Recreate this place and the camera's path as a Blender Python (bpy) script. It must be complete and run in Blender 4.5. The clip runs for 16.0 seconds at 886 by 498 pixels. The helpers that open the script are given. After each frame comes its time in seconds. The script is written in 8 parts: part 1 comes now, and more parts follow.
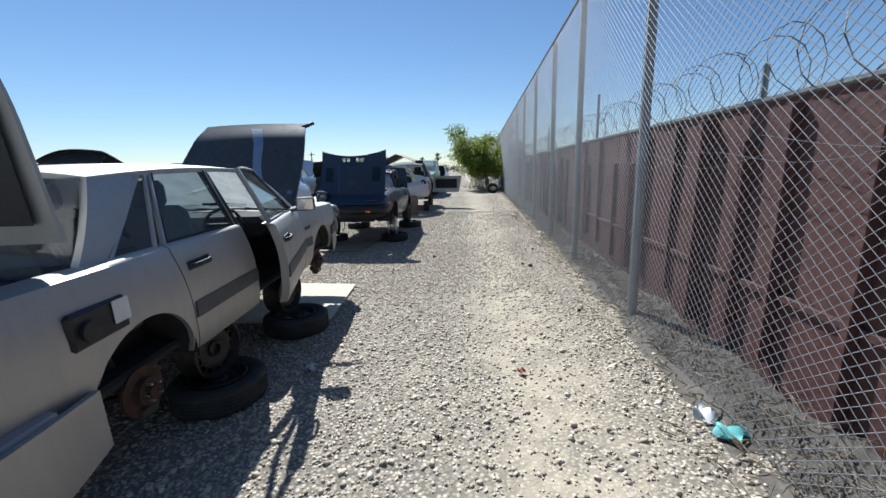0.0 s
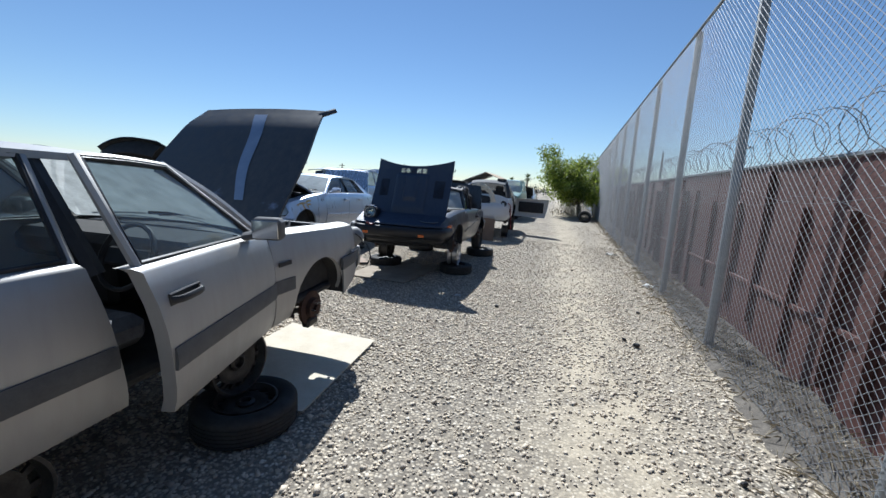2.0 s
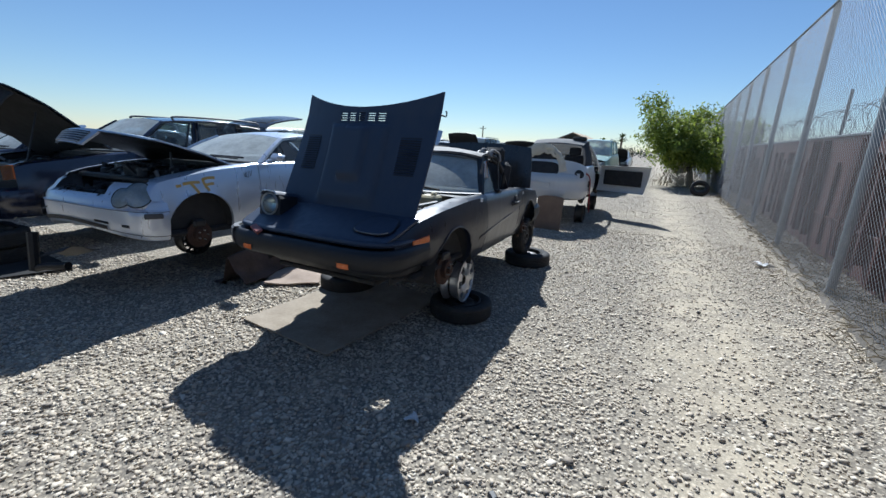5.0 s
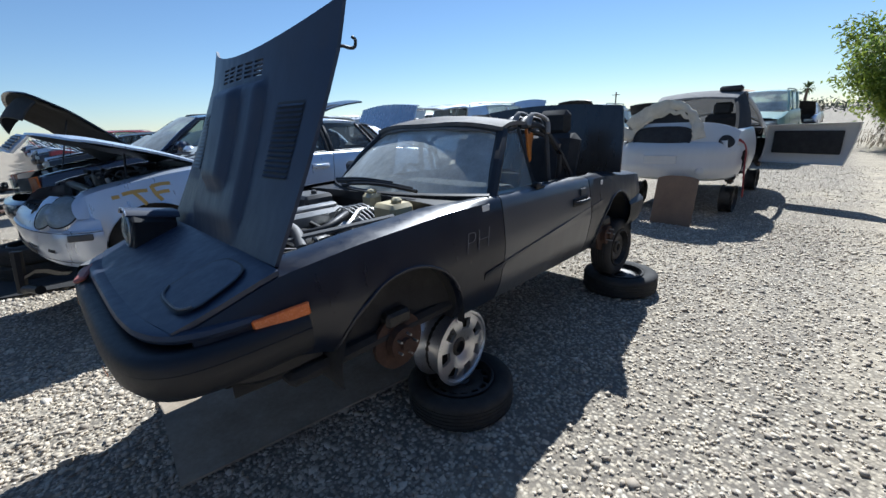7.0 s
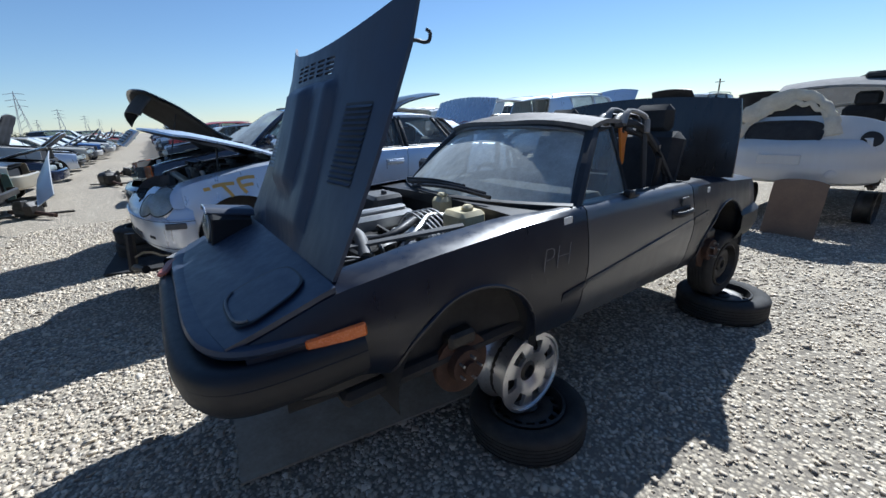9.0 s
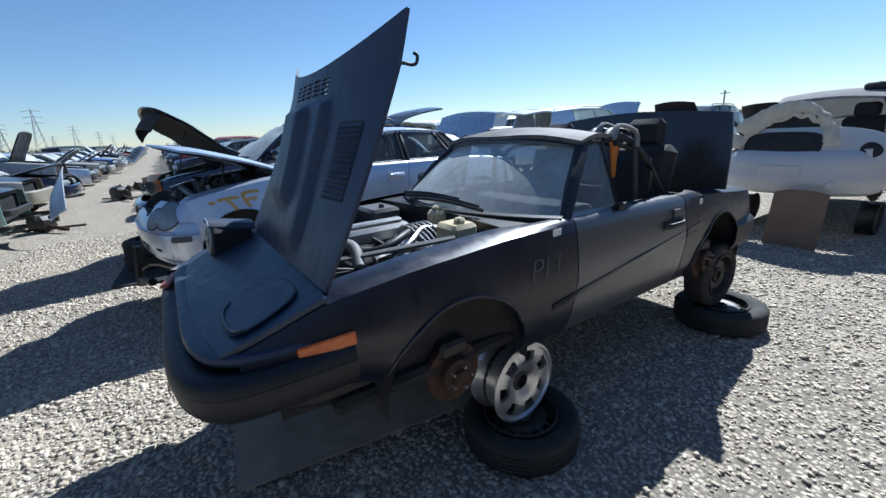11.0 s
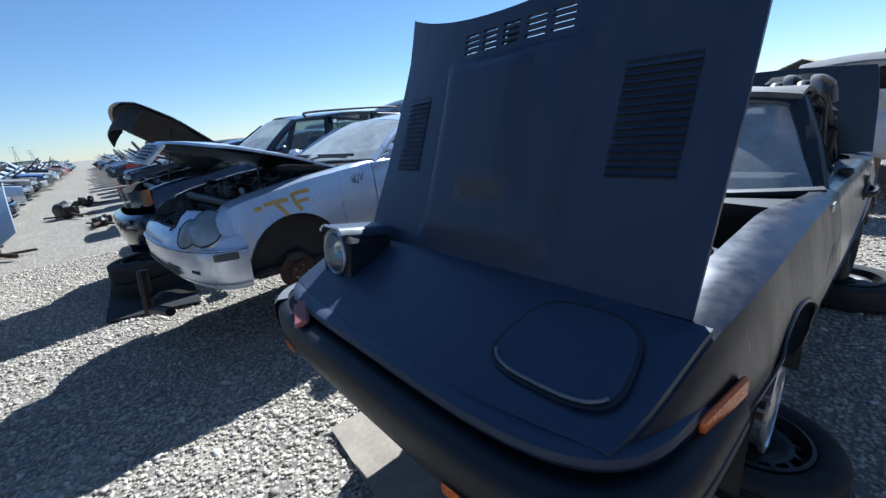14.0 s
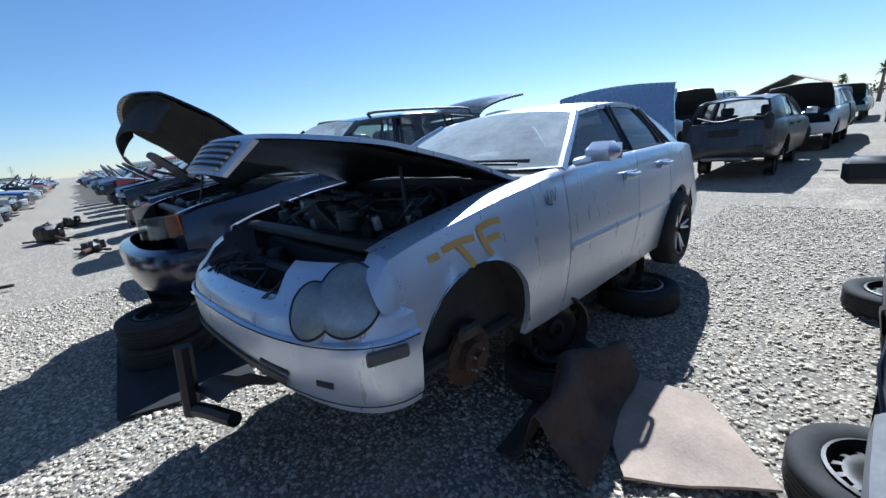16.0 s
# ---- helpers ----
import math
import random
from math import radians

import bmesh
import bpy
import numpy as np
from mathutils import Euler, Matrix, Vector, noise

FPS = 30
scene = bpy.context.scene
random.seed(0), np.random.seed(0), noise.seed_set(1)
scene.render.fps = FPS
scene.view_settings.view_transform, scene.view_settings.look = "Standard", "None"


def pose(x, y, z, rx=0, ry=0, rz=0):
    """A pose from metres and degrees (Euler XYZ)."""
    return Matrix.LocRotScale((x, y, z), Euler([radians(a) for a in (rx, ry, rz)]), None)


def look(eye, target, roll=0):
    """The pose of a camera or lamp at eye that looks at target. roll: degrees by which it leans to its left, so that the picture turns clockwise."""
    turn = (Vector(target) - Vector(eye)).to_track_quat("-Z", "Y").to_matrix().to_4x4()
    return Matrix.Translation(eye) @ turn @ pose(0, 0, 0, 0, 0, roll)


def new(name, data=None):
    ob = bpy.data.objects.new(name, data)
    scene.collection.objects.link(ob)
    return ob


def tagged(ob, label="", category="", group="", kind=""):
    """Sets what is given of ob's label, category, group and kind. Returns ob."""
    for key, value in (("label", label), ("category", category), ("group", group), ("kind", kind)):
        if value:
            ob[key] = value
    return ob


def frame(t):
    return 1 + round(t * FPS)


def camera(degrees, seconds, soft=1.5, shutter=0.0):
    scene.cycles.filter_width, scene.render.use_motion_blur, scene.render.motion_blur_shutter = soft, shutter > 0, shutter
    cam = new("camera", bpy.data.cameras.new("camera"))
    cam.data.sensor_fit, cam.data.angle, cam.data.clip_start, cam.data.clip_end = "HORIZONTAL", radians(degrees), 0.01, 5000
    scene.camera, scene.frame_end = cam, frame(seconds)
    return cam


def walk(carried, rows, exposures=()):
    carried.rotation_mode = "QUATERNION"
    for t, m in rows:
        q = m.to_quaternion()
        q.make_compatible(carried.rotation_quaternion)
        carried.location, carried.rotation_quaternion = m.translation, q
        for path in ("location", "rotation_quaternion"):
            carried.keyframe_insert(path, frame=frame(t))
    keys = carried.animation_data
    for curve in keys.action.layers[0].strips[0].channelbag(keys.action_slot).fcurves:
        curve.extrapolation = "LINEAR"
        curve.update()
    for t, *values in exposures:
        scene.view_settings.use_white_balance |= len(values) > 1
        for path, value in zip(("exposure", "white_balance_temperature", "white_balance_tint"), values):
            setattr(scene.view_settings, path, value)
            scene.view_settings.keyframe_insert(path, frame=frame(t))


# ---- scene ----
cam = camera(95.6, 16.0)
PATH = [
    (0, (0.538, 0.106, 1.565), (0.425, 2.063, 1.168), -1.6),
    (0.5, (0.568, 0.461, 1.549), (0.251, 2.403, 1.192), -0.2),
    (1, (0.664, 0.913, 1.543), (0.248, 2.843, 1.228), 1.4),
    (1.5, (0.626, 1.374, 1.559), (0.181, 3.298, 1.242), 2.5),
    (2, (0.582, 1.9, 1.57), (0.071, 3.807, 1.253), 3.2),
    (2.5, (0.497, 2.468, 1.588), (-0.082, 4.356, 1.275), 3.8),
    (3, (0.516, 3.09, 1.569), (-0.14, 4.953, 1.257), 3.8),
    (3.5, (0.486, 3.774, 1.588), (-0.222, 5.613, 1.248), 3.4),
    (4, (0.434, 4.403, 1.575), (-0.311, 6.219, 1.191), 2.9),
    (4.2, (0.397, 4.641, 1.588), (-0.365, 6.442, 1.167), 3.0),
    (6.3, (0.418, 6.986, 1.517), (-0.725, 8.526, 0.951), -1.4),
    (6.5, (0.383, 7.166, 1.486), (-0.819, 8.66, 0.917), -1.9),
    (7, (0.299, 7.488, 1.511), (-1.052, 8.836, 0.914), -2.8),
    (7.5, (0.224, 7.682, 1.516), (-1.22, 8.916, 0.89), -3.2),
    (8, (0.155, 7.675, 1.524), (-1.334, 8.841, 0.873), -3.2),
    (8.5, (0.142, 7.622, 1.539), (-1.393, 8.73, 0.894), -2.8),
    (10.8, (0.238, 7.631, 1.567), (-1.388, 8.653, 1.007), -3.4),
    (11, (0.231, 7.647, 1.563), (-1.37, 8.706, 1.0), -3.3),
    (11.5, (0.237, 7.7, 1.57), (-1.256, 8.91, 1.015), -2.7),
    (12, (0.229, 7.753, 1.565), (-1.166, 9.08, 1.026), -2.3),
    (12.5, (0.132, 7.636, 1.558), (-1.269, 8.948, 0.998), -3.0),
    (13, (-0.058, 7.422, 1.527), (-1.493, 8.681, 0.931), -4.3),
    (13.5, (-0.343, 7.29, 1.489), (-1.811, 8.504, 0.879), -5.5),
    (14, (-0.781, 7.136, 1.521), (-2.257, 8.343, 0.918), -6.2),
    (14.5, (-1.246, 7.042, 1.538), (-2.715, 8.261, 0.942), -7.5),
    (15, (-1.705, 7.05, 1.56), (-3.151, 8.306, 0.982), -7.5),
    (15.5, (-2.164, 7.02, 1.544), (-3.598, 8.301, 0.995), -6.7),
    (16, (-2.572, 7.024, 1.506), (-4.024, 8.289, 0.966), -6.3),
]
walk(cam, [(t, look(eye, target, roll)) for t, eye, target, roll in PATH], [(0.0, 0.50, 5650, 8), (2.5, 0.46, 5560, 8), (4.0, 0.32, 5430, 7), (6.5, 0.58, 5560, 8), (8.5, 0.62, 5500, 8), (11.0, 0.62, 5380, 8), (13.0, 0.62, 5340, 8), (14.5, 0.70, 5150, 8), (16.0, 0.66, 5150, 8)])

# world, sun and exposure
SUN_TO = Vector((-0.446, 0.90, 1.0)).normalized()
world = bpy.data.worlds.new("sky")
scene.world = world
world.use_nodes = True
wn = world.node_tree
sky = wn.nodes.new("ShaderNodeTexSky")
sky.sky_type = "NISHITA"
sky.sun_disc = False
sky.sun_elevation = math.asin(SUN_TO.z)
sky.sun_rotation = math.atan2(SUN_TO.x, SUN_TO.y)
sky.air_density, sky.dust_density, sky.ozone_density = 1.0, 0.0, 3.0
wn.links.new(sky.outputs[0], wn.nodes["Background"].inputs[0])
wn.nodes["Background"].inputs[1].default_value = 0.066
sun_data = bpy.data.lights.new("sun", "SUN")
sun_data.energy, sun_data.angle, sun_data.color = 5.0, radians(0.55), (1.0, 0.95, 0.87)
sun = new("sun", sun_data)
sun.matrix_world = look((0, 0, 30), Vector((0, 0, 30)) - SUN_TO)


# ---- materials
def material(name):
    mt = bpy.data.materials.new(name)
    mt.use_nodes = True
    nt = mt.node_tree
    return mt, nt, nt.nodes["Principled BSDF"]


def link(nt, a, b):
    nt.links.new(a, b)


def tex_coord(nt, kind="Object", scale=1.0):
    tc = nt.nodes.new("ShaderNodeTexCoord")
    mp = nt.nodes.new("ShaderNodeMapping")
    mp.inputs["Scale"].default_value = (scale, scale, scale) if not isinstance(scale, tuple) else scale
    link(nt, tc.outputs[kind], mp.inputs[0])
    return mp.outputs[0]


def world_coord(nt, scale=1.0):
    g = nt.nodes.new("ShaderNodeNewGeometry")
    mp = nt.nodes.new("ShaderNodeMapping")
    mp.inputs["Scale"].default_value = (scale, scale, scale) if not isinstance(scale, tuple) else scale
    link(nt, g.outputs["Position"], mp.inputs[0])
    return mp.outputs[0]


def noise_tex(nt, vec, scale, detail=6.0, rough=0.6):
    n = nt.nodes.new("ShaderNodeTexNoise")
    n.inputs["Scale"].default_value, n.inputs["Detail"].default_value, n.inputs["Roughness"].default_value = scale, detail, rough
    link(nt, vec, n.inputs["Vector"])
    return n.outputs["Fac"]


def ramp(nt, fac, stops):
    r = nt.nodes.new("ShaderNodeValToRGB")
    while len(r.color_ramp.elements) < len(stops):
        r.color_ramp.elements.new(0.5)
    for e, (p, c) in zip(r.color_ramp.elements, stops):
        e.position = p
        e.color = (c, c, c, 1) if isinstance(c, (int, float)) else (*c, 1)
    link(nt, fac, r.inputs[0])
    return r.outputs[0]


def mix(nt, fac, a, b, mode="MIX"):
    n = nt.nodes.new("ShaderNodeMix")
    n.data_type, n.blend_type = "RGBA", mode
    for sock, v in ((n.inputs[0], fac), (n.inputs[6], a), (n.inputs[7], b)):
        if isinstance(v, (int, float)):
            sock.default_value = v if sock == n.inputs[0] else (v, v, v, 1)
        elif isinstance(v, tuple):
            sock.default_value = (*v, 1)
        else:
            link(nt, v, sock)
    return n.outputs[2]


def bump(nt, bs, height, strength=0.3, dist=0.01):
    b = nt.nodes.new("ShaderNodeBump")
    b.inputs["Strength"].default_value, b.inputs["Distance"].default_value = strength, dist
    link(nt, height, b.inputs["Height"])
    link(nt, b.outputs[0], bs.inputs["Normal"])


def paint(name, col, metal=0.0, rough=0.32, coat=0.6, dust=0.25, dust_col=(0.42, 0.38, 0.33), worn=None, worn_amount=0.35):
    """Car paint under a film of dust, with faded or primed patches where worn is given."""
    mt, nt, bs = material(name)
    v = tex_coord(nt)
    big = noise_tex(nt, v, 1.3, 5, 0.6)
    fine = noise_tex(nt, v, 60, 4, 0.7)
    streak = noise_tex(nt, tex_coord(nt, "Object", (9, 9, 1.2)), 2.0, 5, 0.65)
    base = mix(nt, big, tuple(c * 0.88 for c in col), tuple(min(1, c * 1.1) for c in col))
    if worn:
        base = mix(nt, ramp(nt, noise_tex(nt, v, 1.9, 8, 0.65), [(worn_amount + 0.22, 0.0), (worn_amount + 0.32, 1.0)]), base, worn)
    film = mix(nt, 0.5, ramp(nt, streak, [(0.35, 0.0), (0.75, 1.0)]), ramp(nt, fine, [(0.3, 0.2), (0.7, 1.0)]), "MULTIPLY")
    amount = nt.nodes.new("ShaderNodeMath")
    amount.operation = "MULTIPLY"
    amount.inputs[1].default_value = dust
    link(nt, film, amount.inputs[0])
    link(nt, mix(nt, amount.outputs[0], base, dust_col), bs.inputs["Base Color"])
    bs.inputs["Metallic"].default_value = metal
    link(nt, ramp(nt, streak, [(0.2, rough * 0.8), (0.8, min(1, rough * 1.6))]), bs.inputs["Roughness"])
    bs.inputs["Coat Weight"].default_value, bs.inputs["Coat Roughness"].default_value = coat, 0.2
    return mt


def rough_mat(name, a, b, scale=8.0, rough=0.7, metal=0.0, bmp=0.3, dist=0.004, spec=0.4):
    """A matt surface whose colour wanders between two tones at two scales."""
    mt, nt, bs = material(name)
    v = tex_coord(nt)
    n1, n2 = noise_tex(nt, v, scale, 7, 0.65), noise_tex(nt, v, scale * 9, 5, 0.7)
    f = mix(nt, 0.4, n1, n2)
    link(nt, mix(nt, ramp(nt, f, [(0.35, 0.0), (0.65, 1.0)]), a, b), bs.inputs["Base Color"])
    link(nt, ramp(nt, n2, [(0.2, max(0, rough - 0.12)), (0.8, min(1, rough + 0.12))]), bs.inputs["Roughness"])
    bs.inputs["Metallic"].default_value = metal
    bs.inputs["Specular IOR Level"].default_value = spec
    if bmp:
        bump(nt, bs, f, bmp, dist)
    return mt


def glass(name, tint, dust=0.2, dust_col=(0.55, 0.56, 0.55)):
    """A thin car pane: clear tinted sheet, gloss, and a film of dust."""
    mt, nt, bs = material(name)
    out = nt.nodes["Material Output"]
    tr = nt.nodes.new("ShaderNodeBsdfTransparent")
    tr.inputs[0].default_value = (*tint, 1)
    gl = nt.nodes.new("ShaderNodeBsdfGlossy")
    gl.inputs["Roughness"].default_value = 0.03
    fr = nt.nodes.new("ShaderNodeFresnel")
    fr.inputs[0].default_value = 1.5
    m1 = nt.nodes.new("ShaderNodeMixShader")
    soft = nt.nodes.new("ShaderNodeMath")
    soft.operation = "MULTIPLY"
    soft.inputs[1].default_value = 1.0
    link(nt, fr.outputs[0], soft.inputs[0])
    link(nt, soft.outputs[0], m1.inputs[0])
    link(nt, tr.outputs[0], m1.inputs[1])
    link(nt, gl.outputs[0], m1.inputs[2])
    v = tex_coord(nt)
    film = ramp(nt, mix(nt, 0.22, noise_tex(nt, v, 5.0, 8, 0.75), noise_tex(nt, v, 90.0, 4, 0.7)), [(0.3, dust * 0.6), (0.7, min(1, dust * 1.35))])
    df = nt.nodes.new("ShaderNodeBsdfDiffuse")
    df.inputs[0].default_value = (*dust_col, 1)
    tl = nt.nodes.new("ShaderNodeBsdfTranslucent")
    tl.inputs[0].default_value = (*dust_col, 1)
    md = nt.nodes.new("ShaderNodeMixShader")
    md.inputs[0].default_value = 0.35
    link(nt, df.outputs[0], md.inputs[1])
    link(nt, tl.outputs[0], md.inputs[2])
    m2 = nt.nodes.new("ShaderNodeMixShader")
    link(nt, film, m2.inputs[0])
    link(nt, m1.outputs[0], m2.inputs[1])
    link(nt, md.outputs[0], m2.inputs[2])
    link(nt, m2.outputs[0], out.inputs[0])
    return mt


def gravel_mat(name, stones=True):
    mt, nt, bs = material(name)
    v = world_coord(nt)
    patch = noise_tex(nt, v, 0.55, 6, 0.6)
    patch2 = noise_tex(nt, v, 2.6, 6, 0.65)
    sep = nt.nodes.new("ShaderNodeSeparateXYZ")
    link(nt, v, sep.inputs[0])
    if stones:
        vo = nt.nodes.new("ShaderNodeTexVoronoi")
        vo.inputs["Scale"].default_value = 42
        wob = nt.nodes.new("ShaderNodeTexNoise")
        wob.inputs["Scale"].default_value = 25
        link(nt, v, wob.inputs["Vector"])
        add = nt.nodes.new("ShaderNodeVectorMath")
        add.operation = "MULTIPLY_ADD"
        add.inputs[1].default_value = (0.02, 0.02, 0.02)
        link(nt, wob.outputs["Color"], add.inputs[0])
        link(nt, v, add.inputs[2])
        link(nt, add.outputs[0], vo.inputs["Vector"])
        sp = nt.nodes.new("ShaderNodeSeparateColor")
        link(nt, vo.outputs["Color"], sp.inputs[0])
        cell = ramp(nt, sp.outputs[0], [(0.0, (0.26, 0.225, 0.175)), (0.3, (0.47, 0.405, 0.31)), (0.7, (0.67, 0.58, 0.44)), (1.0, (0.84, 0.76, 0.62))])
        gap = ramp(nt, vo.outputs["Distance"], [(0.25, 0.0), (0.62, 1.0)])
        grit = ramp(nt, noise_tex(nt, v, 210, 3, 0.75), [(0.34, 0.66), (0.58, 1.0)])
        stone = mix(nt, 1.0, mix(nt, gap, cell, (0.24, 0.21, 0.17)), grit, "MULTIPLY")
        dusty = ramp(nt, mix(nt, 0.45, patch, patch2), [(0.52, 0.0), (0.68, 0.62)])
        away = nt.nodes.new("ShaderNodeMath")
        away.operation = "SUBTRACT"
        away.inputs[1].default_value = 1.05
        link(nt, sep.outputs[0], away.inputs[0])
        off = nt.nodes.new("ShaderNodeMath")
        off.operation = "ABSOLUTE"
        link(nt, away.outputs[0], off.inputs[0])
        trodden = mix(nt, 1.0, ramp(nt, off.outputs[0], [(0.15, 0.72), (0.75, 0.0)]), ramp(nt, patch2, [(0.35, 0.1), (0.6, 1.0)]), "MULTIPLY")
        dusty = mix(nt, 1.0, dusty, trodden, "LIGHTEN")
        fines = mix(nt, 1.0, mix(nt, patch2, (0.60, 0.50, 0.35), (0.74, 0.64, 0.475)), ramp(nt, noise_tex(nt, v, 95, 5, 0.8), [(0.32, 0.62), (0.6, 1.0)]), "MULTIPLY")
        col = mix(nt, dusty, stone, fines)
        link(nt, col, bs.inputs["Base Color"])
        h = mix(nt, dusty, ramp(nt, vo.outputs["Distance"], [(0.0, 1.0), (0.7, 0.0)]), 0.55)
        bump(nt, bs, mix(nt, 0.25, h, noise_tex(nt, v, 120, 4, 0.7)), 0.7, 0.010)
    else:
        g = nt.nodes.new("ShaderNodeNewGeometry")
        cell = ramp(nt, g.outputs["Random Per Island"], [(0.0, (0.25, 0.215, 0.175)), (0.3, (0.42, 0.362, 0.285)), (0.7, (0.60, 0.515, 0.395)), (0.93, (0.73, 0.64, 0.50)), (1.0, (0.82, 0.755, 0.63))])
        fine = noise_tex(nt, v, 160, 4, 0.7)
        link(nt, mix(nt, mix(nt, 0.4, patch2, fine), cell, mix(nt, 0.5, cell, (0.58, 0.50, 0.40))), bs.inputs["Base Color"])
        bump(nt, bs, fine, 0.35, 0.004)
    bs.inputs["Roughness"].default_value = 0.92
    bs.inputs["Specular IOR Level"].default_value = 0.2
    return mt


def rust_wall_mat():
    mt, nt, bs = material("rusty_painted_steel")
    v = world_coord(nt)
    big, fine = noise_tex(nt, v, 0.9, 7, 0.65), noise_tex(nt, v, 14, 6, 0.7)
    streak = noise_tex(nt, world_coord(nt, (7, 7, 0.5)), 1.5, 6, 0.65)
    info = nt.nodes.new("ShaderNodeObjectInfo")
    tone = mix(nt, info.outputs["Random"], (0.080, 0.035, 0.030), (0.114, 0.048, 0.040))
    col = mix(nt, ramp(nt, big, [(0.4, 0.0), (0.7, 0.7)]), tone, (0.135, 0.068, 0.056))
    col = mix(nt, ramp(nt, streak, [(0.55, 0.0), (0.75, 0.6)]), col, (0.10, 0.035, 0.028))
    col = mix(nt, ramp(nt, fine, [(0.60, 0.0), (0.72, 0.55)]), col, (0.15, 0.08, 0.06))
    link(nt, col, bs.inputs["Base Color"])
    bs.inputs["Roughness"].default_value = 0.72
    bump(nt, bs, mix(nt, 0.5, fine, big), 0.25, 0.006)
    return mt


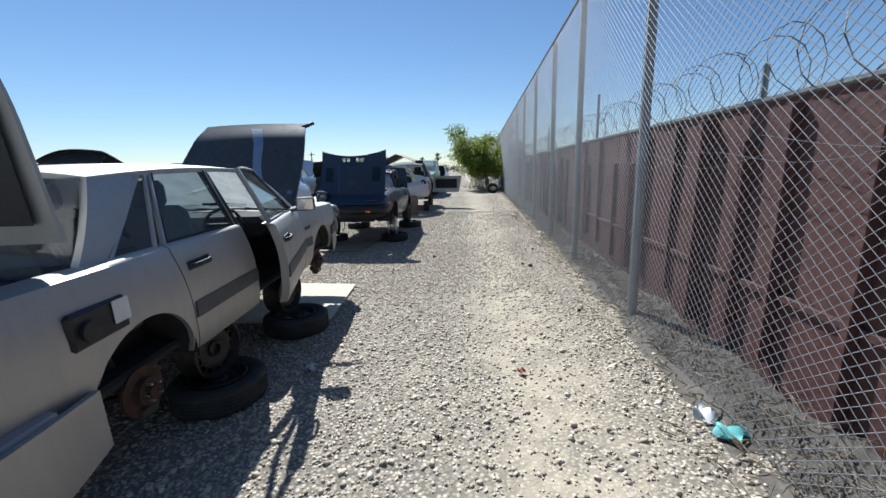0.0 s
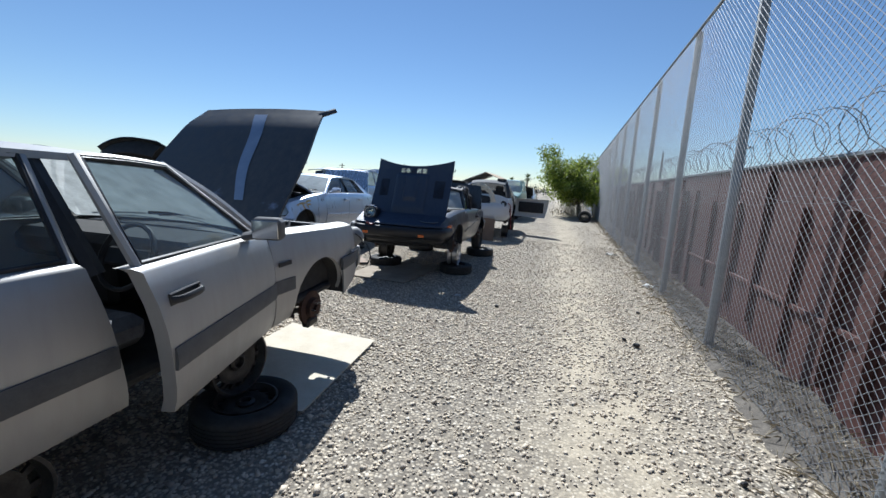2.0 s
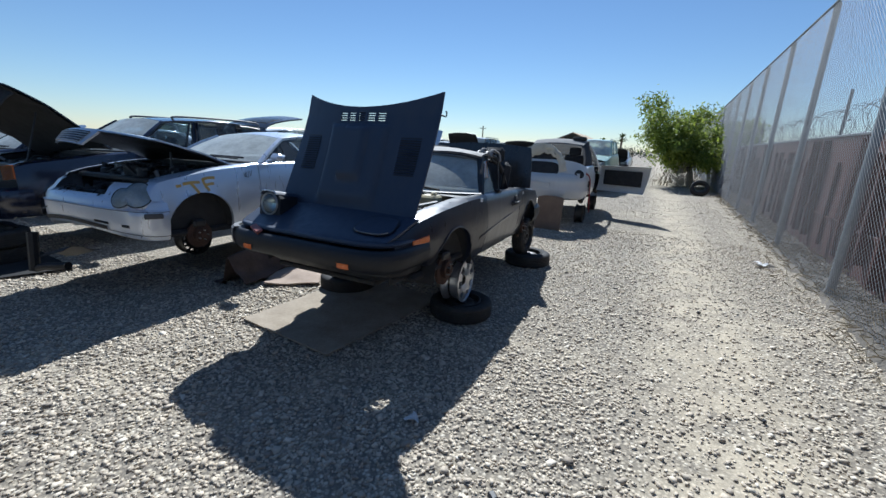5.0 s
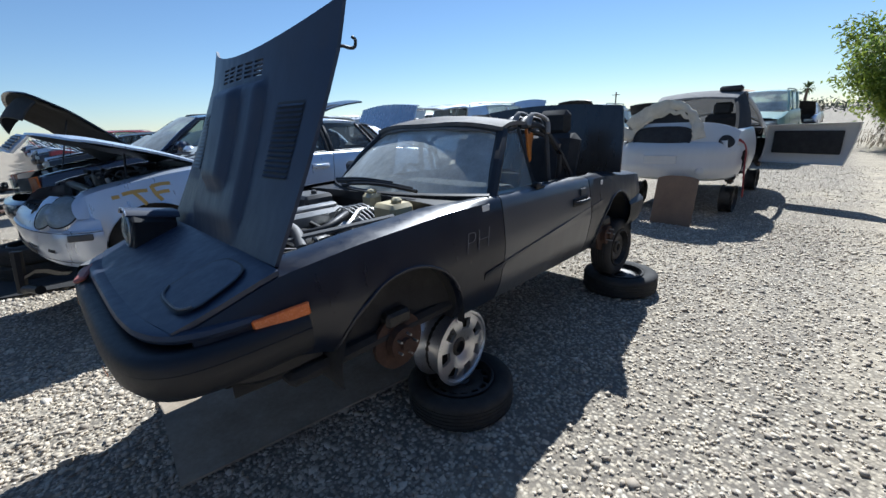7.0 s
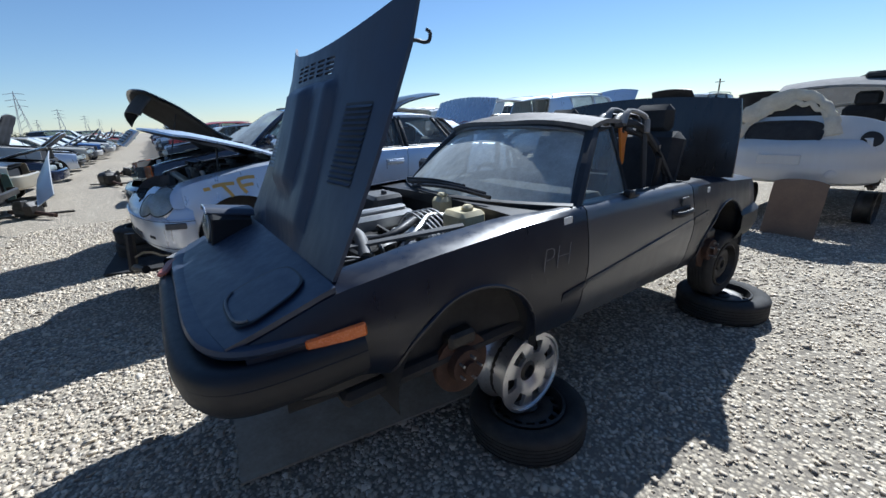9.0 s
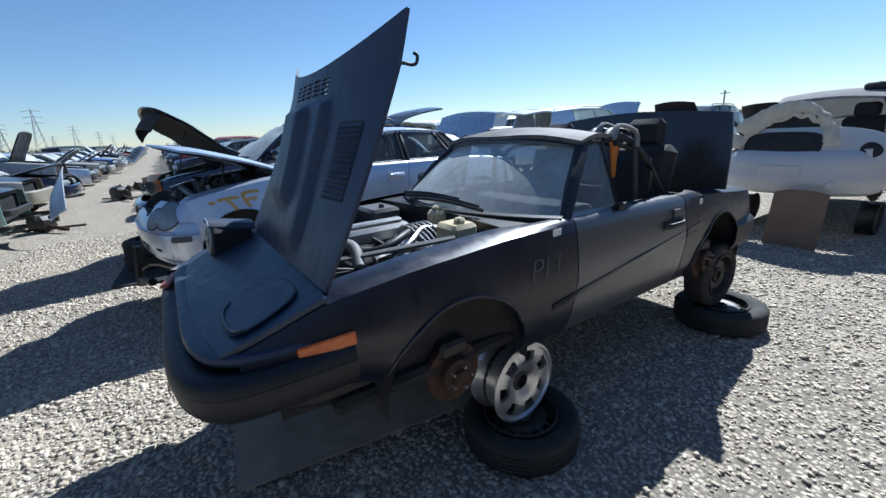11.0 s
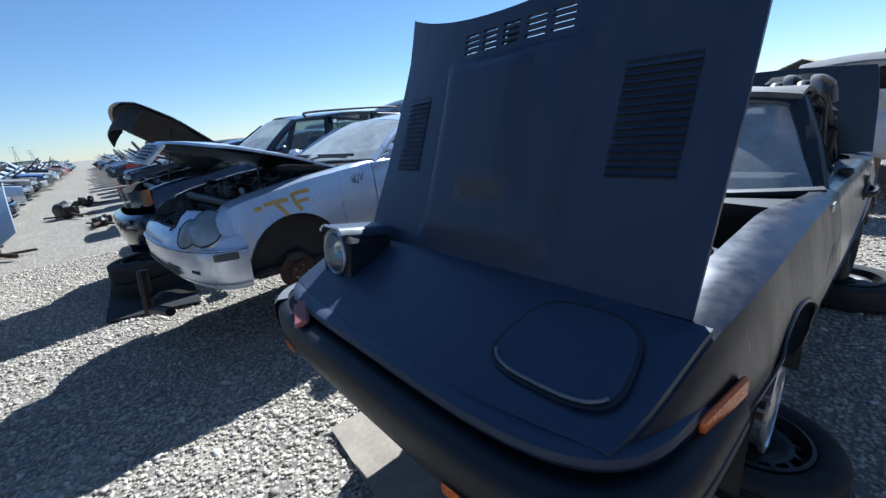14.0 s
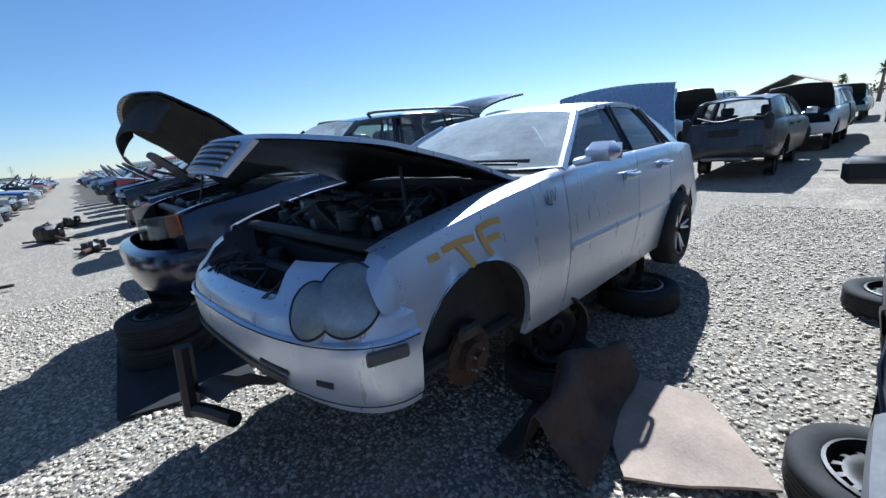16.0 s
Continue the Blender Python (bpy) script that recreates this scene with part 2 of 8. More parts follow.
M = {
    "silver_warm": paint("dusty_silver_beige_paint", (0.40, 0.392, 0.378), 0.55, 0.44, 0.06, 0.30),
    "silver": paint("silver_blue_paint", (0.585, 0.635, 0.725), 0.55, 0.27, 0.45, 0.05),
    "navy": paint("faded_navy_paint", (0.005, 0.008, 0.019), 0.0, 0.28, 0.06, 0.010, worn=(0.009, 0.011, 0.018), worn_amount=0.42),
    # base lifted and blued above the body navy to stand in for reflected sky
    "navy_satin": paint("satin_navy_hood_paint", (0.020, 0.032, 0.062), 0.0, 0.44, 0.18, 0.05),
    # paler than the body navy: the door's sky sheen is in this colour
    "grey_door": paint("faded_charcoal_door_paint", (0.075, 0.078, 0.086), 0.3, 0.30, 0.5, 0.05),
    "dark_grey": paint("weathered_dark_hood_paint", (0.032, 0.035, 0.040), 0.2, 0.45, 0.1, 0.14, worn=(0.20, 0.25, 0.36), worn_amount=0.40),
    "midnight": paint("glossy_midnight_blue_paint", (0.008, 0.013, 0.034), 0.1, 0.16, 0.9, 0.03),
    "white": paint("white_paint", (0.60, 0.60, 0.585), 0.0, 0.35, 0.5, 0.15),
    "black": paint("black_paint", (0.011, 0.011, 0.013), 0.0, 0.25, 0.6, 0.05),
    "red": paint("faded_red_paint", (0.42, 0.035, 0.03), 0.0, 0.4, 0.4, 0.2),
    "blue": paint("mid_blue_paint", (0.05, 0.12, 0.30), 0.3, 0.3, 0.5, 0.2),
    "teal": paint("pale_green_paint", (0.20, 0.33, 0.30), 0.2, 0.35, 0.5, 0.2),
    "gold": paint("champagne_paint", (0.44, 0.39, 0.30), 0.5, 0.35, 0.4, 0.2),
    "charcoal": paint("charcoal_paint", (0.030, 0.032, 0.038), 0.4, 0.3, 0.5, 0.07),
    "sky_lid": paint("pale_silver_lid_paint", (0.55, 0.58, 0.64), 0.7, 0.22, 0.6, 0.1),
    "glass": glass("clear_green_pane", (0.78, 0.86, 0.83), 0.16),
    "glass_dusty": glass("dusty_windscreen", (0.80, 0.88, 0.85), 0.58, (0.90, 0.95, 0.92)),
    "glass_dark": glass("tinted_side_pane", (0.46, 0.54, 0.56), 0.09),
    "lens": glass("clear_lamp_lens", (0.80, 0.86, 0.88), 0.44, (0.66, 0.74, 0.75)),
    "plastic": rough_mat("black_plastic", (0.013, 0.013, 0.015), (0.03, 0.03, 0.032), 12, 0.5, 0, 0.15, 0.002),
    "bumper": rough_mat("matt_black_bumper_rubber", (0.009, 0.010, 0.013), (0.018, 0.019, 0.023), 5, 0.52, 0, 0.2, 0.002),
    "trimlight": rough_mat("scuffed_pale_grey_plastic", (0.15, 0.15, 0.15), (0.24, 0.235, 0.23), 9, 0.6, 0, 0.2, 0.002),
    # darker carpet tone with the car's shade put into the colour
    "brown_carpet": rough_mat("dark_brown_carpet", (0.055, 0.040, 0.033), (0.11, 0.082, 0.068), 7, 0.98, 0, 0.8, 0.01),
    "trimgrey": rough_mat("grey_trim_plastic", (0.07, 0.07, 0.072), (0.11, 0.11, 0.11), 12, 0.6, 0, 0.15, 0.002),
    "rubber": rough_mat("dusty_tyre_rubber", (0.016, 0.016, 0.016), (0.05, 0.048, 0.045), 9, 0.82, 0, 0.3, 0.003),
    "rust": rough_mat("rusted_iron", (0.045, 0.027, 0.020), (0.11, 0.062, 0.044), 18, 0.85, 0.2, 0.6, 0.004),
    "steel": rough_mat("dull_steel", (0.30, 0.30, 0.30), (0.48, 0.48, 0.47), 14, 0.45, 0.8, 0.2, 0.002),
    "darksteel": rough_mat("oily_dark_metal", (0.025, 0.024, 0.023), (0.08, 0.075, 0.07), 14, 0.5, 0.5, 0.4, 0.004),
    "alloy": rough_mat("bright_alloy", (0.55, 0.55, 0.56), (0.68, 0.68, 0.69), 10, 0.33, 0.85, 0.12, 0.002),
    "chrome": rough_mat("chrome", (0.62, 0.62, 0.62), (0.70, 0.70, 0.70), 10, 0.14, 1.0, 0, 0.001),
    "galv": rough_mat("galvanised_steel", (0.20, 0.215, 0.22), (0.31, 0.325, 0.33), 12, 0.5, 0.3, 0.2, 0.002),
    "wire": rough_mat("galvanised_wire", (0.16, 0.165, 0.17), (0.27, 0.275, 0.28), 30, 0.6, 0.1, 0.0, 0.001),
    "amber": rough_mat("amber_lens", (0.55, 0.11, 0.015), (0.72, 0.18, 0.03), 20, 0.25, 0, 0.1, 0.002, 0.6),
    "redlens": rough_mat("red_lens", (0.33, 0.02, 0.02), (0.45, 0.04, 0.03), 20, 0.2, 0, 0.1, 0.002, 0.6),
    "dusty_red": rough_mat("faded_red_marker", (0.30, 0.09, 0.07), (0.38, 0.14, 0.11), 20, 0.5, 0, 0.1, 0.002),
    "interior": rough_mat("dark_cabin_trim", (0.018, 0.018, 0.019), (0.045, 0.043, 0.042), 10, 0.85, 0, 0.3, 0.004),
    "greyfabric": rough_mat("grey_seat_fabric", (0.10, 0.10, 0.11), (0.17, 0.17, 0.18), 20, 0.95, 0, 0.4, 0.003),
    "tan": rough_mat("tan_cloth", (0.50, 0.44, 0.34), (0.68, 0.62, 0.50), 7, 0.95, 0, 0.5, 0.006),
    "softtop": rough_mat("worn_black_vinyl", (0.09, 0.085, 0.08), (0.21, 0.19, 0.17), 9, 0.7, 0, 0.5, 0.006),
    "greycloth": rough_mat("faded_grey_cloth", (0.17, 0.165, 0.16), (0.27, 0.26, 0.25), 9, 0.95, 0, 0.5, 0.006),
    "board": rough_mat("weathered_plywood", (0.58, 0.51, 0.38), (0.72, 0.65, 0.52), 5, 0.85, 0, 0.25, 0.003),
    "board_dirty": rough_mat("dirty_tan_board", (0.27, 0.22, 0.16), (0.45, 0.38, 0.29), 4, 0.9, 0, 0.3, 0.003),
    "cardboard": rough_mat("brown_cardboard", (0.19, 0.13, 0.09), (0.26, 0.18, 0.12), 5, 0.92, 0, 0.2, 0.002),
    "carpet": rough_mat("tan_car_carpet", (0.34, 0.26, 0.20), (0.47, 0.37, 0.29), 7, 0.98, 0, 0.8, 0.01),
    "blackmat": rough_mat("black_rubber_mat", (0.014, 0.014, 0.015), (0.035, 0.034, 0.033), 6, 0.85, 0, 0.4, 0.005),
    "cream": rough_mat("yellowed_plastic", (0.50, 0.42, 0.24), (0.64, 0.56, 0.36), 10, 0.5, 0, 0.1, 0.002),
    "orange": rough_mat("orange_plastic", (0.78, 0.22, 0.02), (0.9, 0.30, 0.03), 10, 0.5, 0, 0.2, 0.003),
    "yellowpaint": rough_mat("ochre_marker_paint", (0.52, 0.32, 0.08), (0.62, 0.40, 0.14), 12, 0.7, 0, 0.1, 0.001),
    "whitebit": rough_mat("white_paper", (0.62, 0.61, 0.59), (0.76, 0.75, 0.73), 12, 0.9, 0, 0.3, 0.004),
    "tealcloth": rough_mat("teal_cloth", (0.12, 0.42, 0.40), (0.25, 0.55, 0.52), 12, 0.9, 0, 0.4, 0.004),
    "markergrey": rough_mat("grey_marker_ink", (0.10, 0.105, 0.12), (0.16, 0.165, 0.18), 12, 0.7, 0, 0.0, 0.001),
    "markerred": rough_mat("red_marker_ink", (0.38, 0.08, 0.10), (0.45, 0.12, 0.13), 12, 0.7, 0, 0.0, 0.001),
    "redstrap": rough_mat("dark_red_hose", (0.20, 0.02, 0.025), (0.30, 0.04, 0.04), 14, 0.6, 0, 0.2, 0.002),
    "bark": rough_mat("grey_bark", (0.10, 0.075, 0.055), (0.19, 0.15, 0.11), 12, 0.95, 0, 0.8, 0.02),
    "straw": rough_mat("dry_straw", (0.30, 0.25, 0.17), (0.48, 0.42, 0.31), 12, 0.95, 0, 0, 0.001),
    "dirt": rough_mat("loose_pale_soil", (0.075, 0.066, 0.055), (0.20, 0.178, 0.148), 5, 0.97, 0, 0.8, 0.02),
    "haze": rough_mat("far_foliage", (0.06, 0.075, 0.05), (0.11, 0.12, 0.09), 2, 1.0, 0, 0, 0.01),
    "roofing": rough_mat("pale_sheet_roof", (0.40, 0.38, 0.36), (0.5, 0.48, 0.45), 1.5, 0.7, 0, 0.1, 0.01),
    "roofing_tan": rough_mat("tan_sheet_roof", (0.48, 0.35, 0.22), (0.56, 0.43, 0.29), 1.5, 0.7, 0, 0.1, 0.01),
    "pylon": rough_mat("grey_lattice_steel", (0.35, 0.36, 0.38), (0.42, 0.43, 0.45), 3, 0.7, 0.3, 0, 0.01),
}


def leaf_mat(name, a, b):
    mt, nt, bs = material(name)
    g = nt.nodes.new("ShaderNodeNewGeometry")
    link(nt, mix(nt, g.outputs["Random Per Island"], a, b), bs.inputs["Base Color"])
    bs.inputs["Roughness"].default_value = 0.6
    bs.inputs["Subsurface Weight"].default_value = 0.0
    tr = nt.nodes.new("ShaderNodeBsdfTranslucent")
    link(nt, mix(nt, g.outputs["Random Per Island"], tuple(min(1, c * 2.2) for c in a), tuple(min(1, c * 2.2) for c in b)), tr.inputs[0])
    ms = nt.nodes.new("ShaderNodeMixShader")
    ms.inputs[0].default_value = 0.4
    link(nt, bs.outputs[0], ms.inputs[1])
    link(nt, tr.outputs[0], ms.inputs[2])
    link(nt, ms.outputs[0], nt.nodes["Material Output"].inputs[0])
    return mt


M["leaf"] = leaf_mat("spring_leaves", (0.075, 0.115, 0.016), (0.22, 0.25, 0.04))
M["palm"] = leaf_mat("palm_leaves", (0.03, 0.05, 0.015), (0.07, 0.09, 0.03))
M["gravel"], M["stones"], M["rustwall"] = gravel_mat("gravel_ground"), gravel_mat("loose_gravel", False), rust_wall_mat()


# ---- mesh helpers: each shape is a pair (vertices, faces)
def merge(*geos):
    V, F = [], []
    for v, f in geos:
        k = len(V)
        V += [tuple(p) for p in v]
        F += [tuple(i + k for i in q) for q in f]
    return V, F


def xf(geo, m):
    return [tuple(m @ Vector(p)) for p in geo[0]], geo[1]


def outward(V, q, mid=Vector((2.2, 0.0, 0.85))):
    """A pane's face, wound so that it looks away from the cabin."""
    a, b, c = (Vector(V[i]) for i in q[:3])
    return q if (b - a).cross(Vector(V[q[-1]]) - a).dot((a + c) / 2 - mid) >= 0 else q[::-1]


def part(name, geo, mat, parent=None, label="", smooth=38.0):
    """Links a shape as one mesh object under a thing or a part."""
    me = bpy.data.meshes.new(name)
    faces = geo[1]
    if isinstance(mat, str) and mat.startswith(("glass", "lens")):
        faces = [outward(geo[0], q) for q in faces]
    me.from_pydata([tuple(p) for p in geo[0]], [], faces)
    me.materials.append(M[mat] if isinstance(mat, str) else mat)
    if smooth:
        me.polygons.foreach_set("use_smooth", [True] * len(me.polygons))
        me.set_sharp_from_angle(angle=radians(smooth))
    me.update()
    ob = new(name, me)
    if parent:
        ob.parent = parent
    if label:
        ob["label"] = label
    if isinstance(mat, str) and mat.startswith(("glass", "lens")):
        ob.visible_shadow = False
    return ob


def thing(name, label, category, m, group="", kind=""):
    ob = new(name)
    ob.empty_display_size = 0.1
    ob.matrix_world = m
    return tagged(ob, label, category, group, kind)


def solo(name, geo, mat, label, category, m=None, group="", kind="", smooth=38.0):
    ob = part(name, geo, mat, None, "", smooth)
    if m:
        ob.matrix_world = m
    return tagged(ob, label, category, group, kind)


def cbox(c, size, b=0.01):
    h = [max(1e-4, v / 2) for v in size]
    b = min(b, min(h) * 0.8)
    V, idx = [], {}
    cs = [(i, j, k) for i in (-1, 1) for j in (-1, 1) for k in (-1, 1)]
    for q in cs:
        for a in range(3):
            idx[q, a] = len(V)
            V.append(tuple(c[i] + q[i] * (h[i] if i == a else h[i] - b) for i in range(3)))
    F = []
    for a in range(3):
        o, p = [i for i in range(3) if i != a]
        for sg in (-1, 1):
            ring = []
            for so, sp in ((-1, -1), (1, -1), (1, 1), (-1, 1)):
                q = [0, 0, 0]
                q[a], q[o], q[p] = sg, so, sp
                ring.append(idx[tuple(q), a])
            F.append(tuple(ring if (sg > 0) == (a != 1) else ring[::-1]))
        for so in (-1, 1):
            for sp in (-1, 1):
                q0, q1 = [0, 0, 0], [0, 0, 0]
                q0[a], q1[a] = -1, 1
                q0[o] = q1[o] = so
                q0[p] = q1[p] = sp
                q0, q1 = tuple(q0), tuple(q1)
                F.append((idx[q0, o], idx[q1, o], idx[q1, p], idx[q0, p]))
    F += [(idx[q, 0], idx[q, 1], idx[q, 2]) for q in cs]
    return V, F


def grid(fn, n, m):
    V = [fn(i / n, j / m) for i in range(n + 1) for j in range(m + 1)]
    F = [(i * (m + 1) + j, (i + 1) * (m + 1) + j, (i + 1) * (m + 1) + j + 1, i * (m + 1) + j + 1) for i in range(n) for j in range(m)]
    return V, F


def slab(fn, n, m, off):
    """A grid with a second skin at the offset vector and closed edges."""
    V, F = grid(fn, n, m)
    k = len(V)
    V2 = [(p[0] + off[0], p[1] + off[1], p[2] + off[2]) for p in V]
    F2 = [tuple(i + k for i in reversed(q)) for q in F]
    a = [i * (m + 1) for i in range(n + 1)] + [n * (m + 1) + j for j in range(1, m + 1)]
    a += [i * (m + 1) + m for i in range(n - 1, -1, -1)] + [j for j in range(m - 1, 0, -1)]
    rim = [(a[i], a[(i + 1) % len(a)], a[(i + 1) % len(a)] + k, a[i] + k) for i in range(len(a))]
    return V + V2, F + F2 + rim


def lathe(profile, n=28, arc=None):
    """Turns (radius, height) pairs round the z axis."""
    full = arc is None
    a0, a1 = (0, 2 * math.pi) if full else arc
    cnt = n if full else n + 1
    V = [(r * math.cos(a0 + (a1 - a0) * i / n), r * math.sin(a0 + (a1 - a0) * i / n), z) for i in range(cnt) for r, z in profile]
    m = len(profile)
    F = [(i * m + j, ((i + 1) % cnt) * m + j, ((i + 1) % cnt) * m + j + 1, i * m + j + 1) for i in range(n) for j in range(m - 1)]
    return V, F


def sweep(pts, r, n=6, caps=True):
    """A round or oval tube along points; r is a radius, or (across, up)."""
    pts = [Vector(p) for p in pts]
    rs = r if isinstance(r, list) else [r] * len(pts)
    V, F = [], []
    for i, p in enumerate(pts):
        d = (pts[min(i + 1, len(pts) - 1)] - pts[max(i - 1, 0)]).normalized()
        up = Vector((0, 0, 1)) if abs(d.z) < 0.9 else Vector((0, 1, 0))
        a = d.cross(up).normalized()
        b = a.cross(d)
        ra, rb = rs[i] if isinstance(rs[i], tuple) else (rs[i], rs[i])
        for k in range(n):
            t = 2 * math.pi * (k + 0.5) / n
            V.append(tuple(p + a * ra * math.cos(t) + b * rb * math.sin(t)))
    for i in range(len(pts) - 1):
        for k in range(n):
            F.append((i * n + k, i * n + (k + 1) % n, (i + 1) * n + (k + 1) % n, (i + 1) * n + k))
    if caps:
        F += [tuple(range(n))[::-1], tuple(range((len(pts) - 1) * n, len(pts) * n))]
    return V, F


def arc_pts(pts, n=16):
    """A smooth curve through control points (Catmull-Rom)."""
    P = [Vector(p) for p in pts]
    P = [P[0] * 2 - P[1]] + P + [P[-1] * 2 - P[-2]]
    out = []
    segs = len(P) - 3
    for i in range(n + 1):
        u = i / n * segs
        k = min(int(u), segs - 1)
        t = u - k
        a, b, c, d = P[k:k + 4]
        out.append(0.5 * (2 * b + (c - a) * t + (2 * a - 5 * b + 4 * c - d) * t * t + (3 * b - a - 3 * c + d) * t ** 3))
    return out


def ruled(lo, hi, n=10, m=3, bow=(0, 0, 0)):
    """A sheet between two polylines of the same count, bowed in its middle."""
    L, H = [Vector(p) for p in lo], [Vector(p) for p in hi]

    def at(P, u):
        x = u * (len(P) - 1)
        k = min(int(x), len(P) - 2)
        return P[k].lerp(P[k + 1], x - k)
    B = Vector(bow)
    return grid(lambda u, w: tuple(at(L, u).lerp(at(H, u), w) + B * (4 * w * (1 - w))), n, m)


def lip(geo, vec_fn):
    """Folds the open edges of a sheet inwards, so that its rim shows thickness."""
    V, F = list(geo[0]), list(geo[1])
    cnt = {}
    for q in F:
        for i in range(len(q)):
            e = (q[i], q[(i + 1) % len(q)])
            k = (min(e), max(e))
            cnt[k] = None if k in cnt else e
    back = {}
    for k, e in cnt.items():
        if e:
            for i in e:
                if i not in back:
                    d = vec_fn(V[i])
                    back[i] = len(V)
                    V.append((V[i][0] + d[0], V[i][1] + d[1], V[i][2] + d[2]))
            F.append((e[1], e[0], back[e[0]], back[e[1]]))
    return V, F


# ---- cars: built from a profile. s runs back from the nose, y across, z up
def table(pts, soft=0.06):
    xs = np.linspace(-0.5, 6.0, 651)
    ys = np.interp(xs, [p[0] for p in pts], [p[1] for p in pts])
    k = max(1, int(soft / 0.01))
    pad = np.pad(ys, k, mode="edge")
    sm = np.convolve(pad, np.ones(2 * k + 1) / (2 * k + 1), mode="valid")
    return lambda s: float(np.interp(s, xs, sm))


def turn_about(p, axis, deg):
    return Matrix.Translation(p) @ Matrix.Rotation(radians(deg), 4, axis) @ Matrix.Translation([-c for c in p])


class Body:
    """The measures of one car and the points of its skin."""

    def __init__(self, S):
        self.S = S
        self.hw, self.zb, self.zs = table(S["hw"], 0.10), table(S["zb"], S.get("soft", 0.06)), table(S["zs"], 0.05)
        sect = table(S.get("sect", [(0, 0.93), (0.12, 0.965), (0.42, 1.0), (0.62, 0.995), (0.85, 0.965), (1.0, 0.93)]), 0.05)
        self.sect = sect
        self.sh = table(S.get("sh", [(S["cowl"] - 0.15, 0.10), (S["cowl"] + 0.1, 0.035), (S["back"] - 0.1, 0.035), (S["back"] + 0.1, 0.09)]), 0.08)
        self.res = S.get("res", 0.055)

    def skin(self, s, w, side):
        z0, z1 = self.zs(s), self.zb(s)
        h = self.hw(s)
        if w <= 1:
            return (s, side * h * self.sect(w), z0 + w * (z1 - z0))
        u = (w - 1) / 0.25
        return (s, side * (h * self.sect(1.0) - self.sh(s) * u), z1 + 0.022 * math.sin(min(1, u) * math.pi / 2))

    def top_hw(self, s):
        return self.hw(s) * self.sect(1.0) - self.sh(s)

    def panel(self, side, s0, s1, w1=1.25, fold=0.03, w0=0.0):
        """A side panel between two lines, cut out round the wheel arches and folded in at its edges."""
        f0 = s0 if callable(s0) else (lambda w: s0)
        f1 = s1 if callable(s1) else (lambda w: s1)
        n = max(2, int((f1(0.5) - f0(0.5)) / self.res))
        rows = [w0 + (1 - w0) * j / 10 for j in range(11)] + ([1.08, 1.17, 1.25] if w1 > 1 else [])
        V, inside = [], []
        for i in range(n + 1):
            for w in rows:
                a, b = f0(w), f1(w)
                p = self.skin(a + (b - a) * i / n, w, side)
                hit = None
                for sc in self.S["axles"]:
                    zc, ar = self.S["axle_z"], self.S["arch"]
                    d = math.hypot(p[0] - sc, p[2] - zc)
                    if w <= 1 and (d < ar or (p[2] < zc and abs(p[0] - sc) < ar)):
                        hit = (sc, zc, ar, d)
                if hit:
                    sc, zc, ar, d = hit
                    if p[2] >= zc and d > 1e-6:
                        q = (sc + (p[0] - sc) * ar / d, p[1], zc + (p[2] - zc) * ar / d)
                    else:
                        q = (sc + math.copysign(ar, p[0] - sc), p[1], p[2])
                    V.append(q)
                else:
                    V.append(p)
                inside.append(bool(hit))
        m = len(rows)
        F = []
        for i in range(n):
            for j in range(m - 1):
                q = (i * m + j, (i + 1) * m + j, (i + 1) * m + j + 1, i * m + j + 1)
                if not all(inside[k] for k in q):
                    F.append(q)
        used = sorted({k for q in F for k in q})
        ren = {k: i for i, k in enumerate(used)}
        geo = [V[k] for k in used], [tuple(ren[k] for k in q) for q in F]
        return lip(geo, lambda p: (0, -side * fold, 0))

    def fascia(self, s0, sw, hw, section, rear=False, e=4.2, n=44, flat=1.0, t0=0.0, t1=math.pi):
        """A bumper or nose skin: a section (out, z) carried round a superellipse."""
        path = []
        for i in range(n + 1):
            t = t0 + (t1 - t0) * i / n
            c, sn = math.cos(t), math.sin(t)
            y = hw * math.copysign(abs(c) ** (2 / e), c)
            d = (abs(sn) ** (2 / e)) ** flat
            path.append(Vector((s0 + (sw - s0) * (1 - d), y, 0)))
        V = []
        for i, p in enumerate(path):
            tg = (path[min(i + 1, n)] - path[max(i - 1, 0)]).normalized()
            nrm = Vector((tg.y, -tg.x, 0))
            if nrm.dot(p - Vector((sw + (0.6 if not rear else -0.6), 0, 0))) < 0:
                nrm = -nrm
            V += [tuple(p + nrm * o + Vector((0, 0, z))) for o, z in section]
        m = len(section)
        F = [(i * m + j, (i + 1) * m + j, (i + 1) * m + j + 1, i * m + j + 1) for i in range(n) for j in range(m - 1)]
        return V, F

    def deck(self, s0, s1, crown=0.03, bow0=0.0, bow1=0.0, inset=0.006, n=14, m=14, thick=0.018, lower=0.0, extra=None):
        def fn(u, t):
            t = 2 * t - 1
            s = (s0 + bow0 * t * t) * (1 - u) + (s1 + bow1 * t * t) * u
            y = t * (self.top_hw(s) - inset)
            z = self.zb(s) + 0.022 + crown * (1 - t * t) - lower
            if extra:
                z += extra(s, t)
            return (s, y, z)
        return slab(fn, n, m, (0, 0, -thick))


def wheel_geo(r=0.20, w=0.15):
    """Steel rim round the z axis, face at +z."""
    return lathe([(r * 0.93, -w / 2), (r, -w / 2), (r, -w / 2 + 0.012), (r * 0.9, -w / 2 + 0.03), (r * 0.86, -w * 0.1), (r * 0.9, w / 2 - 0.03), (r, w / 2 - 0.012), (r * 1.01, w / 2), (r * 0.94, w / 2 + 0.004), (r * 0.86, w * 0.22)], 40)


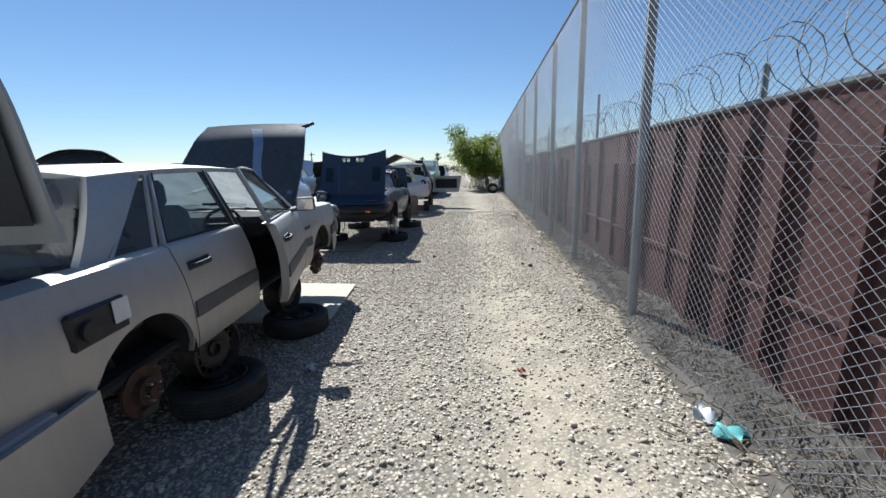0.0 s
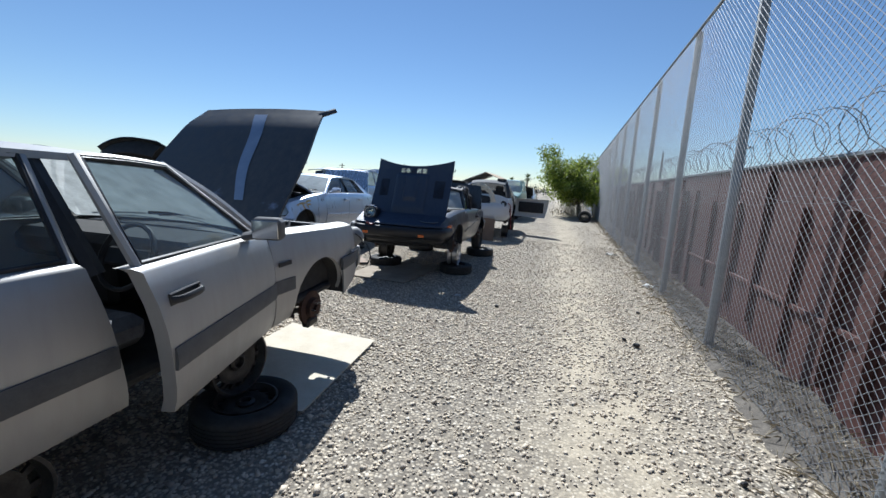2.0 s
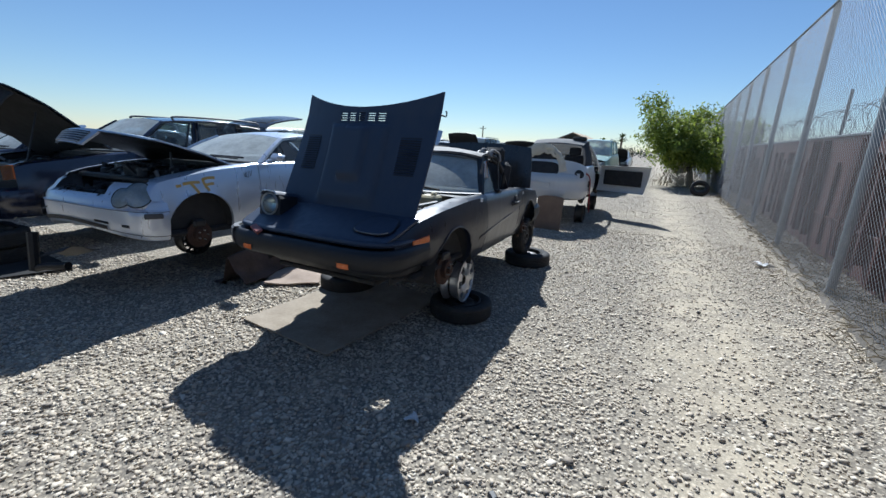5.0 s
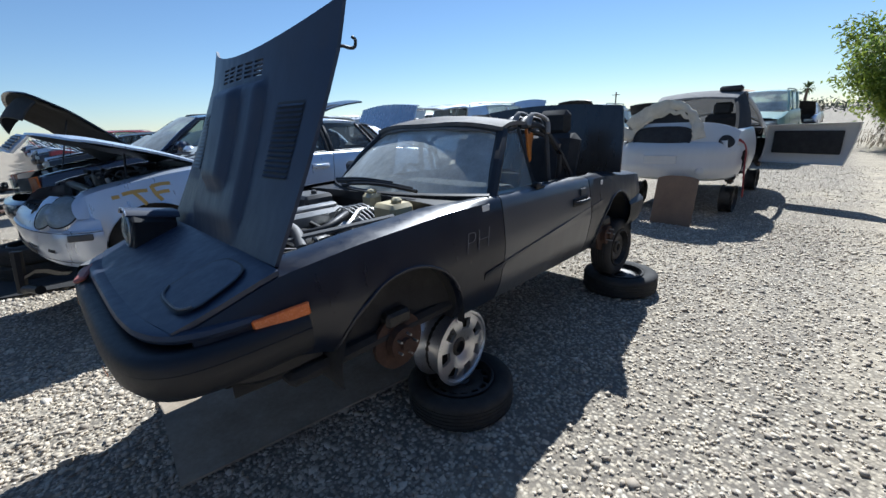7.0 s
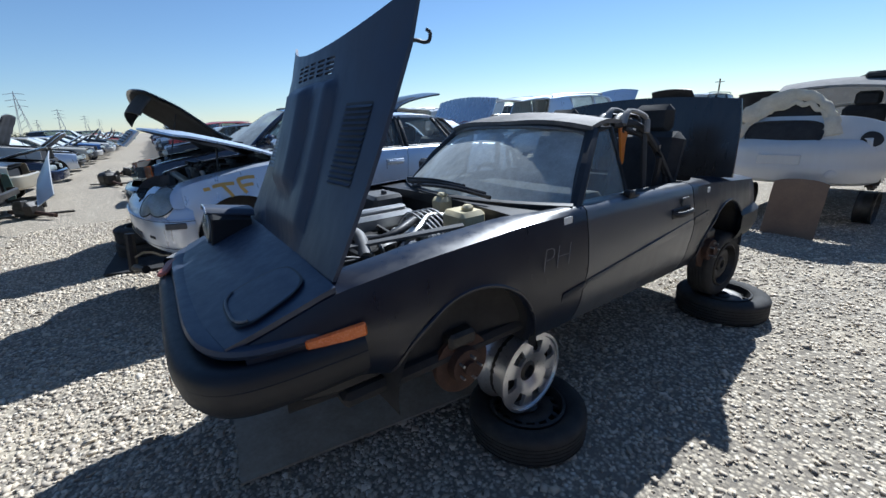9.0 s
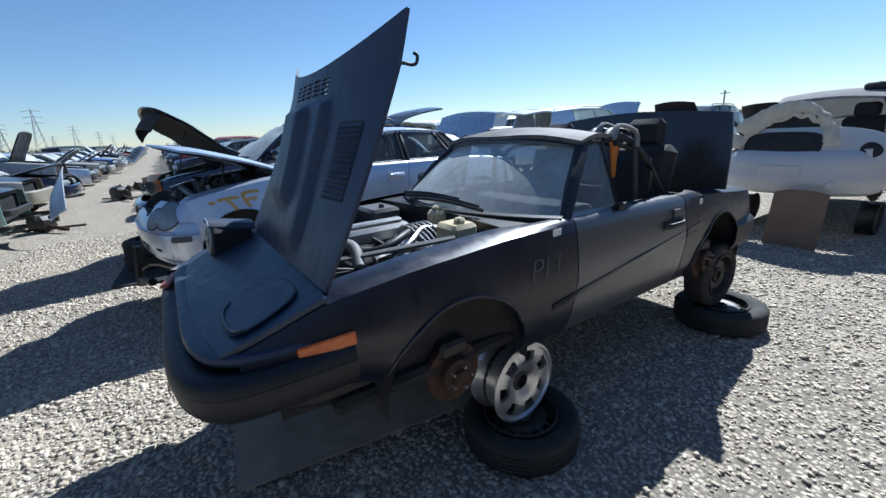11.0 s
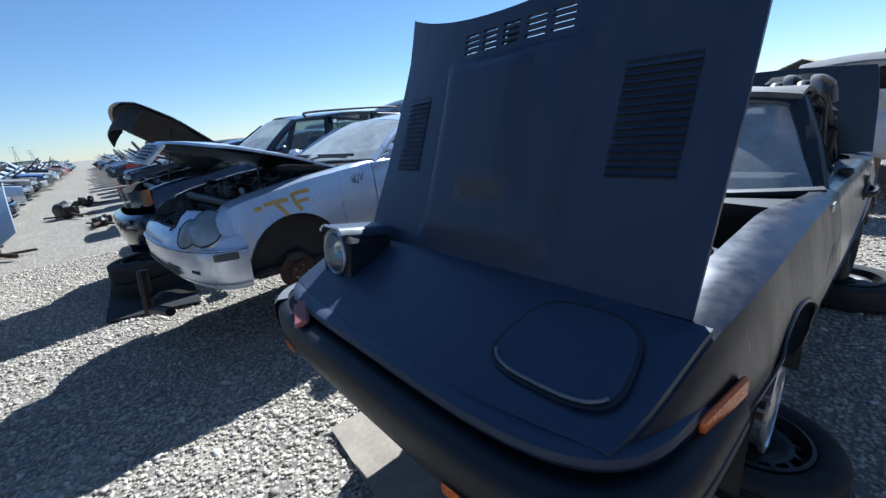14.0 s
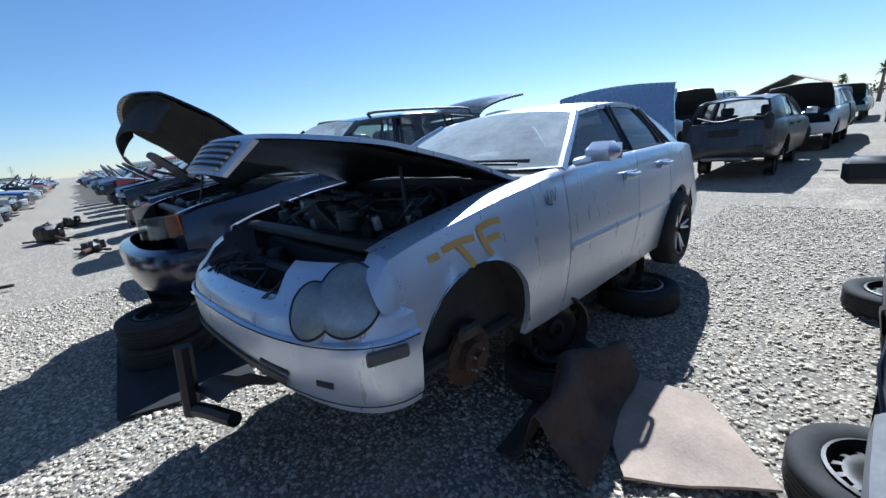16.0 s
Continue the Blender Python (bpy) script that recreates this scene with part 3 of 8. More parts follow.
def disc_with_holes(r0, r1, z0, z1, holes, ha, hr0, hr1, n=72, m=10, dome=0.0):
    """A pressed wheel face with a ring of openings, edges folded in."""
    V, F = [], []
    for i in range(n):
        for j in range(m + 1):
            f = j / m
            r = r0 + (r1 - r0) * f
            a = 2 * math.pi * i / n
            V.append((r * math.cos(a), r * math.sin(a), z0 + (z1 - z0) * f + dome * math.sin(f * math.pi)))
    for i in range(n):
        for j in range(m):
            f, a = (j + 0.5) / m, (i + 0.5) / n * holes % 1.0
            if hr0 < f < hr1 and abs(a - 0.5) < ha * (1 - 0.35 * abs((f - hr0) / (hr1 - hr0) - 0.5)):
                continue
            i2 = (i + 1) % n
            F.append((i * (m + 1) + j, i2 * (m + 1) + j, i2 * (m + 1) + j + 1, i * (m + 1) + j + 1))
    return lip((V, F), lambda p: (0, 0, -0.018))


def tyre_geo(R=0.31, r=0.20, w=0.19):
    h = w / 2
    prof = [(r, -h * 0.72), (r + 0.012, -h * 0.86), (r + (R - r) * 0.4, -h), (R - 0.03, -h * 0.96), (R - 0.008, -h * 0.82), (R, -h * 0.66)]
    for k in range(-2, 3):
        z = k * h * 0.26
        prof += [(R, z - h * 0.09), (R - 0.008, z - h * 0.08), (R - 0.008, z - h * 0.05), (R, z - h * 0.04)]
    prof += [(R, h * 0.66), (R - 0.008, h * 0.82), (R - 0.03, h * 0.96), (r + (R - r) * 0.4, h), (r + 0.012, h * 0.86), (r, h * 0.72), (r - 0.005, 0), (r, -h * 0.72)]
    return lathe(prof, 40)


def wheel_thing(label, m, R=0.31, r=0.19, w=0.18, face="steel", tyre=True, rim="steel", style="holes"):
    """A loose wheel lying or standing: tyre, rim and pressed face."""
    root = thing("wheel" if rim else "tyre", label, "wheel" if rim else "tyre", m)
    if tyre:
        part("tyre_carcass", tyre_geo(R, r, w), "rubber", root)
    if rim:
        part("rim", wheel_geo(r, w * 0.92), rim, root)
        if style == "holes":
            part("wheel_face", disc_with_holes(0.05, r * 0.9, w * 0.22, w * 0.20, 14, 0.30, 0.68, 0.88, 84, 12, 0.018), face, root)
        elif style == "oval":
            part("wheel_face", disc_with_holes(0.05, r * 0.93, w * 0.30, w * 0.42, 7, 0.27, 0.42, 0.86, 84, 14, 0.02), face, root)
        else:
            for k in range(5):
                for d in (-0.16, 0.16):
                    a = 2 * math.pi * k / 5
                    part("spoke", sweep([(0.05 * math.cos(a), 0.05 * math.sin(a), w * 0.3), (r * 0.92 * math.cos(a + d), r * 0.92 * math.sin(a + d), w * 0.42)], [(0.016, 0.012), (0.012, 0.012)], 6), face, root)
        part("hub_centre", lathe([(0.052, w * 0.18), (0.055, w * 0.30), (0.04, w * 0.36), (0.034, w * 0.36), (0.03, w * 0.2), (0.001, w * 0.2)], 20), "darksteel", root)
        part("bead_seat", lathe([(r * 0.86, -w * 0.4), (r * 0.87, -w * 0.1), (r * 0.86, w * 0.2)], 30), "darksteel", root)
    return root


def hub_parts(root, s, y, z, side, r=0.135):
    """Brake disc, hub and caliper on a bare axle end."""
    m = Matrix.Translation((s, y, z)) @ Matrix.Rotation(radians(-90 * side), 4, "X")
    disc = part("brake_disc", xf(lathe([(0.07, -0.012), (r, -0.012), (r, -0.003), (r - 0.004, 0.0), (r, 0.003), (r, 0.012), (0.078, 0.012), (0.074, 0.05), (0.03, 0.052), (0.03, 0.075), (0.001, 0.076)], 32), m), "rust", root, "rusty bare brake disc and hub")
    tagged(part("wheel_stud", xf(merge(*[xf(lathe([(0.006, 0.05), (0.006, 0.08), (0.001, 0.081)], 6), Matrix.Translation((0.05 * math.cos(a), 0.05 * math.sin(a), 0))) for a in [k * 1.2566 for k in range(5)]]), m), "steel", disc), kind="stuff")
    part("caliper", xf(merge(cbox((0, r * 0.86, -0.005), (0.14, 0.07, 0.07), 0.015), cbox((0, r * 0.7, -0.05), (0.07, 0.06, 0.05), 0.012)), m), "darksteel", root)
    part("suspension_arm", merge(sweep([(s, y - side * 0.05, z - 0.03), (s + 0.06, y - side * 0.28, z - 0.05), (s + 0.1, y - side * 0.5, z + 0.01)], 0.025), sweep([(s, y - side * 0.12, z), (s + 0.02, y - side * 0.16, z + 0.22), (s + 0.02, y - side * 0.2, z + 0.42)], 0.032, 8)), "darksteel", root)


def clutter(rng, s0, s1, hw, z0, z1, count, size):
    """Boxes, cans and pipes heaped in an engine bay, one shape."""
    g = []
    for _ in range(count):
        x, y = rng.uniform(s0, s1), rng.uniform(-hw, hw)
        a, b, c = (rng.uniform(*size) for _ in range(3))
        top = rng.uniform(z0, z1)
        if rng.random() < 0.55:
            g.append(xf(cbox((0, 0, 0), (a, b, c), 0.012), Matrix.Translation((x, y, top - c / 2)) @ Matrix.Rotation(rng.uniform(-0.4, 0.4), 4, "Z") @ Matrix.Rotation(rng.uniform(-0.2, 0.2), 4, "X")))
        else:
            g.append(xf(lathe([(0.001, c / 2), (a * 0.3, c / 2), (a * 0.34, c / 2 - 0.01), (a * 0.34, -c / 2), (0.001, -c / 2)], 14), Matrix.Translation((x, y, top - c / 2)) @ Matrix.Rotation(rng.uniform(-0.5, 0.5), 4, "Y")))
    return merge(*g)


def hoses(rng, s0, s1, hw, z0, z1, count, r=(0.008, 0.022)):
    g = []
    for _ in range(count):
        x, y = rng.uniform(s0, s1), rng.uniform(-hw, hw)
        pts = [(x, y, rng.uniform(z0, z1))]
        for _ in range(3):
            x = min(s1, max(s0, x + rng.uniform(-0.28, 0.28)))
            y = min(hw, max(-hw, y + rng.uniform(-0.3, 0.3)))
            pts.append((x, y, rng.uniform(z0, z1)))
        g.append(sweep(arc_pts(pts, 14), rng.uniform(*r), 6))
    return merge(*g)


def seat(root, s, y, z, mat, rear_width=None):
    w = rear_width or 0.5
    st = part("seat", merge(cbox((s, y, z + 0.13), (0.5, w, 0.16), 0.05), xf(cbox((0, 0, 0.30), (0.13, w * 0.94, 0.58), 0.05), Matrix.Translation((s + 0.25, y, z + 0.18)) @ Matrix.Rotation(radians(16), 4, "Y"))), mat, root)
    if not rear_width:
        part("headrest", cbox((s + 0.43, y, z + 0.83), (0.09, 0.26, 0.18), 0.04), mat, st)
    return st


def build_car(S, m, seed=1):
    """One car with its panels, glass, doors, bay and running gear as parts."""
    B = Body(S)
    rng = random.Random(seed)
    root = thing(S.get("name", "car"), S["label"], S.get("category", "car"), m, S.get("group", ""))
    L, cowl, back = S["L"], S["cowl"], S["back"]
    P = S["paint"]
    rf, rr, hwr = S["rf"], S["rr"], S["hwr"]
    low = S.get("low", False)
    doors = S["doors"]
    n0, n1 = S.get("nose_s", 0.2), S.get("tail_s", L - 0.15)
    lid = S.get("lean_line", 0.06)

    def roof_z(s):
        u = (s - rf[0]) / (rr[0] - rf[0])
        return rf[1] + (rr[1] - rf[1]) * u + S.get("roof_arc", 0.06) * 4 * u * (1 - u)

    def rail(s, side, out=0.0):
        return (s, side * (hwr + 0.03 * math.sin(max(0, min(1, (s - rf[0]) / (rr[0] - rf[0]))) * math.pi) + out), roof_z(min(max(s, rf[0]), rr[0])))

    def sill(s, side, up=0.02, inn=0.0):
        return (s, side * (B.hw(s) * B.sect(1.0) - B.sh(s) - inn), B.zb(s) + up)

    dF = doors[0]
    for side in (1, -1):
        lf = (lambda w: dF + 0.03 * (w - 0.5))
        part("front_fender", B.panel(side, n0, lambda w: lf(w) - 0.004), S.get("fender_paint", P), root)
        for k in range(len(doors) - 1):
            a, b = doors[k], doors[k + 1]
            nm = "front_door" if k == 0 else "rear_door"
            swing = S.get("swing", {}).get((k, side), 0)
            fa = (lambda w, a=a, k=k: a + (0.03 * (w - 0.5) if k == 0 else lid * (w - 0.3)) + 0.004)
            fb = (lambda w, b=b: b + lid * (w - 0.3) - 0.004)
            hinge = turn_about((a, side * (B.hw(a) - 0.02), 0), "Z", swing * side)
            if S.get("no_door", {}).get((k, side)):
                continue
            d = part(nm, xf(B.panel(side, fa, fb, 1.25, 0.06), hinge), S.get("door_paint", {}).get((k, side), P), root, S.get("door_label", {}).get((k, side), ""))
            if S.get("strip") and not low:
                zc, zh = S["strip"]
                st = slab(lambda u, w: (fa(0.4) + 0.01 + (fb(0.4) - fa(0.4) - 0.02) * u, side * (B.hw(a + (b - a) * u) * 1.0 + 0.004 + 0.006 * math.sin(w * math.pi)), zc - zh + 2 * zh * w), 10, 4, (0, -side * 0.015, 0))
                part("rubbing_strip", xf(st, hinge), S.get("strip_mat", "plastic"), d)
            if not low:
                hz = B.zb(b) - S.get("handle_drop", 0.12)
                hs = fb(0.8) - 0.16
                hy = B.hw(hs) * 0.985
                hd = merge(sweep(arc_pts([(hs - 0.09, side * hy, hz), (hs - 0.06, side * (hy + 0.03), hz), (hs + 0.06, side * (hy + 0.03), hz), (hs + 0.09, side * hy, hz)], 12), (0.012, 0.016), 8), cbox((hs, side * (hy - 0.002), hz), (0.20, 0.012, 0.055), 0.004))
                part("handle", xf(hd, hinge), S.get("handle_mat", "plastic"), d)
            up_a = S["posts"][k]
            up_b = S["posts"][k + 1]
            g_lo = [sill(fa(1) + (fb(1) - fa(1)) * u - (0.0 if k else 0.0), side, 0.015, 0.012) for u in (0.03, 0.35, 0.65, 0.97)]
            g_hi = [rail(up_a + (up_b - up_a) * u, side, -0.02) for u in (0.05, 0.35, 0.65, 0.96)]
            if k == 0:
                g_lo[0] = sill(S["a_base"] + 0.05, side, 0.015, 0.012)
            if S.get("side_glass", True) and (k, side) not in S.get("no_glass", ()):
                part("door_glass", xf(ruled(g_lo, g_hi, 8, 4, (0, side * 0.012, 0)), hinge), S.get("side_mat", "glass_dark"), d)
            if S.get("frames", True):
                fr = [g_lo[0]] + g_hi + [g_lo[-1]]
                part("window_frame", xf(sweep(fr, (0.018, 0.02), 6), hinge), S.get("frame_mat", P), d)
                if S.get("hero"):
                    mid = sum((Vector(q) for q in fr), Vector()) / len(fr)
                    seal = [Vector(q).lerp(mid, 0.05) + Vector((0, side * 0.008, 0)) for q in fr + fr[:1]]
                    part("window_seal", xf(sweep(seal, (0.010, 0.012), 6), hinge), "plastic", d)
        lastd = doors[-1]
        q0 = (lambda w: lastd + lid * (w - 0.3) + 0.004)
        part("rear_quarter", B.panel(side, q0, n1), P, root)
        if S.get("roof", True):
            c_lo = [sill(q0(1) + 0.02, side, 0.01), sill((q0(1) + back) / 2, side, 0.01), sill(back + 0.02, side, 0.01)]
            c_hi = [rail(S["posts"][-1] + 0.02, side), rail((S["posts"][-1] + rr[0]) / 2, side), rail(rr[0], side)]
            if S.get("quarter_glass"):
                qa, qb = S["quarter_glass"]

                def between(u):
                    lo = Vector(c_lo[0]).lerp(Vector(c_lo[-1]), u)
                    hi = Vector(c_hi[0]).lerp(Vector(c_hi[-1]), u)
                    return lo, hi
                ta, tb = S.get("quarter_top", (qa, qb))
                (l0, _), (l1, _), (l2, h2) = between(qa), between(qb), between(1)
                h0, h1 = between(ta)[1], between(tb)[1]
                qg = part("quarter_glass", ruled([l0, l1], [h0.lerp(l0, 0.05), h1.lerp(l1, 0.05)], 4, 4), S.get("side_mat", "glass_dark"), root)
                part("quarter_frame", sweep([l0, h0.lerp(l0, 0.05), h1.lerp(l1, 0.05), l1, l0], (0.014, 0.016), 6), S.get("frame_mat", P), qg)
                part("rear_pillar", lip(ruled([l1, l2], [h1, h2], 5, 5, (0, side * 0.02, 0)), lambda p: (0, -side * 0.04, 0)), P, root)
            else:
                part("rear_pillar", lip(ruled(c_lo, c_hi, 6, 5, (0, side * 0.025, 0)), lambda p: (0, -side * 0.04, 0)), S.get("pillar_mat", P), root)
            a0 = sill(S["a_base"], side, 0.0)
            part("windscreen_pillar", sweep(arc_pts([a0, Vector(a0).lerp(Vector(rail(rf[0], side)), 0.55) + Vector((-0.01, side * 0.012, 0.015)), rail(rf[0], side)], 8), (0.03, 0.035), 8), P, root)
            if len(doors) > 2 and not low:
                part("centre_pillar", sweep([sill(doors[1], side, -0.05, 0.03), rail(S["posts"][1], side, -0.04)], (0.04, 0.025), 6), "plastic", root)
        for ai, sc in enumerate(S["axles"]):
            y1 = B.hw(sc) * 0.975
            well = lathe([(S["arch"] + 0.006, 0.0), (S["arch"] + 0.01, 0.16), (S["arch"] + 0.006, 0.30), (0.02, 0.31)], 18, (-0.12, math.pi + 0.12) if side > 0 else (-math.pi - 0.12, 0.12))
            part("wheel_well", xf(well, Matrix.Translation((sc, side * y1, S["axle_z"])) @ Matrix.Rotation(radians(90 * side), 4, "X")), "interior", root)
            if S.get("hubs", True) and (ai, side) not in S.get("no_hub", ()):
                hub_parts(root, sc, side * (y1 - 0.10), S.get("hub_z", S["axle_z"]), side)
        if not low and S.get("mirror", True) and side in S.get("mirror_sides", (1, -1)):
            ms = S["a_base"] + S.get("mirror_back", 0.22)
            my = B.hw(ms) * 0.93
            mz = B.zb(ms) + S.get("mirror_up", 0.085)
            sz = S.get("mirror_size", (0.13, 0.23, 0.15))
            hinge = turn_about((dF, side * (B.hw(dF) - 0.02), 0), "Z", S.get("swing", {}).get((0, side), 0) * side)
            mr = part("door_mirror", xf(merge(cbox((ms, side * (my + 0.05 + sz[1] / 2), mz), sz, S.get("mirror_bevel", 0.04)), sweep([(ms, side * my, mz - 0.05), (ms, side * (my + 0.1), mz - 0.03)], (0.05, 0.025), 8)), hinge), S.get("mirror_mat", P), root, smooth=60)
            part("mirror_glass", xf(cbox((ms + sz[0] / 2, side * (my + 0.05 + sz[1] / 2), mz), (0.006, sz[1] * 0.86, sz[2] * 0.82), 0.002), hinge), "chrome", mr)

    # roof and end panes
    if S.get("roof", True):
        part("roof", slab(lambda u, t: (rf[0] + (rr[0] - rf[0]) * u, (2 * t - 1) * (abs(rail(rf[0] + (rr[0] - rf[0]) * u, 1)[1])), roof_z(rf[0] + (rr[0] - rf[0]) * u) + 0.045 * (1 - (2 * t - 1) ** 2) + 0.012), 14, 12, (0, 0, -0.03)), S.get("roof_paint", P), root)
        if S.get("rails"):
            for side in (1, -1):
                part("roof_rail", sweep(arc_pts([(rf[0] + 0.2, side * (hwr - 0.05), roof_z(rf[0] + 0.2) + 0.02), (rf[0] + 0.3, side * (hwr - 0.05), roof_z(rf[0] + 0.3) + 0.075), (rr[0] - 0.3, side * (hwr - 0.05), roof_z(rr[0] - 0.3) + 0.085), (rr[0] - 0.1, side * (hwr - 0.05), roof_z(rr[0] - 0.1) + 0.03)], 16), 0.016, 6), S.get("rail_mat", "steel"), root)
        if S.get("rear_glass", True):
            part("rear_window", grid(lambda u, t: (back + (rr[0] - back) * u + 0.05 * (1 - (2 * t - 1) ** 2), (2 * t - 1) * ((B.top_hw(back) - 0.05) * (1 - u) + (hwr - 0.03) * u), (B.zb(back) + 0.03) * (1 - u) + (rr[1] + 0.01) * u + 0.03 * math.sin(u * math.pi)), 8, 10), S.get("rear_mat", "glass"), root)
    if S.get("windscreen", True):
        cz = B.zb(cowl)
        bw = S.get("screen_bow", 0.20)
        ws = part("windscreen", grid(lambda u, t: (S["a_base"] + (rf[0] - S["a_base"]) * u - bw * (1 - u * 0.75) * (1 - (2 * t - 1) ** 2), (2 * t - 1) * ((B.top_hw(S["a_base"]) - 0.02) * (1 - u) + (hwr - 0.02) * u), (B.zb(S["a_base"]) + 0.02) * (1 - u) + (rf[1] + 0.01 + 0.045 * (1 - (2 * t - 1) ** 2)) * u + 0.015 * math.sin(u * math.pi)), 8, 12), S.get("screen_mat", "glass_dusty"), root)
        part("screen_surround", sweep([(S["a_base"] - bw * (1 - t * t) - 0.01, t * (B.top_hw(S["a_base"])), B.zb(S["a_base"]) + 0.02) for t in [k / 6 - 1 for k in range(13)]], (0.03, 0.015), 6), "plastic", ws)
        if not low and S.get("wipers", True):
            for yy in (-0.15, 0.35):
                sgn = S.get("wiper_side", 1)
                y0 = sgn * yy
                wp = [(S["a_base"] - bw * 0.95 - 0.03, y0, B.zb(cowl) + 0.06), (S["a_base"] - bw * 0.9, y0 - sgn * 0.2, B.zb(cowl) + 0.085), (S["a_base"] - bw * 0.55, y0 - sgn * 0.45, B.zb(cowl) + 0.075)]
                part("wiper", merge(sweep(arc_pts(wp, 8), 0.009, 5), sweep([Vector(wp[1]) + Vector((0.03, 0.12 * sgn, 0.012)), Vector(wp[2]) + Vector((0.04, -0.05 * sgn, 0.015))], (0.006, 0.012), 5)), "plastic", ws)
    cowl_front = S["a_base"] - S.get("screen_bow", 0.20) - 0.02
    part("cowl", slab(lambda u, t: (cowl - 0.06 + (S["a_base"] + 0.06 - cowl) * u, (2 * t - 1) * B.top_hw(cowl), B.zb(cowl) + 0.0 + 0.02 * (1 - (2 * t - 1) ** 2)), 4, 8, (0, 0, -0.05)), S.get("cowl_mat", "plastic"), root)

    # hood, bay and front
    H = S.get("hood")
    h0 = S.get("hood_s", n0)
    if H:
        crown, bow = H.get("crown", 0.035), H.get("bow", 0.0)
        panel = B.deck(h0, cowl - 0.05, crown, bow, H.get("bow1", 0.03), extra=H.get("extra"), n=H.get("n", 14), m=H.get("m", 14))
        ext = H.get("extra") or (lambda s, t: 0.0)

        def under(u, t):
            t = (2 * t - 1) * 0.95
            s = (h0 + 0.04 + bow * t * t) * (1 - u) + (cowl - 0.09 + H.get("bow1", 0.03) * t * t) * u
            return (s, t * (B.top_hw(s) - 0.006), B.zb(s) + crown * (1 - t * t) + H.get("under_extra", ext)(s, t) - 0.004 - 0.016 * abs(math.sin(u * 9)) * abs(math.cos(t * 4)))
        inner = grid(under, 20, 20)
        hp = (cowl - 0.06, 0, B.zb(cowl) + 0.01) if H.get("hinge", "rear") == "rear" else (h0 + 0.03, 0, B.zb(h0) - 0.01)
        tr = turn_about(hp, "Y", H.get("open", 0) * (1 if H.get("hinge", "rear") == "rear" else -1))
        if H.get("twist"):
            tr = tr @ turn_about((cowl, 0, B.zb(cowl)), "X", H["twist"])
        hood = part("hood", xf(panel, tr), H.get("mat", P), root, H.get("label", ""))
        part("hood_underside", xf(inner, tr), H.get("under", "plastic"), hood)
        S["hood_tr"], S["hood_ob"] = tr, hood
        if H.get("open", 0) > 3 and H.get("prop", True) and not low:
            pr = tr @ Vector((h0 + 0.35, -0.45, B.zb(h0 + 0.35) - 0.02))
            part("hood_prop", sweep([(h0 + 0.5, -0.52, B.zb(h0) - 0.03), tr @ Vector((h0 + 0.55, -0.45, B.zb(h0 + 0.5) - 0.02))], 0.009, 6), "plastic", root)
    bz = B.zb(cowl)
    zf = min(B.zs(0.6), B.zs(cowl))
    hwb = B.top_hw((n0 + cowl) / 2) - 0.02
    part("engine_bay", merge(*[grid(lambda u, w, y=y: (n0 + 0.1 + (cowl - n0 - 0.1) * u, y * (B.top_hw(n0 + 0.1 + (cowl - n0 - 0.1) * u) - 0.004), zf + 0.05 + (B.zb(n0 + 0.1 + (cowl - n0 - 0.1) * u) - 0.005 - zf - 0.05) * w), 10, 4) for y in (-1, 1)], cbox((cowl - 0.02, 0, (zf + bz) / 2), (0.05, 2 * hwb, bz - zf - 0.04), 0.01), cbox(((n0 + cowl) / 2, 0, zf + 0.04), (cowl - n0 - 0.2, 2 * hwb - 0.3, 0.04), 0.01)), S.get("bay_mat", "interior"), root)
    if not low:
        e0, e1 = n0 + 0.2, cowl - 0.12
        ztop = B.zb((e0 + e1) / 2) - S.get("engine_drop", 0.06)
        eng = part("engine", merge(cbox(((e0 + e1) / 2, 0.0, ztop - 0.22), (0.55, 0.62, 0.34), 0.03), cbox(((e0 + e1) / 2, 0.05, ztop - 0.04), (0.24, 0.60, 0.09), 0.02)), "darksteel", root, smooth=0)
        if S.get("hero"):
            for k in range(S.get("clutter", 26)):
                part("engine_component", clutter(rng, e0, e1, hwb - 0.12, ztop - 0.14, ztop + 0.02, 1, (0.07, 0.2)), ("darksteel", "plastic", "darksteel", "trimgrey")[k % 4], eng)
            for k in range(S.get("hose_count", 22)):
                part("hose", hoses(rng, e0, e1, hwb - 0.1, ztop - 0.14, ztop + 0.04, 1), "plastic", eng)
        else:
            tagged(part("engine_component", clutter(rng, e0, e1, hwb - 0.12, ztop - 0.14, ztop, S.get("clutter", 26), (0.07, 0.2)), "darksteel", eng), kind="stuff")
        tagged(part("alloy_piece", clutter(rng, e0, e1, hwb - 0.15, ztop - 0.1, ztop + 0.015, S.get("bright", 12), (0.04, 0.13)), "steel", eng), kind="stuff")
        if not S.get("hero"):
            tagged(part("hose", hoses(rng, e0, e1, hwb - 0.1, ztop - 0.14, ztop + 0.03, S.get("hose_count", 22)), "plastic", eng), kind="stuff")
        tagged(part("wiring", hoses(rng, e0, e1, hwb - 0.1, ztop - 0.1, ztop + 0.05, 14, (0.003, 0.006)), "trimgrey", eng), kind="stuff")
        part("radiator_support", merge(cbox((n0 + 0.10, 0, B.zb(n0 + 0.1) - 0.03), (0.07, 2 * B.top_hw(n0 + 0.1), 0.05), 0.012), cbox((n0 + 0.13, 0, (zf + B.zb(n0)) / 2), (0.05, 1.0, B.zb(n0) - zf - 0.12), 0.01)), S.get("support_mat", "plastic"), root)
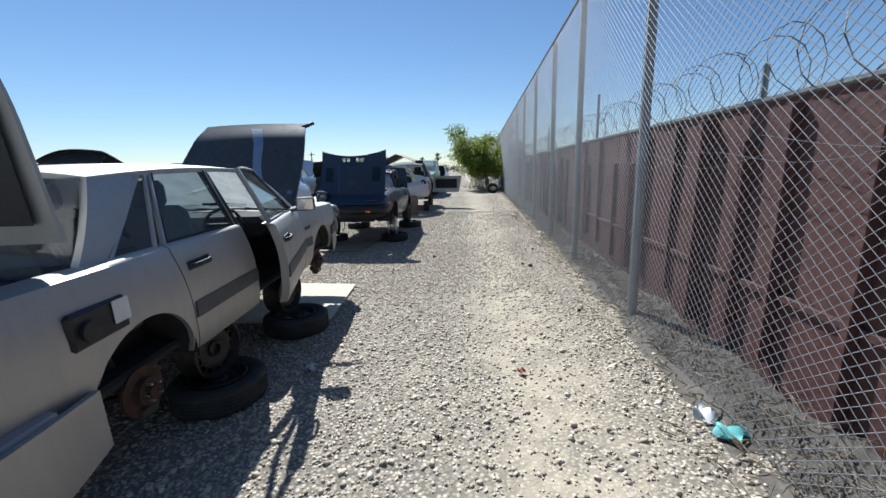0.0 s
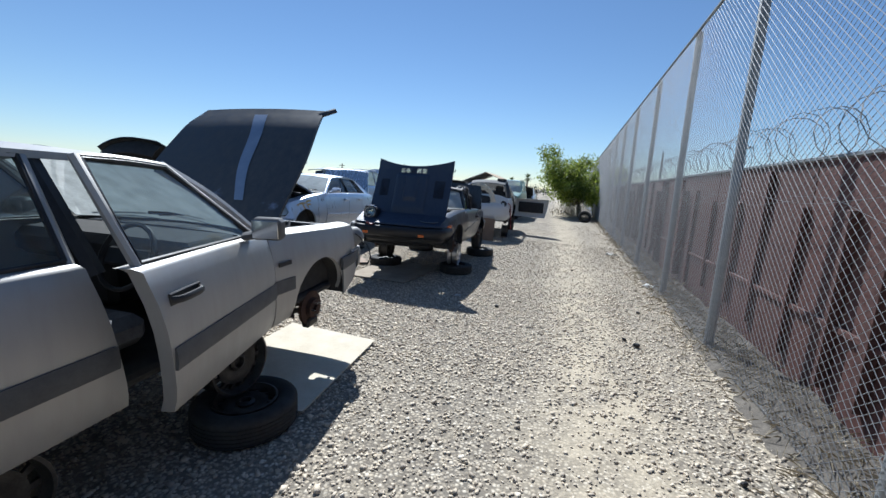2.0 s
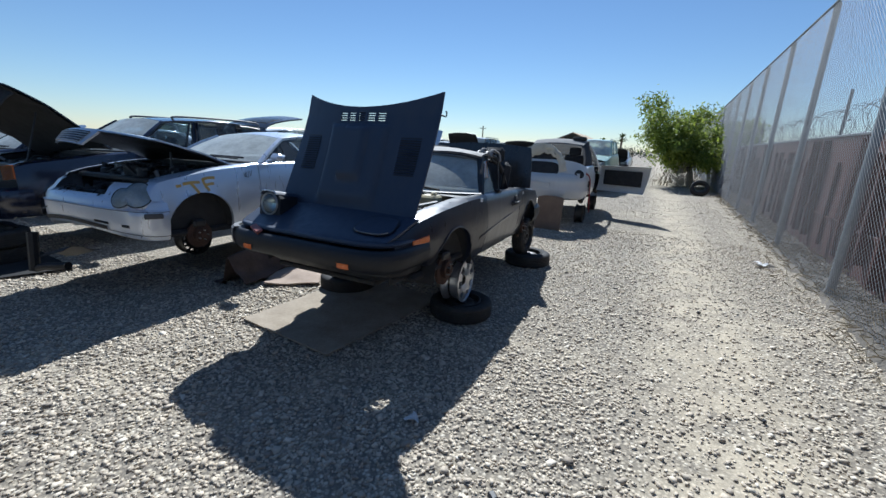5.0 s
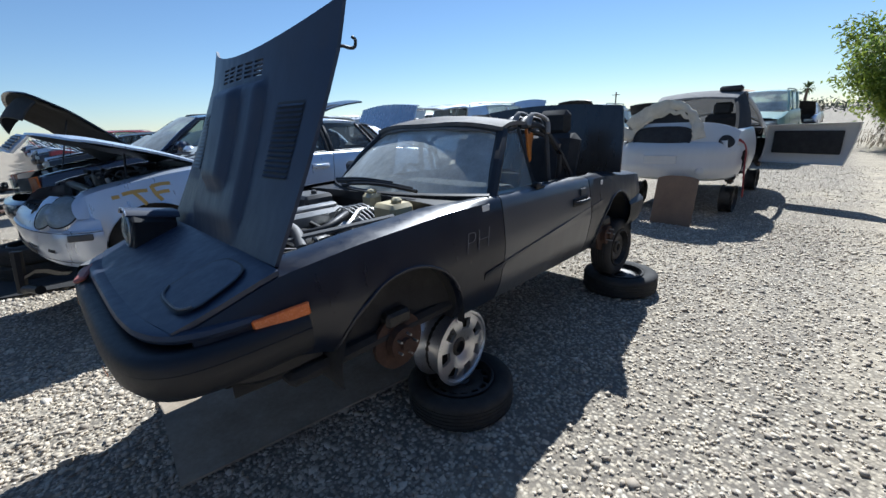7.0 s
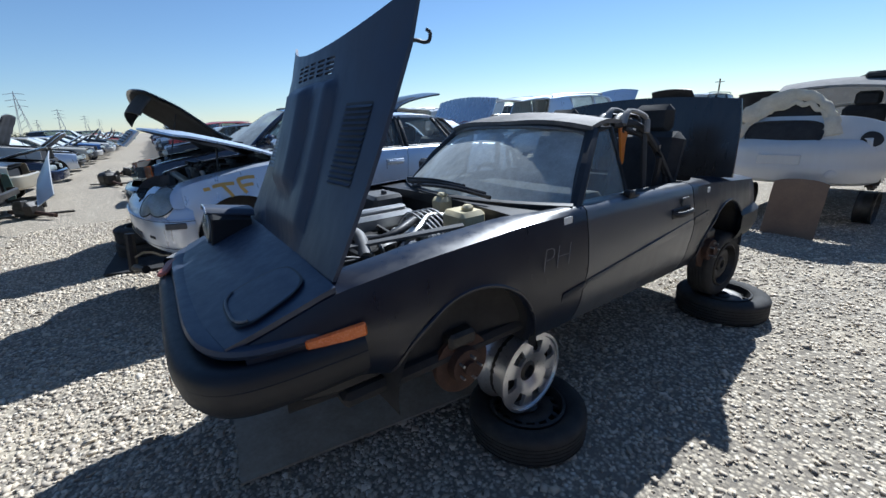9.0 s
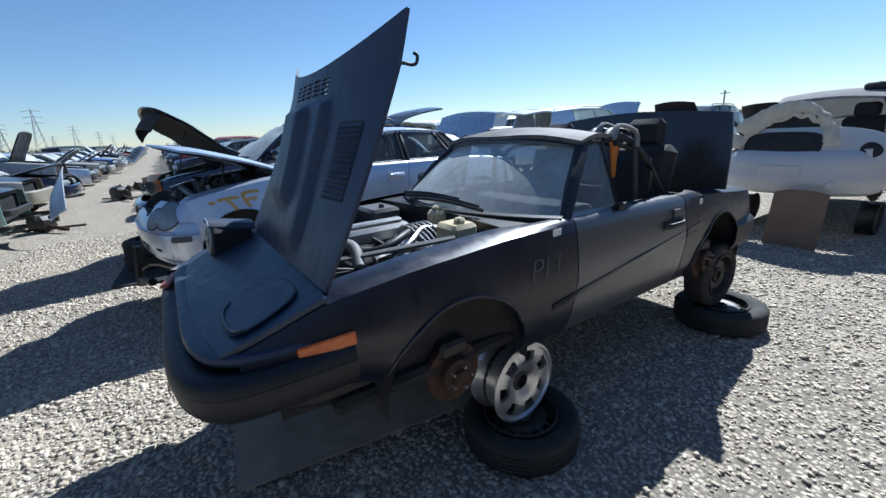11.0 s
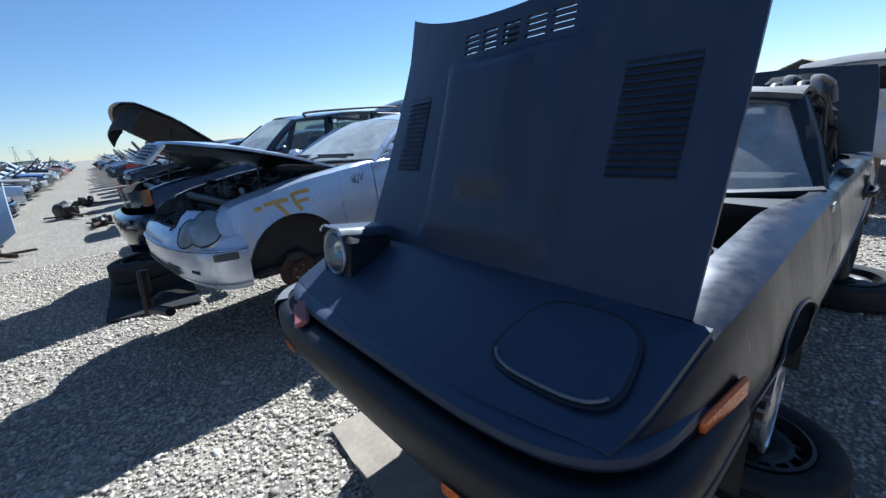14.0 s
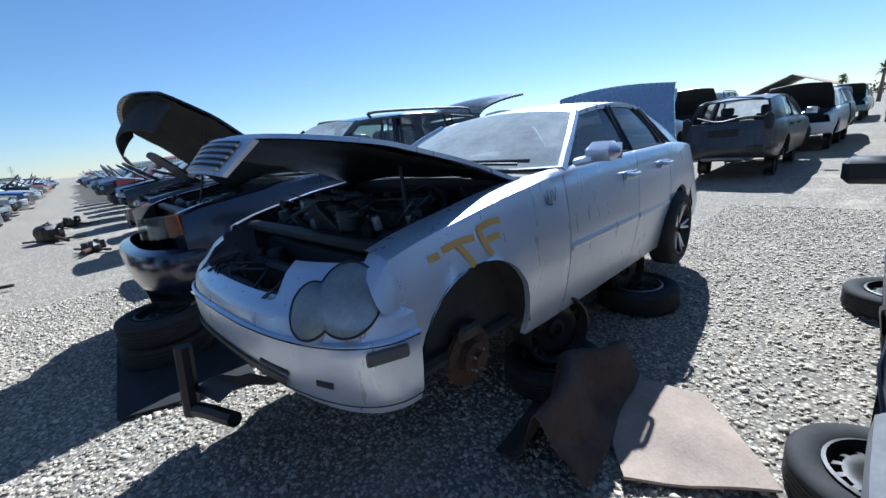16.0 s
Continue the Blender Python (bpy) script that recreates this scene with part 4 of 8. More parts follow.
    for key, nm in (("front_skin", "front_bumper"), ("rear_skin", "rear_bumper")):
        for s0, sw, hw_, sec, mat, e in S.get(key, ()):
            part(nm, B.fascia(s0, sw, hw_, sec, key == "rear_skin", e), mat, root)
    for s, y, z, a, b, dp, mat, nm in S.get("lamps", ()):
        for side in (1, -1):
            if (nm, side) in S.get("lamps_gone", ()):
                continue
            lm = part(nm, grid(lambda u, w: (s + dp * (u ** 2) * 1.0 + 0.04 * (abs(2 * w - 1) ** 3), side * (y - a / 2 + a * u), z - b / 2 + b * w + 0.02 * u), 8, 6), mat, root)
            part("reflector", grid(lambda u, w: (s + 0.06 + dp * (u ** 2), side * (y - a / 2 + 0.01 + (a - 0.02) * u), z - b / 2 + 0.01 + (b - 0.02) * w), 4, 3), "alloy", lm)

    # floor, cabin and tail
    part("floor_pan", cbox(((0.5 + L - 0.4) / 2, 0, B.zs(L / 2) + 0.06), (L - 1.0, 2 * B.hw(L / 2) * 0.86, 0.06), 0.02), "interior", root)
    if not low:
        zi = B.zs(L / 2) + 0.10
        part("dashboard", merge(cbox((S["a_base"] + 0.22, 0, B.zb(cowl) - 0.07), (0.42, 2 * hwr * 1.15, 0.18), 0.05), cbox((S["a_base"] + 0.3, 0, B.zb(cowl) - 0.25), (0.3, 0.3, 0.3), 0.04)), "interior", root)
        wy = S.get("wheel_y", 0.36)
        sw_m = Matrix.Translation((S["a_base"] + 0.5, wy, B.zb(cowl) - 0.06)) @ Matrix.Rotation(radians(65), 4, "Y")
        part("steering_wheel", merge(xf(sweep([(0.18 * math.cos(a), 0.18 * math.sin(a), 0) for a in [k * math.pi / 10 for k in range(21)]], 0.014, 6, False), sw_m), xf(cbox((0, 0, -0.02), (0.1, 0.3, 0.04), 0.01), sw_m)), "plastic", root)
        for y in (-0.37, 0.37):
            seat(root, S["a_base"] + 0.85, y, zi, S.get("seat_mat", "greyfabric"))
        if S.get("rear_seat", True):
            seat(root, S["a_base"] + 1.75, 0, zi + 0.04, S.get("seat_mat", "greyfabric"), 1.2)
    T = S.get("trunk")
    if T:
        t0, t1 = T.get("s0", back + 0.06), n1 + T.get("over", 0.1)
        panel = B.deck(t0, t1, T.get("crown", 0.03), 0.02, T.get("bow1", -0.04), lower=T.get("lower", 0.0), inset=T.get("inset", 0.006))
        if T.get("flap"):
            zt = B.zb(t1)
            panel = merge(panel, slab(lambda u, t: (t1 - 0.04 * (2 * t - 1) ** 2 + 0.02 * u, (2 * t - 1) * (B.top_hw(t1) - 0.01), zt + 0.02 - T["flap"] * u + 0.03 * (1 - (2 * t - 1) ** 2) * (1 - u)), 4, 12, (-0.018, 0, 0)))
        tr = Matrix.Translation((T.get("back", 0.0), 0, T.get("raise", 0.0))) @ turn_about((t0, 0, B.zb(t0)), "Y", -T.get("open", 0))
        tl = part("trunk_lid", xf(panel, tr), T.get("mat", P), root, T.get("label", ""))
        part("lid_lining", xf(grid(lambda u, t: (t0 + 0.1 + (t1 - t0 - 0.2) * u, (2 * t - 1) * (B.top_hw(t0) - T.get("rim", 0.14)), B.zb(t0 + (t1 - t0) * u) - 0.012), 6, 6), tr), "plastic", tl)
        S["trunk_tr"] = tr
        part("trunk_well", merge(cbox(((t0 + t1) / 2, 0, B.zs(t0) + 0.12), (t1 - t0, 2 * B.top_hw(t1) - 0.1, 0.03), 0.01), *[cbox(((t0 + t1) / 2, sd * (B.top_hw(t1) - 0.03), (B.zs(t0) + B.zb(t0)) / 2 + 0.08), (t1 - t0 - 0.04, 0.02, B.zb(t0) - B.zs(t0) - 0.18), 0.005) for sd in (1, -1)], cbox((t0 - 0.02, 0, (B.zs(t0) + B.zb(t0)) / 2), (0.03, 2 * B.top_hw(t0) - 0.1, B.zb(t0) - B.zs(t0) - 0.06), 0.005)), "interior", root)
    W = S.get("hatch")
    if W:
        hinge = (rr[0], 0, rr[1] + 0.03)
        tr = turn_about(hinge, "Y", -W.get("open", 0))
        zlow = B.zb(back) - W.get("drop", 0.35)
        hb = lambda u, t: (rr[0] + (n1 + 0.08 - rr[0]) * u ** 0.7 + 0.06 * (1 - (2 * t - 1) ** 2), (2 * t - 1) * (hwr * (1 - u) + (B.top_hw(back) - 0.02) * u), rr[1] + 0.03 + (zlow - rr[1]) * u)
        h = part("hatch", xf(slab(hb, 10, 10, (-0.03, 0, 0)), tr), W.get("mat", P), root, "raised tailgate")
        part("hatch_glass", xf(grid(lambda u, t: tuple(Vector(hb(0.1 + 0.42 * u, 0.1 + 0.8 * t)) + Vector((0.008, 0, 0.004))), 6, 6), tr), "glass_dark", h)
    return root


def generic_spec(kind, paint_key, rng, low=False):
    """Everyday saloon, hatchback, estate and off-roader shapes for the long rows."""
    S = {"L": 4.55, "hw": [(0, 0.70), (0.2, 0.79), (0.6, 0.86), (3.8, 0.86), (4.4, 0.78), (4.6, 0.72)],
         "zb": [(0, 0.70), (0.3, 0.78), (1.1, 0.90), (1.6, 0.94), (3.5, 0.97), (4.2, 0.96), (4.5, 0.90)],
         "zs": [(0, 0.32), (0.6, 0.27), (1.2, 0.24), (3.4, 0.24), (4.1, 0.32), (4.6, 0.38)],
         "cowl": 1.25, "a_base": 1.5, "back": 3.75, "rf": (2.1, 1.36), "rr": (3.25, 1.36), "hwr": 0.58, "roof_arc": 0.06,
         "doors": [1.45, 2.45, 3.3], "posts": [2.1, 2.55, 3.1], "axles": (0.85, 3.5), "axle_z": 0.33, "arch": 0.345, "paint": paint_key,
         "res": 0.11 if low else 0.075, "low": low, "hubs": not low, "nose_s": 0.22, "tail_s": 4.35, "rear_seat": False, "clutter": 22, "bright": 10, "hose_count": 14}
    if kind == "suv":
        up = 0.22
        S["L"] = 4.65
        for k in ("zb", "zs"):
            S[k] = [(a, b + up * (1.0 if k == "zb" else 0.6)) for a, b in S[k]]
        S.update(rf=(2.0, 1.70), rr=(4.15, 1.68), back=4.30, hwr=0.64, posts=[2.0, 2.6, 3.5], rails=True, axle_z=0.40, arch=0.40, hatch={"open": rng.choice([0, 0, 70, 80])})
    elif kind == "wagon":
        S.update(rr=(4.05, 1.36), back=4.28, hwr=0.60, posts=[2.1, 2.6, 3.3], rails=True, hatch={"open": rng.choice([0, 0, 75])})
    elif kind == "hatch":
        S.update(rr=(3.75, 1.33), back=4.15, hwr=0.58, posts=[2.05, 2.6, 3.3], hatch={"open": rng.choice([0, 65])})
    else:
        S["trunk"] = {"open": rng.choice([0, 0, 0, 60, 75]), "flap": 0.2}
    op = rng.choice([0, 22, 38, 46, 52, 60, 60, 72])
    S["hood"] = {"open": op, "bow": 0.06, "mat": rng.choice([paint_key, paint_key, paint_key, "black"]), "n": 8, "m": 8}
    z0 = S["zs"][0][1]
    zt = S["zb"][0][1]
    gone = rng.random()
    if gone < 0.75:
        S["front_skin"] = [(-0.02, 0.34, 0.83, [(-0.05, z0 - 0.02), (0, z0 + 0.02), (0.02, z0 + 0.16), (0.015, z0 + 0.24), (-0.03, z0 + 0.27)], rng.choice([paint_key, paint_key, "bumper"]), 3.4)]
    else:
        S["front_skin"] = [(0.10, 0.3, 0.66, [(-0.03, z0 + 0.1), (0.01, z0 + 0.12), (0.01, z0 + 0.2), (-0.03, z0 + 0.22)], "darksteel", 5)]
    S["rear_skin"] = [(S["L"] + 0.02, S["L"] - 0.35, 0.80, [(-0.03, z0 + 0.02), (0, z0 + 0.05), (0.02, z0 + 0.2), (-0.01, z0 + 0.30), (-0.03, zt + 0.15)], paint_key, 3.6)]
    S["lamps"] = [(0.07, 0.55, zt - 0.05, 0.36, 0.14, 0.20, "lens", "headlamp")]
    if rng.random() < 0.35:
        S["lamps_gone"] = {("headlamp", 1), ("headlamp", -1)}
    return S


# ---- ground
def ground():
    xs = [-1500, -400, -120, -60, -30] + [-20 + 2 * k for k in range(20)] + [40, 120, 400, 1500]
    ys = [-1500, -300, -60, -20] + [-10 + 2 * k for k in range(25)] + [60, 120, 400, 1500]
    V = [(x, y, 0.0) for x in xs for y in ys]
    n = len(ys)
    F = [(i * n + j, (i + 1) * n + j, (i + 1) * n + j + 1, i * n + j + 1) for i in range(len(xs) - 1) for j in range(n - 1)]
    solo("ground", (V, F), "gravel", "pale grey crushed gravel with dusty tan patches", "ground", kind="structure", smooth=0)


ground()


# ---- the navy wedge-nosed convertible
def wedge():
    S = {"name": "convertible_car", "hero": True, "label": "faded navy wedge convertible with raised hood, stripped and standing on wheels", "category": "car",
         "L": 4.08, "hw": [(0, 0.66), (0.3, 0.745), (0.8, 0.80), (1.6, 0.815), (3.2, 0.81), (3.8, 0.76), (4.1, 0.69)],
         "zb": [(0.15, 0.90), (0.28, 0.945), (0.56, 1.045), (0.86, 1.085), (1.35, 1.115), (1.75, 1.115), (2.2, 1.105), (3.1, 1.075), (3.85, 1.0), (4.1, 0.97)],
         "zs": [(0.2, 0.75), (0.55, 0.725), (0.72, 0.68), (0.85, 0.60), (1.4, 0.55), (2.9, 0.54), (3.3, 0.54), (3.6, 0.55), (4.1, 0.62)], "soft": 0.05,
         "sect": [(0, 0.90), (0.15, 0.955), (0.42, 0.985), (0.56, 1.0), (0.62, 0.99), (0.85, 0.972), (1.0, 0.945)],
         "sh": [(1.3, 0.105), (1.6, 0.04), (2.9, 0.04), (3.1, 0.13)],
         "cowl": 1.50, "a_base": 1.72, "back": 3.05, "rf": (2.05, 1.435), "rr": (2.9, 1.43), "hwr": 0.56, "roof": False, "screen_bow": 0.24,
         "doors": [1.74, 2.78], "posts": [2.05, 2.2], "lean_line": 0.0, "swing": {}, "axles": (1.07, 3.30), "axle_z": 0.575, "hub_z": 0.56, "arch": 0.35,
         "paint": "navy", "door_paint": {(0, -1): "grey_door", (0, 1): "navy"}, "door_label": {(0, -1): "faded charcoal replacement door"},
         "res": 0.045, "nose_s": 0.28, "tail_s": 3.98, "frames": False, "side_glass": False, "mirror": False, "rear_seat": False,
         "front_skin": [], "rear_skin": [(4.10, 3.55, 0.77, [(-0.04, 0.56), (0.0, 0.60), (0.03, 0.68), (0.03, 0.78), (0.0, 0.81), (-0.05, 0.82)], "bumper", 4.5), (4.05, 3.8, 0.70, [(-0.02, 0.80), (0.0, 0.84), (0.0, 0.97), (-0.05, 0.985)], "navy", 5)],
         "trunk": {"open": 84, "s0": 3.40, "inset": -0.13, "mat": "black", "crown": 0.02, "over": 0.0, "label": "black trunk lid standing open"}, "clutter": 34, "bright": 60, "hose_count": 30, "seat_mat": "interior", "wheel_y": 0.36, "screen_mat": "glass_dusty", "engine_drop": 0.09, "wipers": False}
    root = build_car(S, pose(-1.725, 7.43, 0, 0, 0, 90), 3)
    B = Body(S)
    # nose panel with its recessed lamp lids
    part("nose_panel", B.deck(0.172, 0.565, 0.012, 0.065, 0.0, -0.10, 12, 24), "navy_satin", root)
    part("nose_edge", B.fascia(0.150, 0.62, 0.745, [(-0.05, 0.945), (-0.012, 0.950), (0.004, 0.944), (0.010, 0.930), (0.004, 0.916), (-0.02, 0.905), (-0.06, 0.90)], False, 5.0, 60), "navy_satin", root)
    bump_ob = part("front_bumper", B.fascia(0.075, 0.62, 0.80, [(-0.20, 0.895), (-0.085, 0.895), (-0.04, 0.905), (-0.018, 0.897), (-0.004, 0.875), (0.0, 0.83), (-0.008, 0.785), (-0.03, 0.752), (-0.07, 0.738), (-0.20, 0.735)], False, 5.2, 64), "bumper", root, "big matt black rubber bumper")
    part("bumper_groove", B.fascia(0.078, 0.62, 0.80, [(-0.012, 0.858), (0.001, 0.852), (-0.012, 0.846)], False, 5.2, 64), "plastic", bump_ob)
    part("chin_spoiler", B.fascia(0.30, 0.70, 0.70, [(-0.03, 0.74), (-0.02, 0.66), (-0.05, 0.63)], False, 4.4), "plastic", root)
    for side in (1, -1):
        part("side_marker", xf(cbox((0, 0, 0), (0.19, 0.014, 0.05), 0.006), Matrix.Translation((0.535, side * (B.hw(0.535) * 0.992 + 0.004), 0.915)) @ Matrix.Rotation(radians(side * 8), 4, "Z") @ Matrix.Rotation(radians(-4), 4, "Y")), "amber" if side < 0 else "dusty_red", root)
        if side > 0:
            # pale strip over the bumper corner: sunlight painted in, plus some fading
            cap = part("bumper_end_cap", B.fascia(0.075, 0.62, 0.80, [(-0.05, 0.912), (-0.012, 0.912), (0.005, 0.896), (0.008, 0.85), (0.006, 0.80), (-0.006, 0.77), (-0.04, 0.755)], False, 5.2, 24, 1.0, 0.0, 0.97), "trimlight", bump_ob, "sun-bleached pale grey bumper corner")
            long, wide = Vector((-0.057, -0.135, -0.025)).normalized(), Vector((0.044, -0.033, 0.015)).normalized()
            up = long.cross(wide).normalized()
            wide = up.cross(long)
            mk = Matrix((wide, long, up)).transposed().to_4x4()
            part("corner_marker", xf(cbox((0, 0, 0), (0.055, 0.145, 0.02), 0.008), Matrix.Translation((0.128, 0.40, 0.925)) @ mk), "dusty_red", cap, "dusty faded red marker lamp")

        def lid(u, w, k=0.0):
            a = 2 * math.pi * u
            c, sn = math.cos(a), math.sin(a)
            q = (abs(c) ** (2 / 3.2)) * math.copysign(1, c), (abs(sn) ** (2 / 3.2)) * math.copysign(1, sn)
            return (0.39 + 0.115 * q[0] * w, side * (0.50 + 0.145 * q[1] * w * (1 - 0.12 * q[0])), B.zb(0.39 + 0.115 * q[0] * w) + 0.034 + k)
        if side < 0:
            ld = part("lamp_lid", grid(lambda u, w: lid(u, w, 0.004), 40, 4), "navy_satin", root)
            part("lid_gap", grid(lambda u, w: lid(u, 1.0 + 0.07 * w, 0.003), 40, 1), "plastic", ld)
            part("chipped_edge", sweep([lid(0.5 - 0.16 + 0.32 * k / 12, 0.985, 0.008) for k in range(13)], 0.0045, 5), "trimlight", ld)
        else:
            mp = Matrix.Translation((0.345, side * 0.50, 1.076)) @ Matrix.Rotation(radians(8), 4, "Y") @ Matrix.Scale(0.86, 4)
            plate = [(-0.125, -0.13), (0.125, -0.13), (0.13, -0.10), (0.13, 0.055), (0.085, 0.108), (-0.085, 0.108), (-0.13, 0.055), (-0.13, -0.10)]

            def shell(x0, x1, k0, k1):
                V = [(x0, y * k0, z * k0) for y, z in plate] + [(x1, y * k1, z * k1) for y, z in plate]
                ring = [(x0, 0.098 * y / math.hypot(y, z), 0.098 * z / math.hypot(y, z)) for y, z in plate]
                return V + ring, [(i, 16 + i, 16 + (i + 1) % 8, (i + 1) % 8) for i in range(8)] + [(i, (i + 1) % 8, 8 + (i + 1) % 8, 8 + i) for i in range(8)]
            pod = part("lamp_pod", xf(merge(shell(0.0, 0.012, 0.98, 1.0), shell(0.012, 0.22, 1.0, 0.86)), mp), "plastic", root, "raised black pop-up headlamp pod", 0)
            part("pod_cap", xf(slab(lambda u, w: (-0.022 + 0.26 * u, (w - 0.5) * (0.20 + 0.03 * u), 0.122 - 0.012 * u - 0.03 * (2 * w - 1) ** 6), 6, 12, (0, 0, -0.010)), mp), "navy_satin", pod)
            # pale silver line paints the sunlit rim of the pod lid
            part("cap_edge", xf(sweep([(-0.024, (w - 0.5) * 0.205, 0.118 - 0.03 * (2 * w - 1) ** 6) for w in [k / 12 for k in range(13)]], (0.005, 0.007), 6), mp), "sky_lid", pod, "bare bright lid edge")
            mt = mp @ Matrix.Rotation(radians(-90), 4, "Y")
            part("lamp_bezel", xf(lathe([(0.104, -0.006), (0.106, 0.010), (0.098, 0.016), (0.090, 0.010), (0.089, 0.0)], 40), mt), "steel", pod)
            part("lamp_reflector", xf(lathe([(0.096, 0.004), (0.082, -0.018), (0.06, -0.042), (0.03, -0.058), (0.001, -0.063)], 40), mt), "lamp_silver", pod)

            def flute(u, w):
                a, r = 2 * math.pi * u, 0.0885 * w
                y = r * math.sin(a)
                return (r * math.cos(a), y, 0.014 + 0.018 * (1 - w * w) + 0.0012 * math.sin(y * 420))
            part("lamp_glass", xf(grid(flute, 96, 14), mt), "glass", pod, "fluted round lamp glass")
            tagged(part("pod_bolt", xf(merge(*[xf(lathe([(0.008, 0.0), (0.008, 0.006), (0.001, 0.007)], 8), Matrix.Translation((a, b, 0.0))) for a, b in ((-0.105, -0.10), (-0.105, 0.10), (0.06, -0.11), (0.06, 0.11))]), mt), "darksteel", pod), kind="stuff")
    for y in (-0.42, 0.42):
        part("front_turn_lamp", B.fascia(0.075, 0.62, 0.80, [(0.001, 0.775), (0.006, 0.792), (0.004, 0.812)], False, 5.2, 6, 1.0, *((1.28, 1.40) if y > 0 else (math.pi - 1.40, math.pi - 1.28))), "amber", bump_ob)
    # hood on its front hinge: v runs up from the hinge, t across
    def ridge(x, edge, soft):
        return max(0.0, min(1.0, (edge - x) / soft))

    def relief(v, t):
        main = 0.030 * ridge(-v, -0.015, 0.09) * ridge(abs(t), 0.43, 0.04) * ridge(v, 0.675, 0.03)
        inner = 0.036 * ridge(abs(t + 0.01), 0.175, 0.03) * ridge(v, 0.655, 0.05) * ridge(-v, -0.205, 0.05)
        return 0.012 * (1 - t * t) + main + inner

    def on_hood(v, t, up=0.0):
        n = relief(v, t) + up
        crown = 0.080 * t * t * min(1.0, v / 0.75)
        return (0.572 + 0.42 * v - 0.085 * v * v + crown - 0.92 * n, -0.030 + 0.655 * t, 1.067 + 0.952 * v + 0.38 * n)
    slots = [(-0.345, -0.235), (-0.205, -0.095), (-0.055, 0.045), (0.085, 0.185), (0.215, 0.325)]
    rows = [0.697 + 0.019 * k for k in range(4)]
    vs = sorted({round(x, 4) for x in [0.82 * k / 34 for k in range(29)] + [q + d for q in rows for d in (0.0, 0.0105)] + [0.79, 0.81]} - {0.0})
    vs = [0.0] + [x for x in vs if x < 0.695 or x > 0.768 or any(abs(x - q - d) < 1e-4 for q in rows for d in (0.0, 0.0105))]
    ts = sorted({round(-1 + k / 30, 4) for k in range(61)} | {round(x, 4) for q in slots for x in q})
    nt_, top = len(ts), vs[-1]

    def sheet_at(v, t, up=0.0):
        return on_hood(v + (0.125 * t * t) * max(0.0, (v - 0.775) / (top - 0.775)), t, up)
    HV = [sheet_at(v, t) for v in vs for t in ts]
    HF = []
    for i in range(len(vs) - 1):
        for j in range(nt_ - 1):
            vm, tm = (vs[i] + vs[i + 1]) / 2, (ts[j] + ts[j + 1]) / 2
            if any(q < vm < q + 0.0105 for q in rows) and any(a < tm < b for a, b in slots):
                continue
            HF.append((i * nt_ + j, i * nt_ + j + 1, (i + 1) * nt_ + j + 1, (i + 1) * nt_ + j))
    hood = part("hood", lip((HV, HF), lambda p: (0.013, 0.0, -0.005)), "navy_satin", root, "satin navy hood standing open on its front hinge")
    part("hood_underside", merge(*[slab(lambda u, w: on_hood(v0 + (v1 - v0) * u, t0 + (t1 - t0) * w, -0.022), 8, 8, (0.012, 0, -0.004)) for v0, v1, t0, t1 in ((0.03, 0.12, -0.88, 0.88), (0.58, 0.67, -0.88, 0.88), (0.03, 0.74, -0.90, -0.76), (0.03, 0.74, 0.76, 0.90), (0.12, 0.58, -0.06, 0.06))]), "navy_satin", hood, "pressed hood frame")
    part("slot_backing", slab(lambda u, w: on_hood(0.69 + 0.085 * u, -0.065 + 0.12 * w, -0.03), 2, 4, (0.008, 0, 0)), "plastic", hood)
    for side in (1, -1):
        for k in range(15):
            v = 0.290 + 0.0188 * k
            part("louvre", xf(slab(lambda u, w: on_hood(v + 0.012 * u, side * (0.60 + 0.25 * w), 0.008 - 0.007 * u), 2, 4, (0.004, 0, 0)), Matrix()), "navy_satin", hood)
        # dark sheet on the hood skin paints the shade between the slats
        part("louvre_gap", grid(lambda u, w: on_hood(0.285 + 0.29 * u, side * (0.598 + 0.254 * w), 0.0015), 6, 3), "plastic", hood)
    hk = Vector(on_hood(0.765, -1.0, -0.02))
    part("latch_hook", sweep(arc_pts([Vector(on_hood(0.755, -0.97, -0.008)), hk, hk + Vector((0.022, -0.010, -0.006)), hk + Vector((0.042, -0.014, -0.002)), hk + Vector((0.048, -0.014, 0.022)), hk + Vector((0.034, -0.014, 0.030))], 14), 0.006, 6), "darksteel", hood)
    part("hinge_strip", slab(lambda u, w: (0.562 + 0.03 * u, -0.63 + 1.24 * w, 1.055 + 0.012 * math.sin(u * 3.1)), 3, 12, (0, 0, -0.012)), "plastic", root)
    # windscreen frame, header of the soft top, collapsed frame
    for side in (1, -1):
        a, b = Vector((1.74, side * 0.715, 1.12)), Vector((2.05, side * 0.565, 1.45))
        part("windscreen_pillar", sweep([a, a.lerp(b, 0.5) + Vector((-0.01, side * 0.01, 0.01)), b], (0.035, 0.028), 8), "plastic", root)
        c, d = Vector((2.20, side * 0.57, 1.46)), Vector((2.20, side * 0.70, 1.11))
        q = part("quarter_light", ruled([a + Vector((0.05, 0, 0)), d], [b + Vector((0.03, 0, -0.01)), c], 4, 4), "glass", root)
        part("quarter_light_frame", sweep([d, c, b + Vector((0.03, 0, 0))], (0.012, 0.014), 6), "plastic", q)
        part("mirror_bracket", merge(cbox((2.16, side * 0.735, 1.125), (0.09, 0.07, 0.02), 0.006), cbox((2.13, side * 0.75, 1.14), (0.04, 0.05, 0.03), 0.008)), "plastic", root)
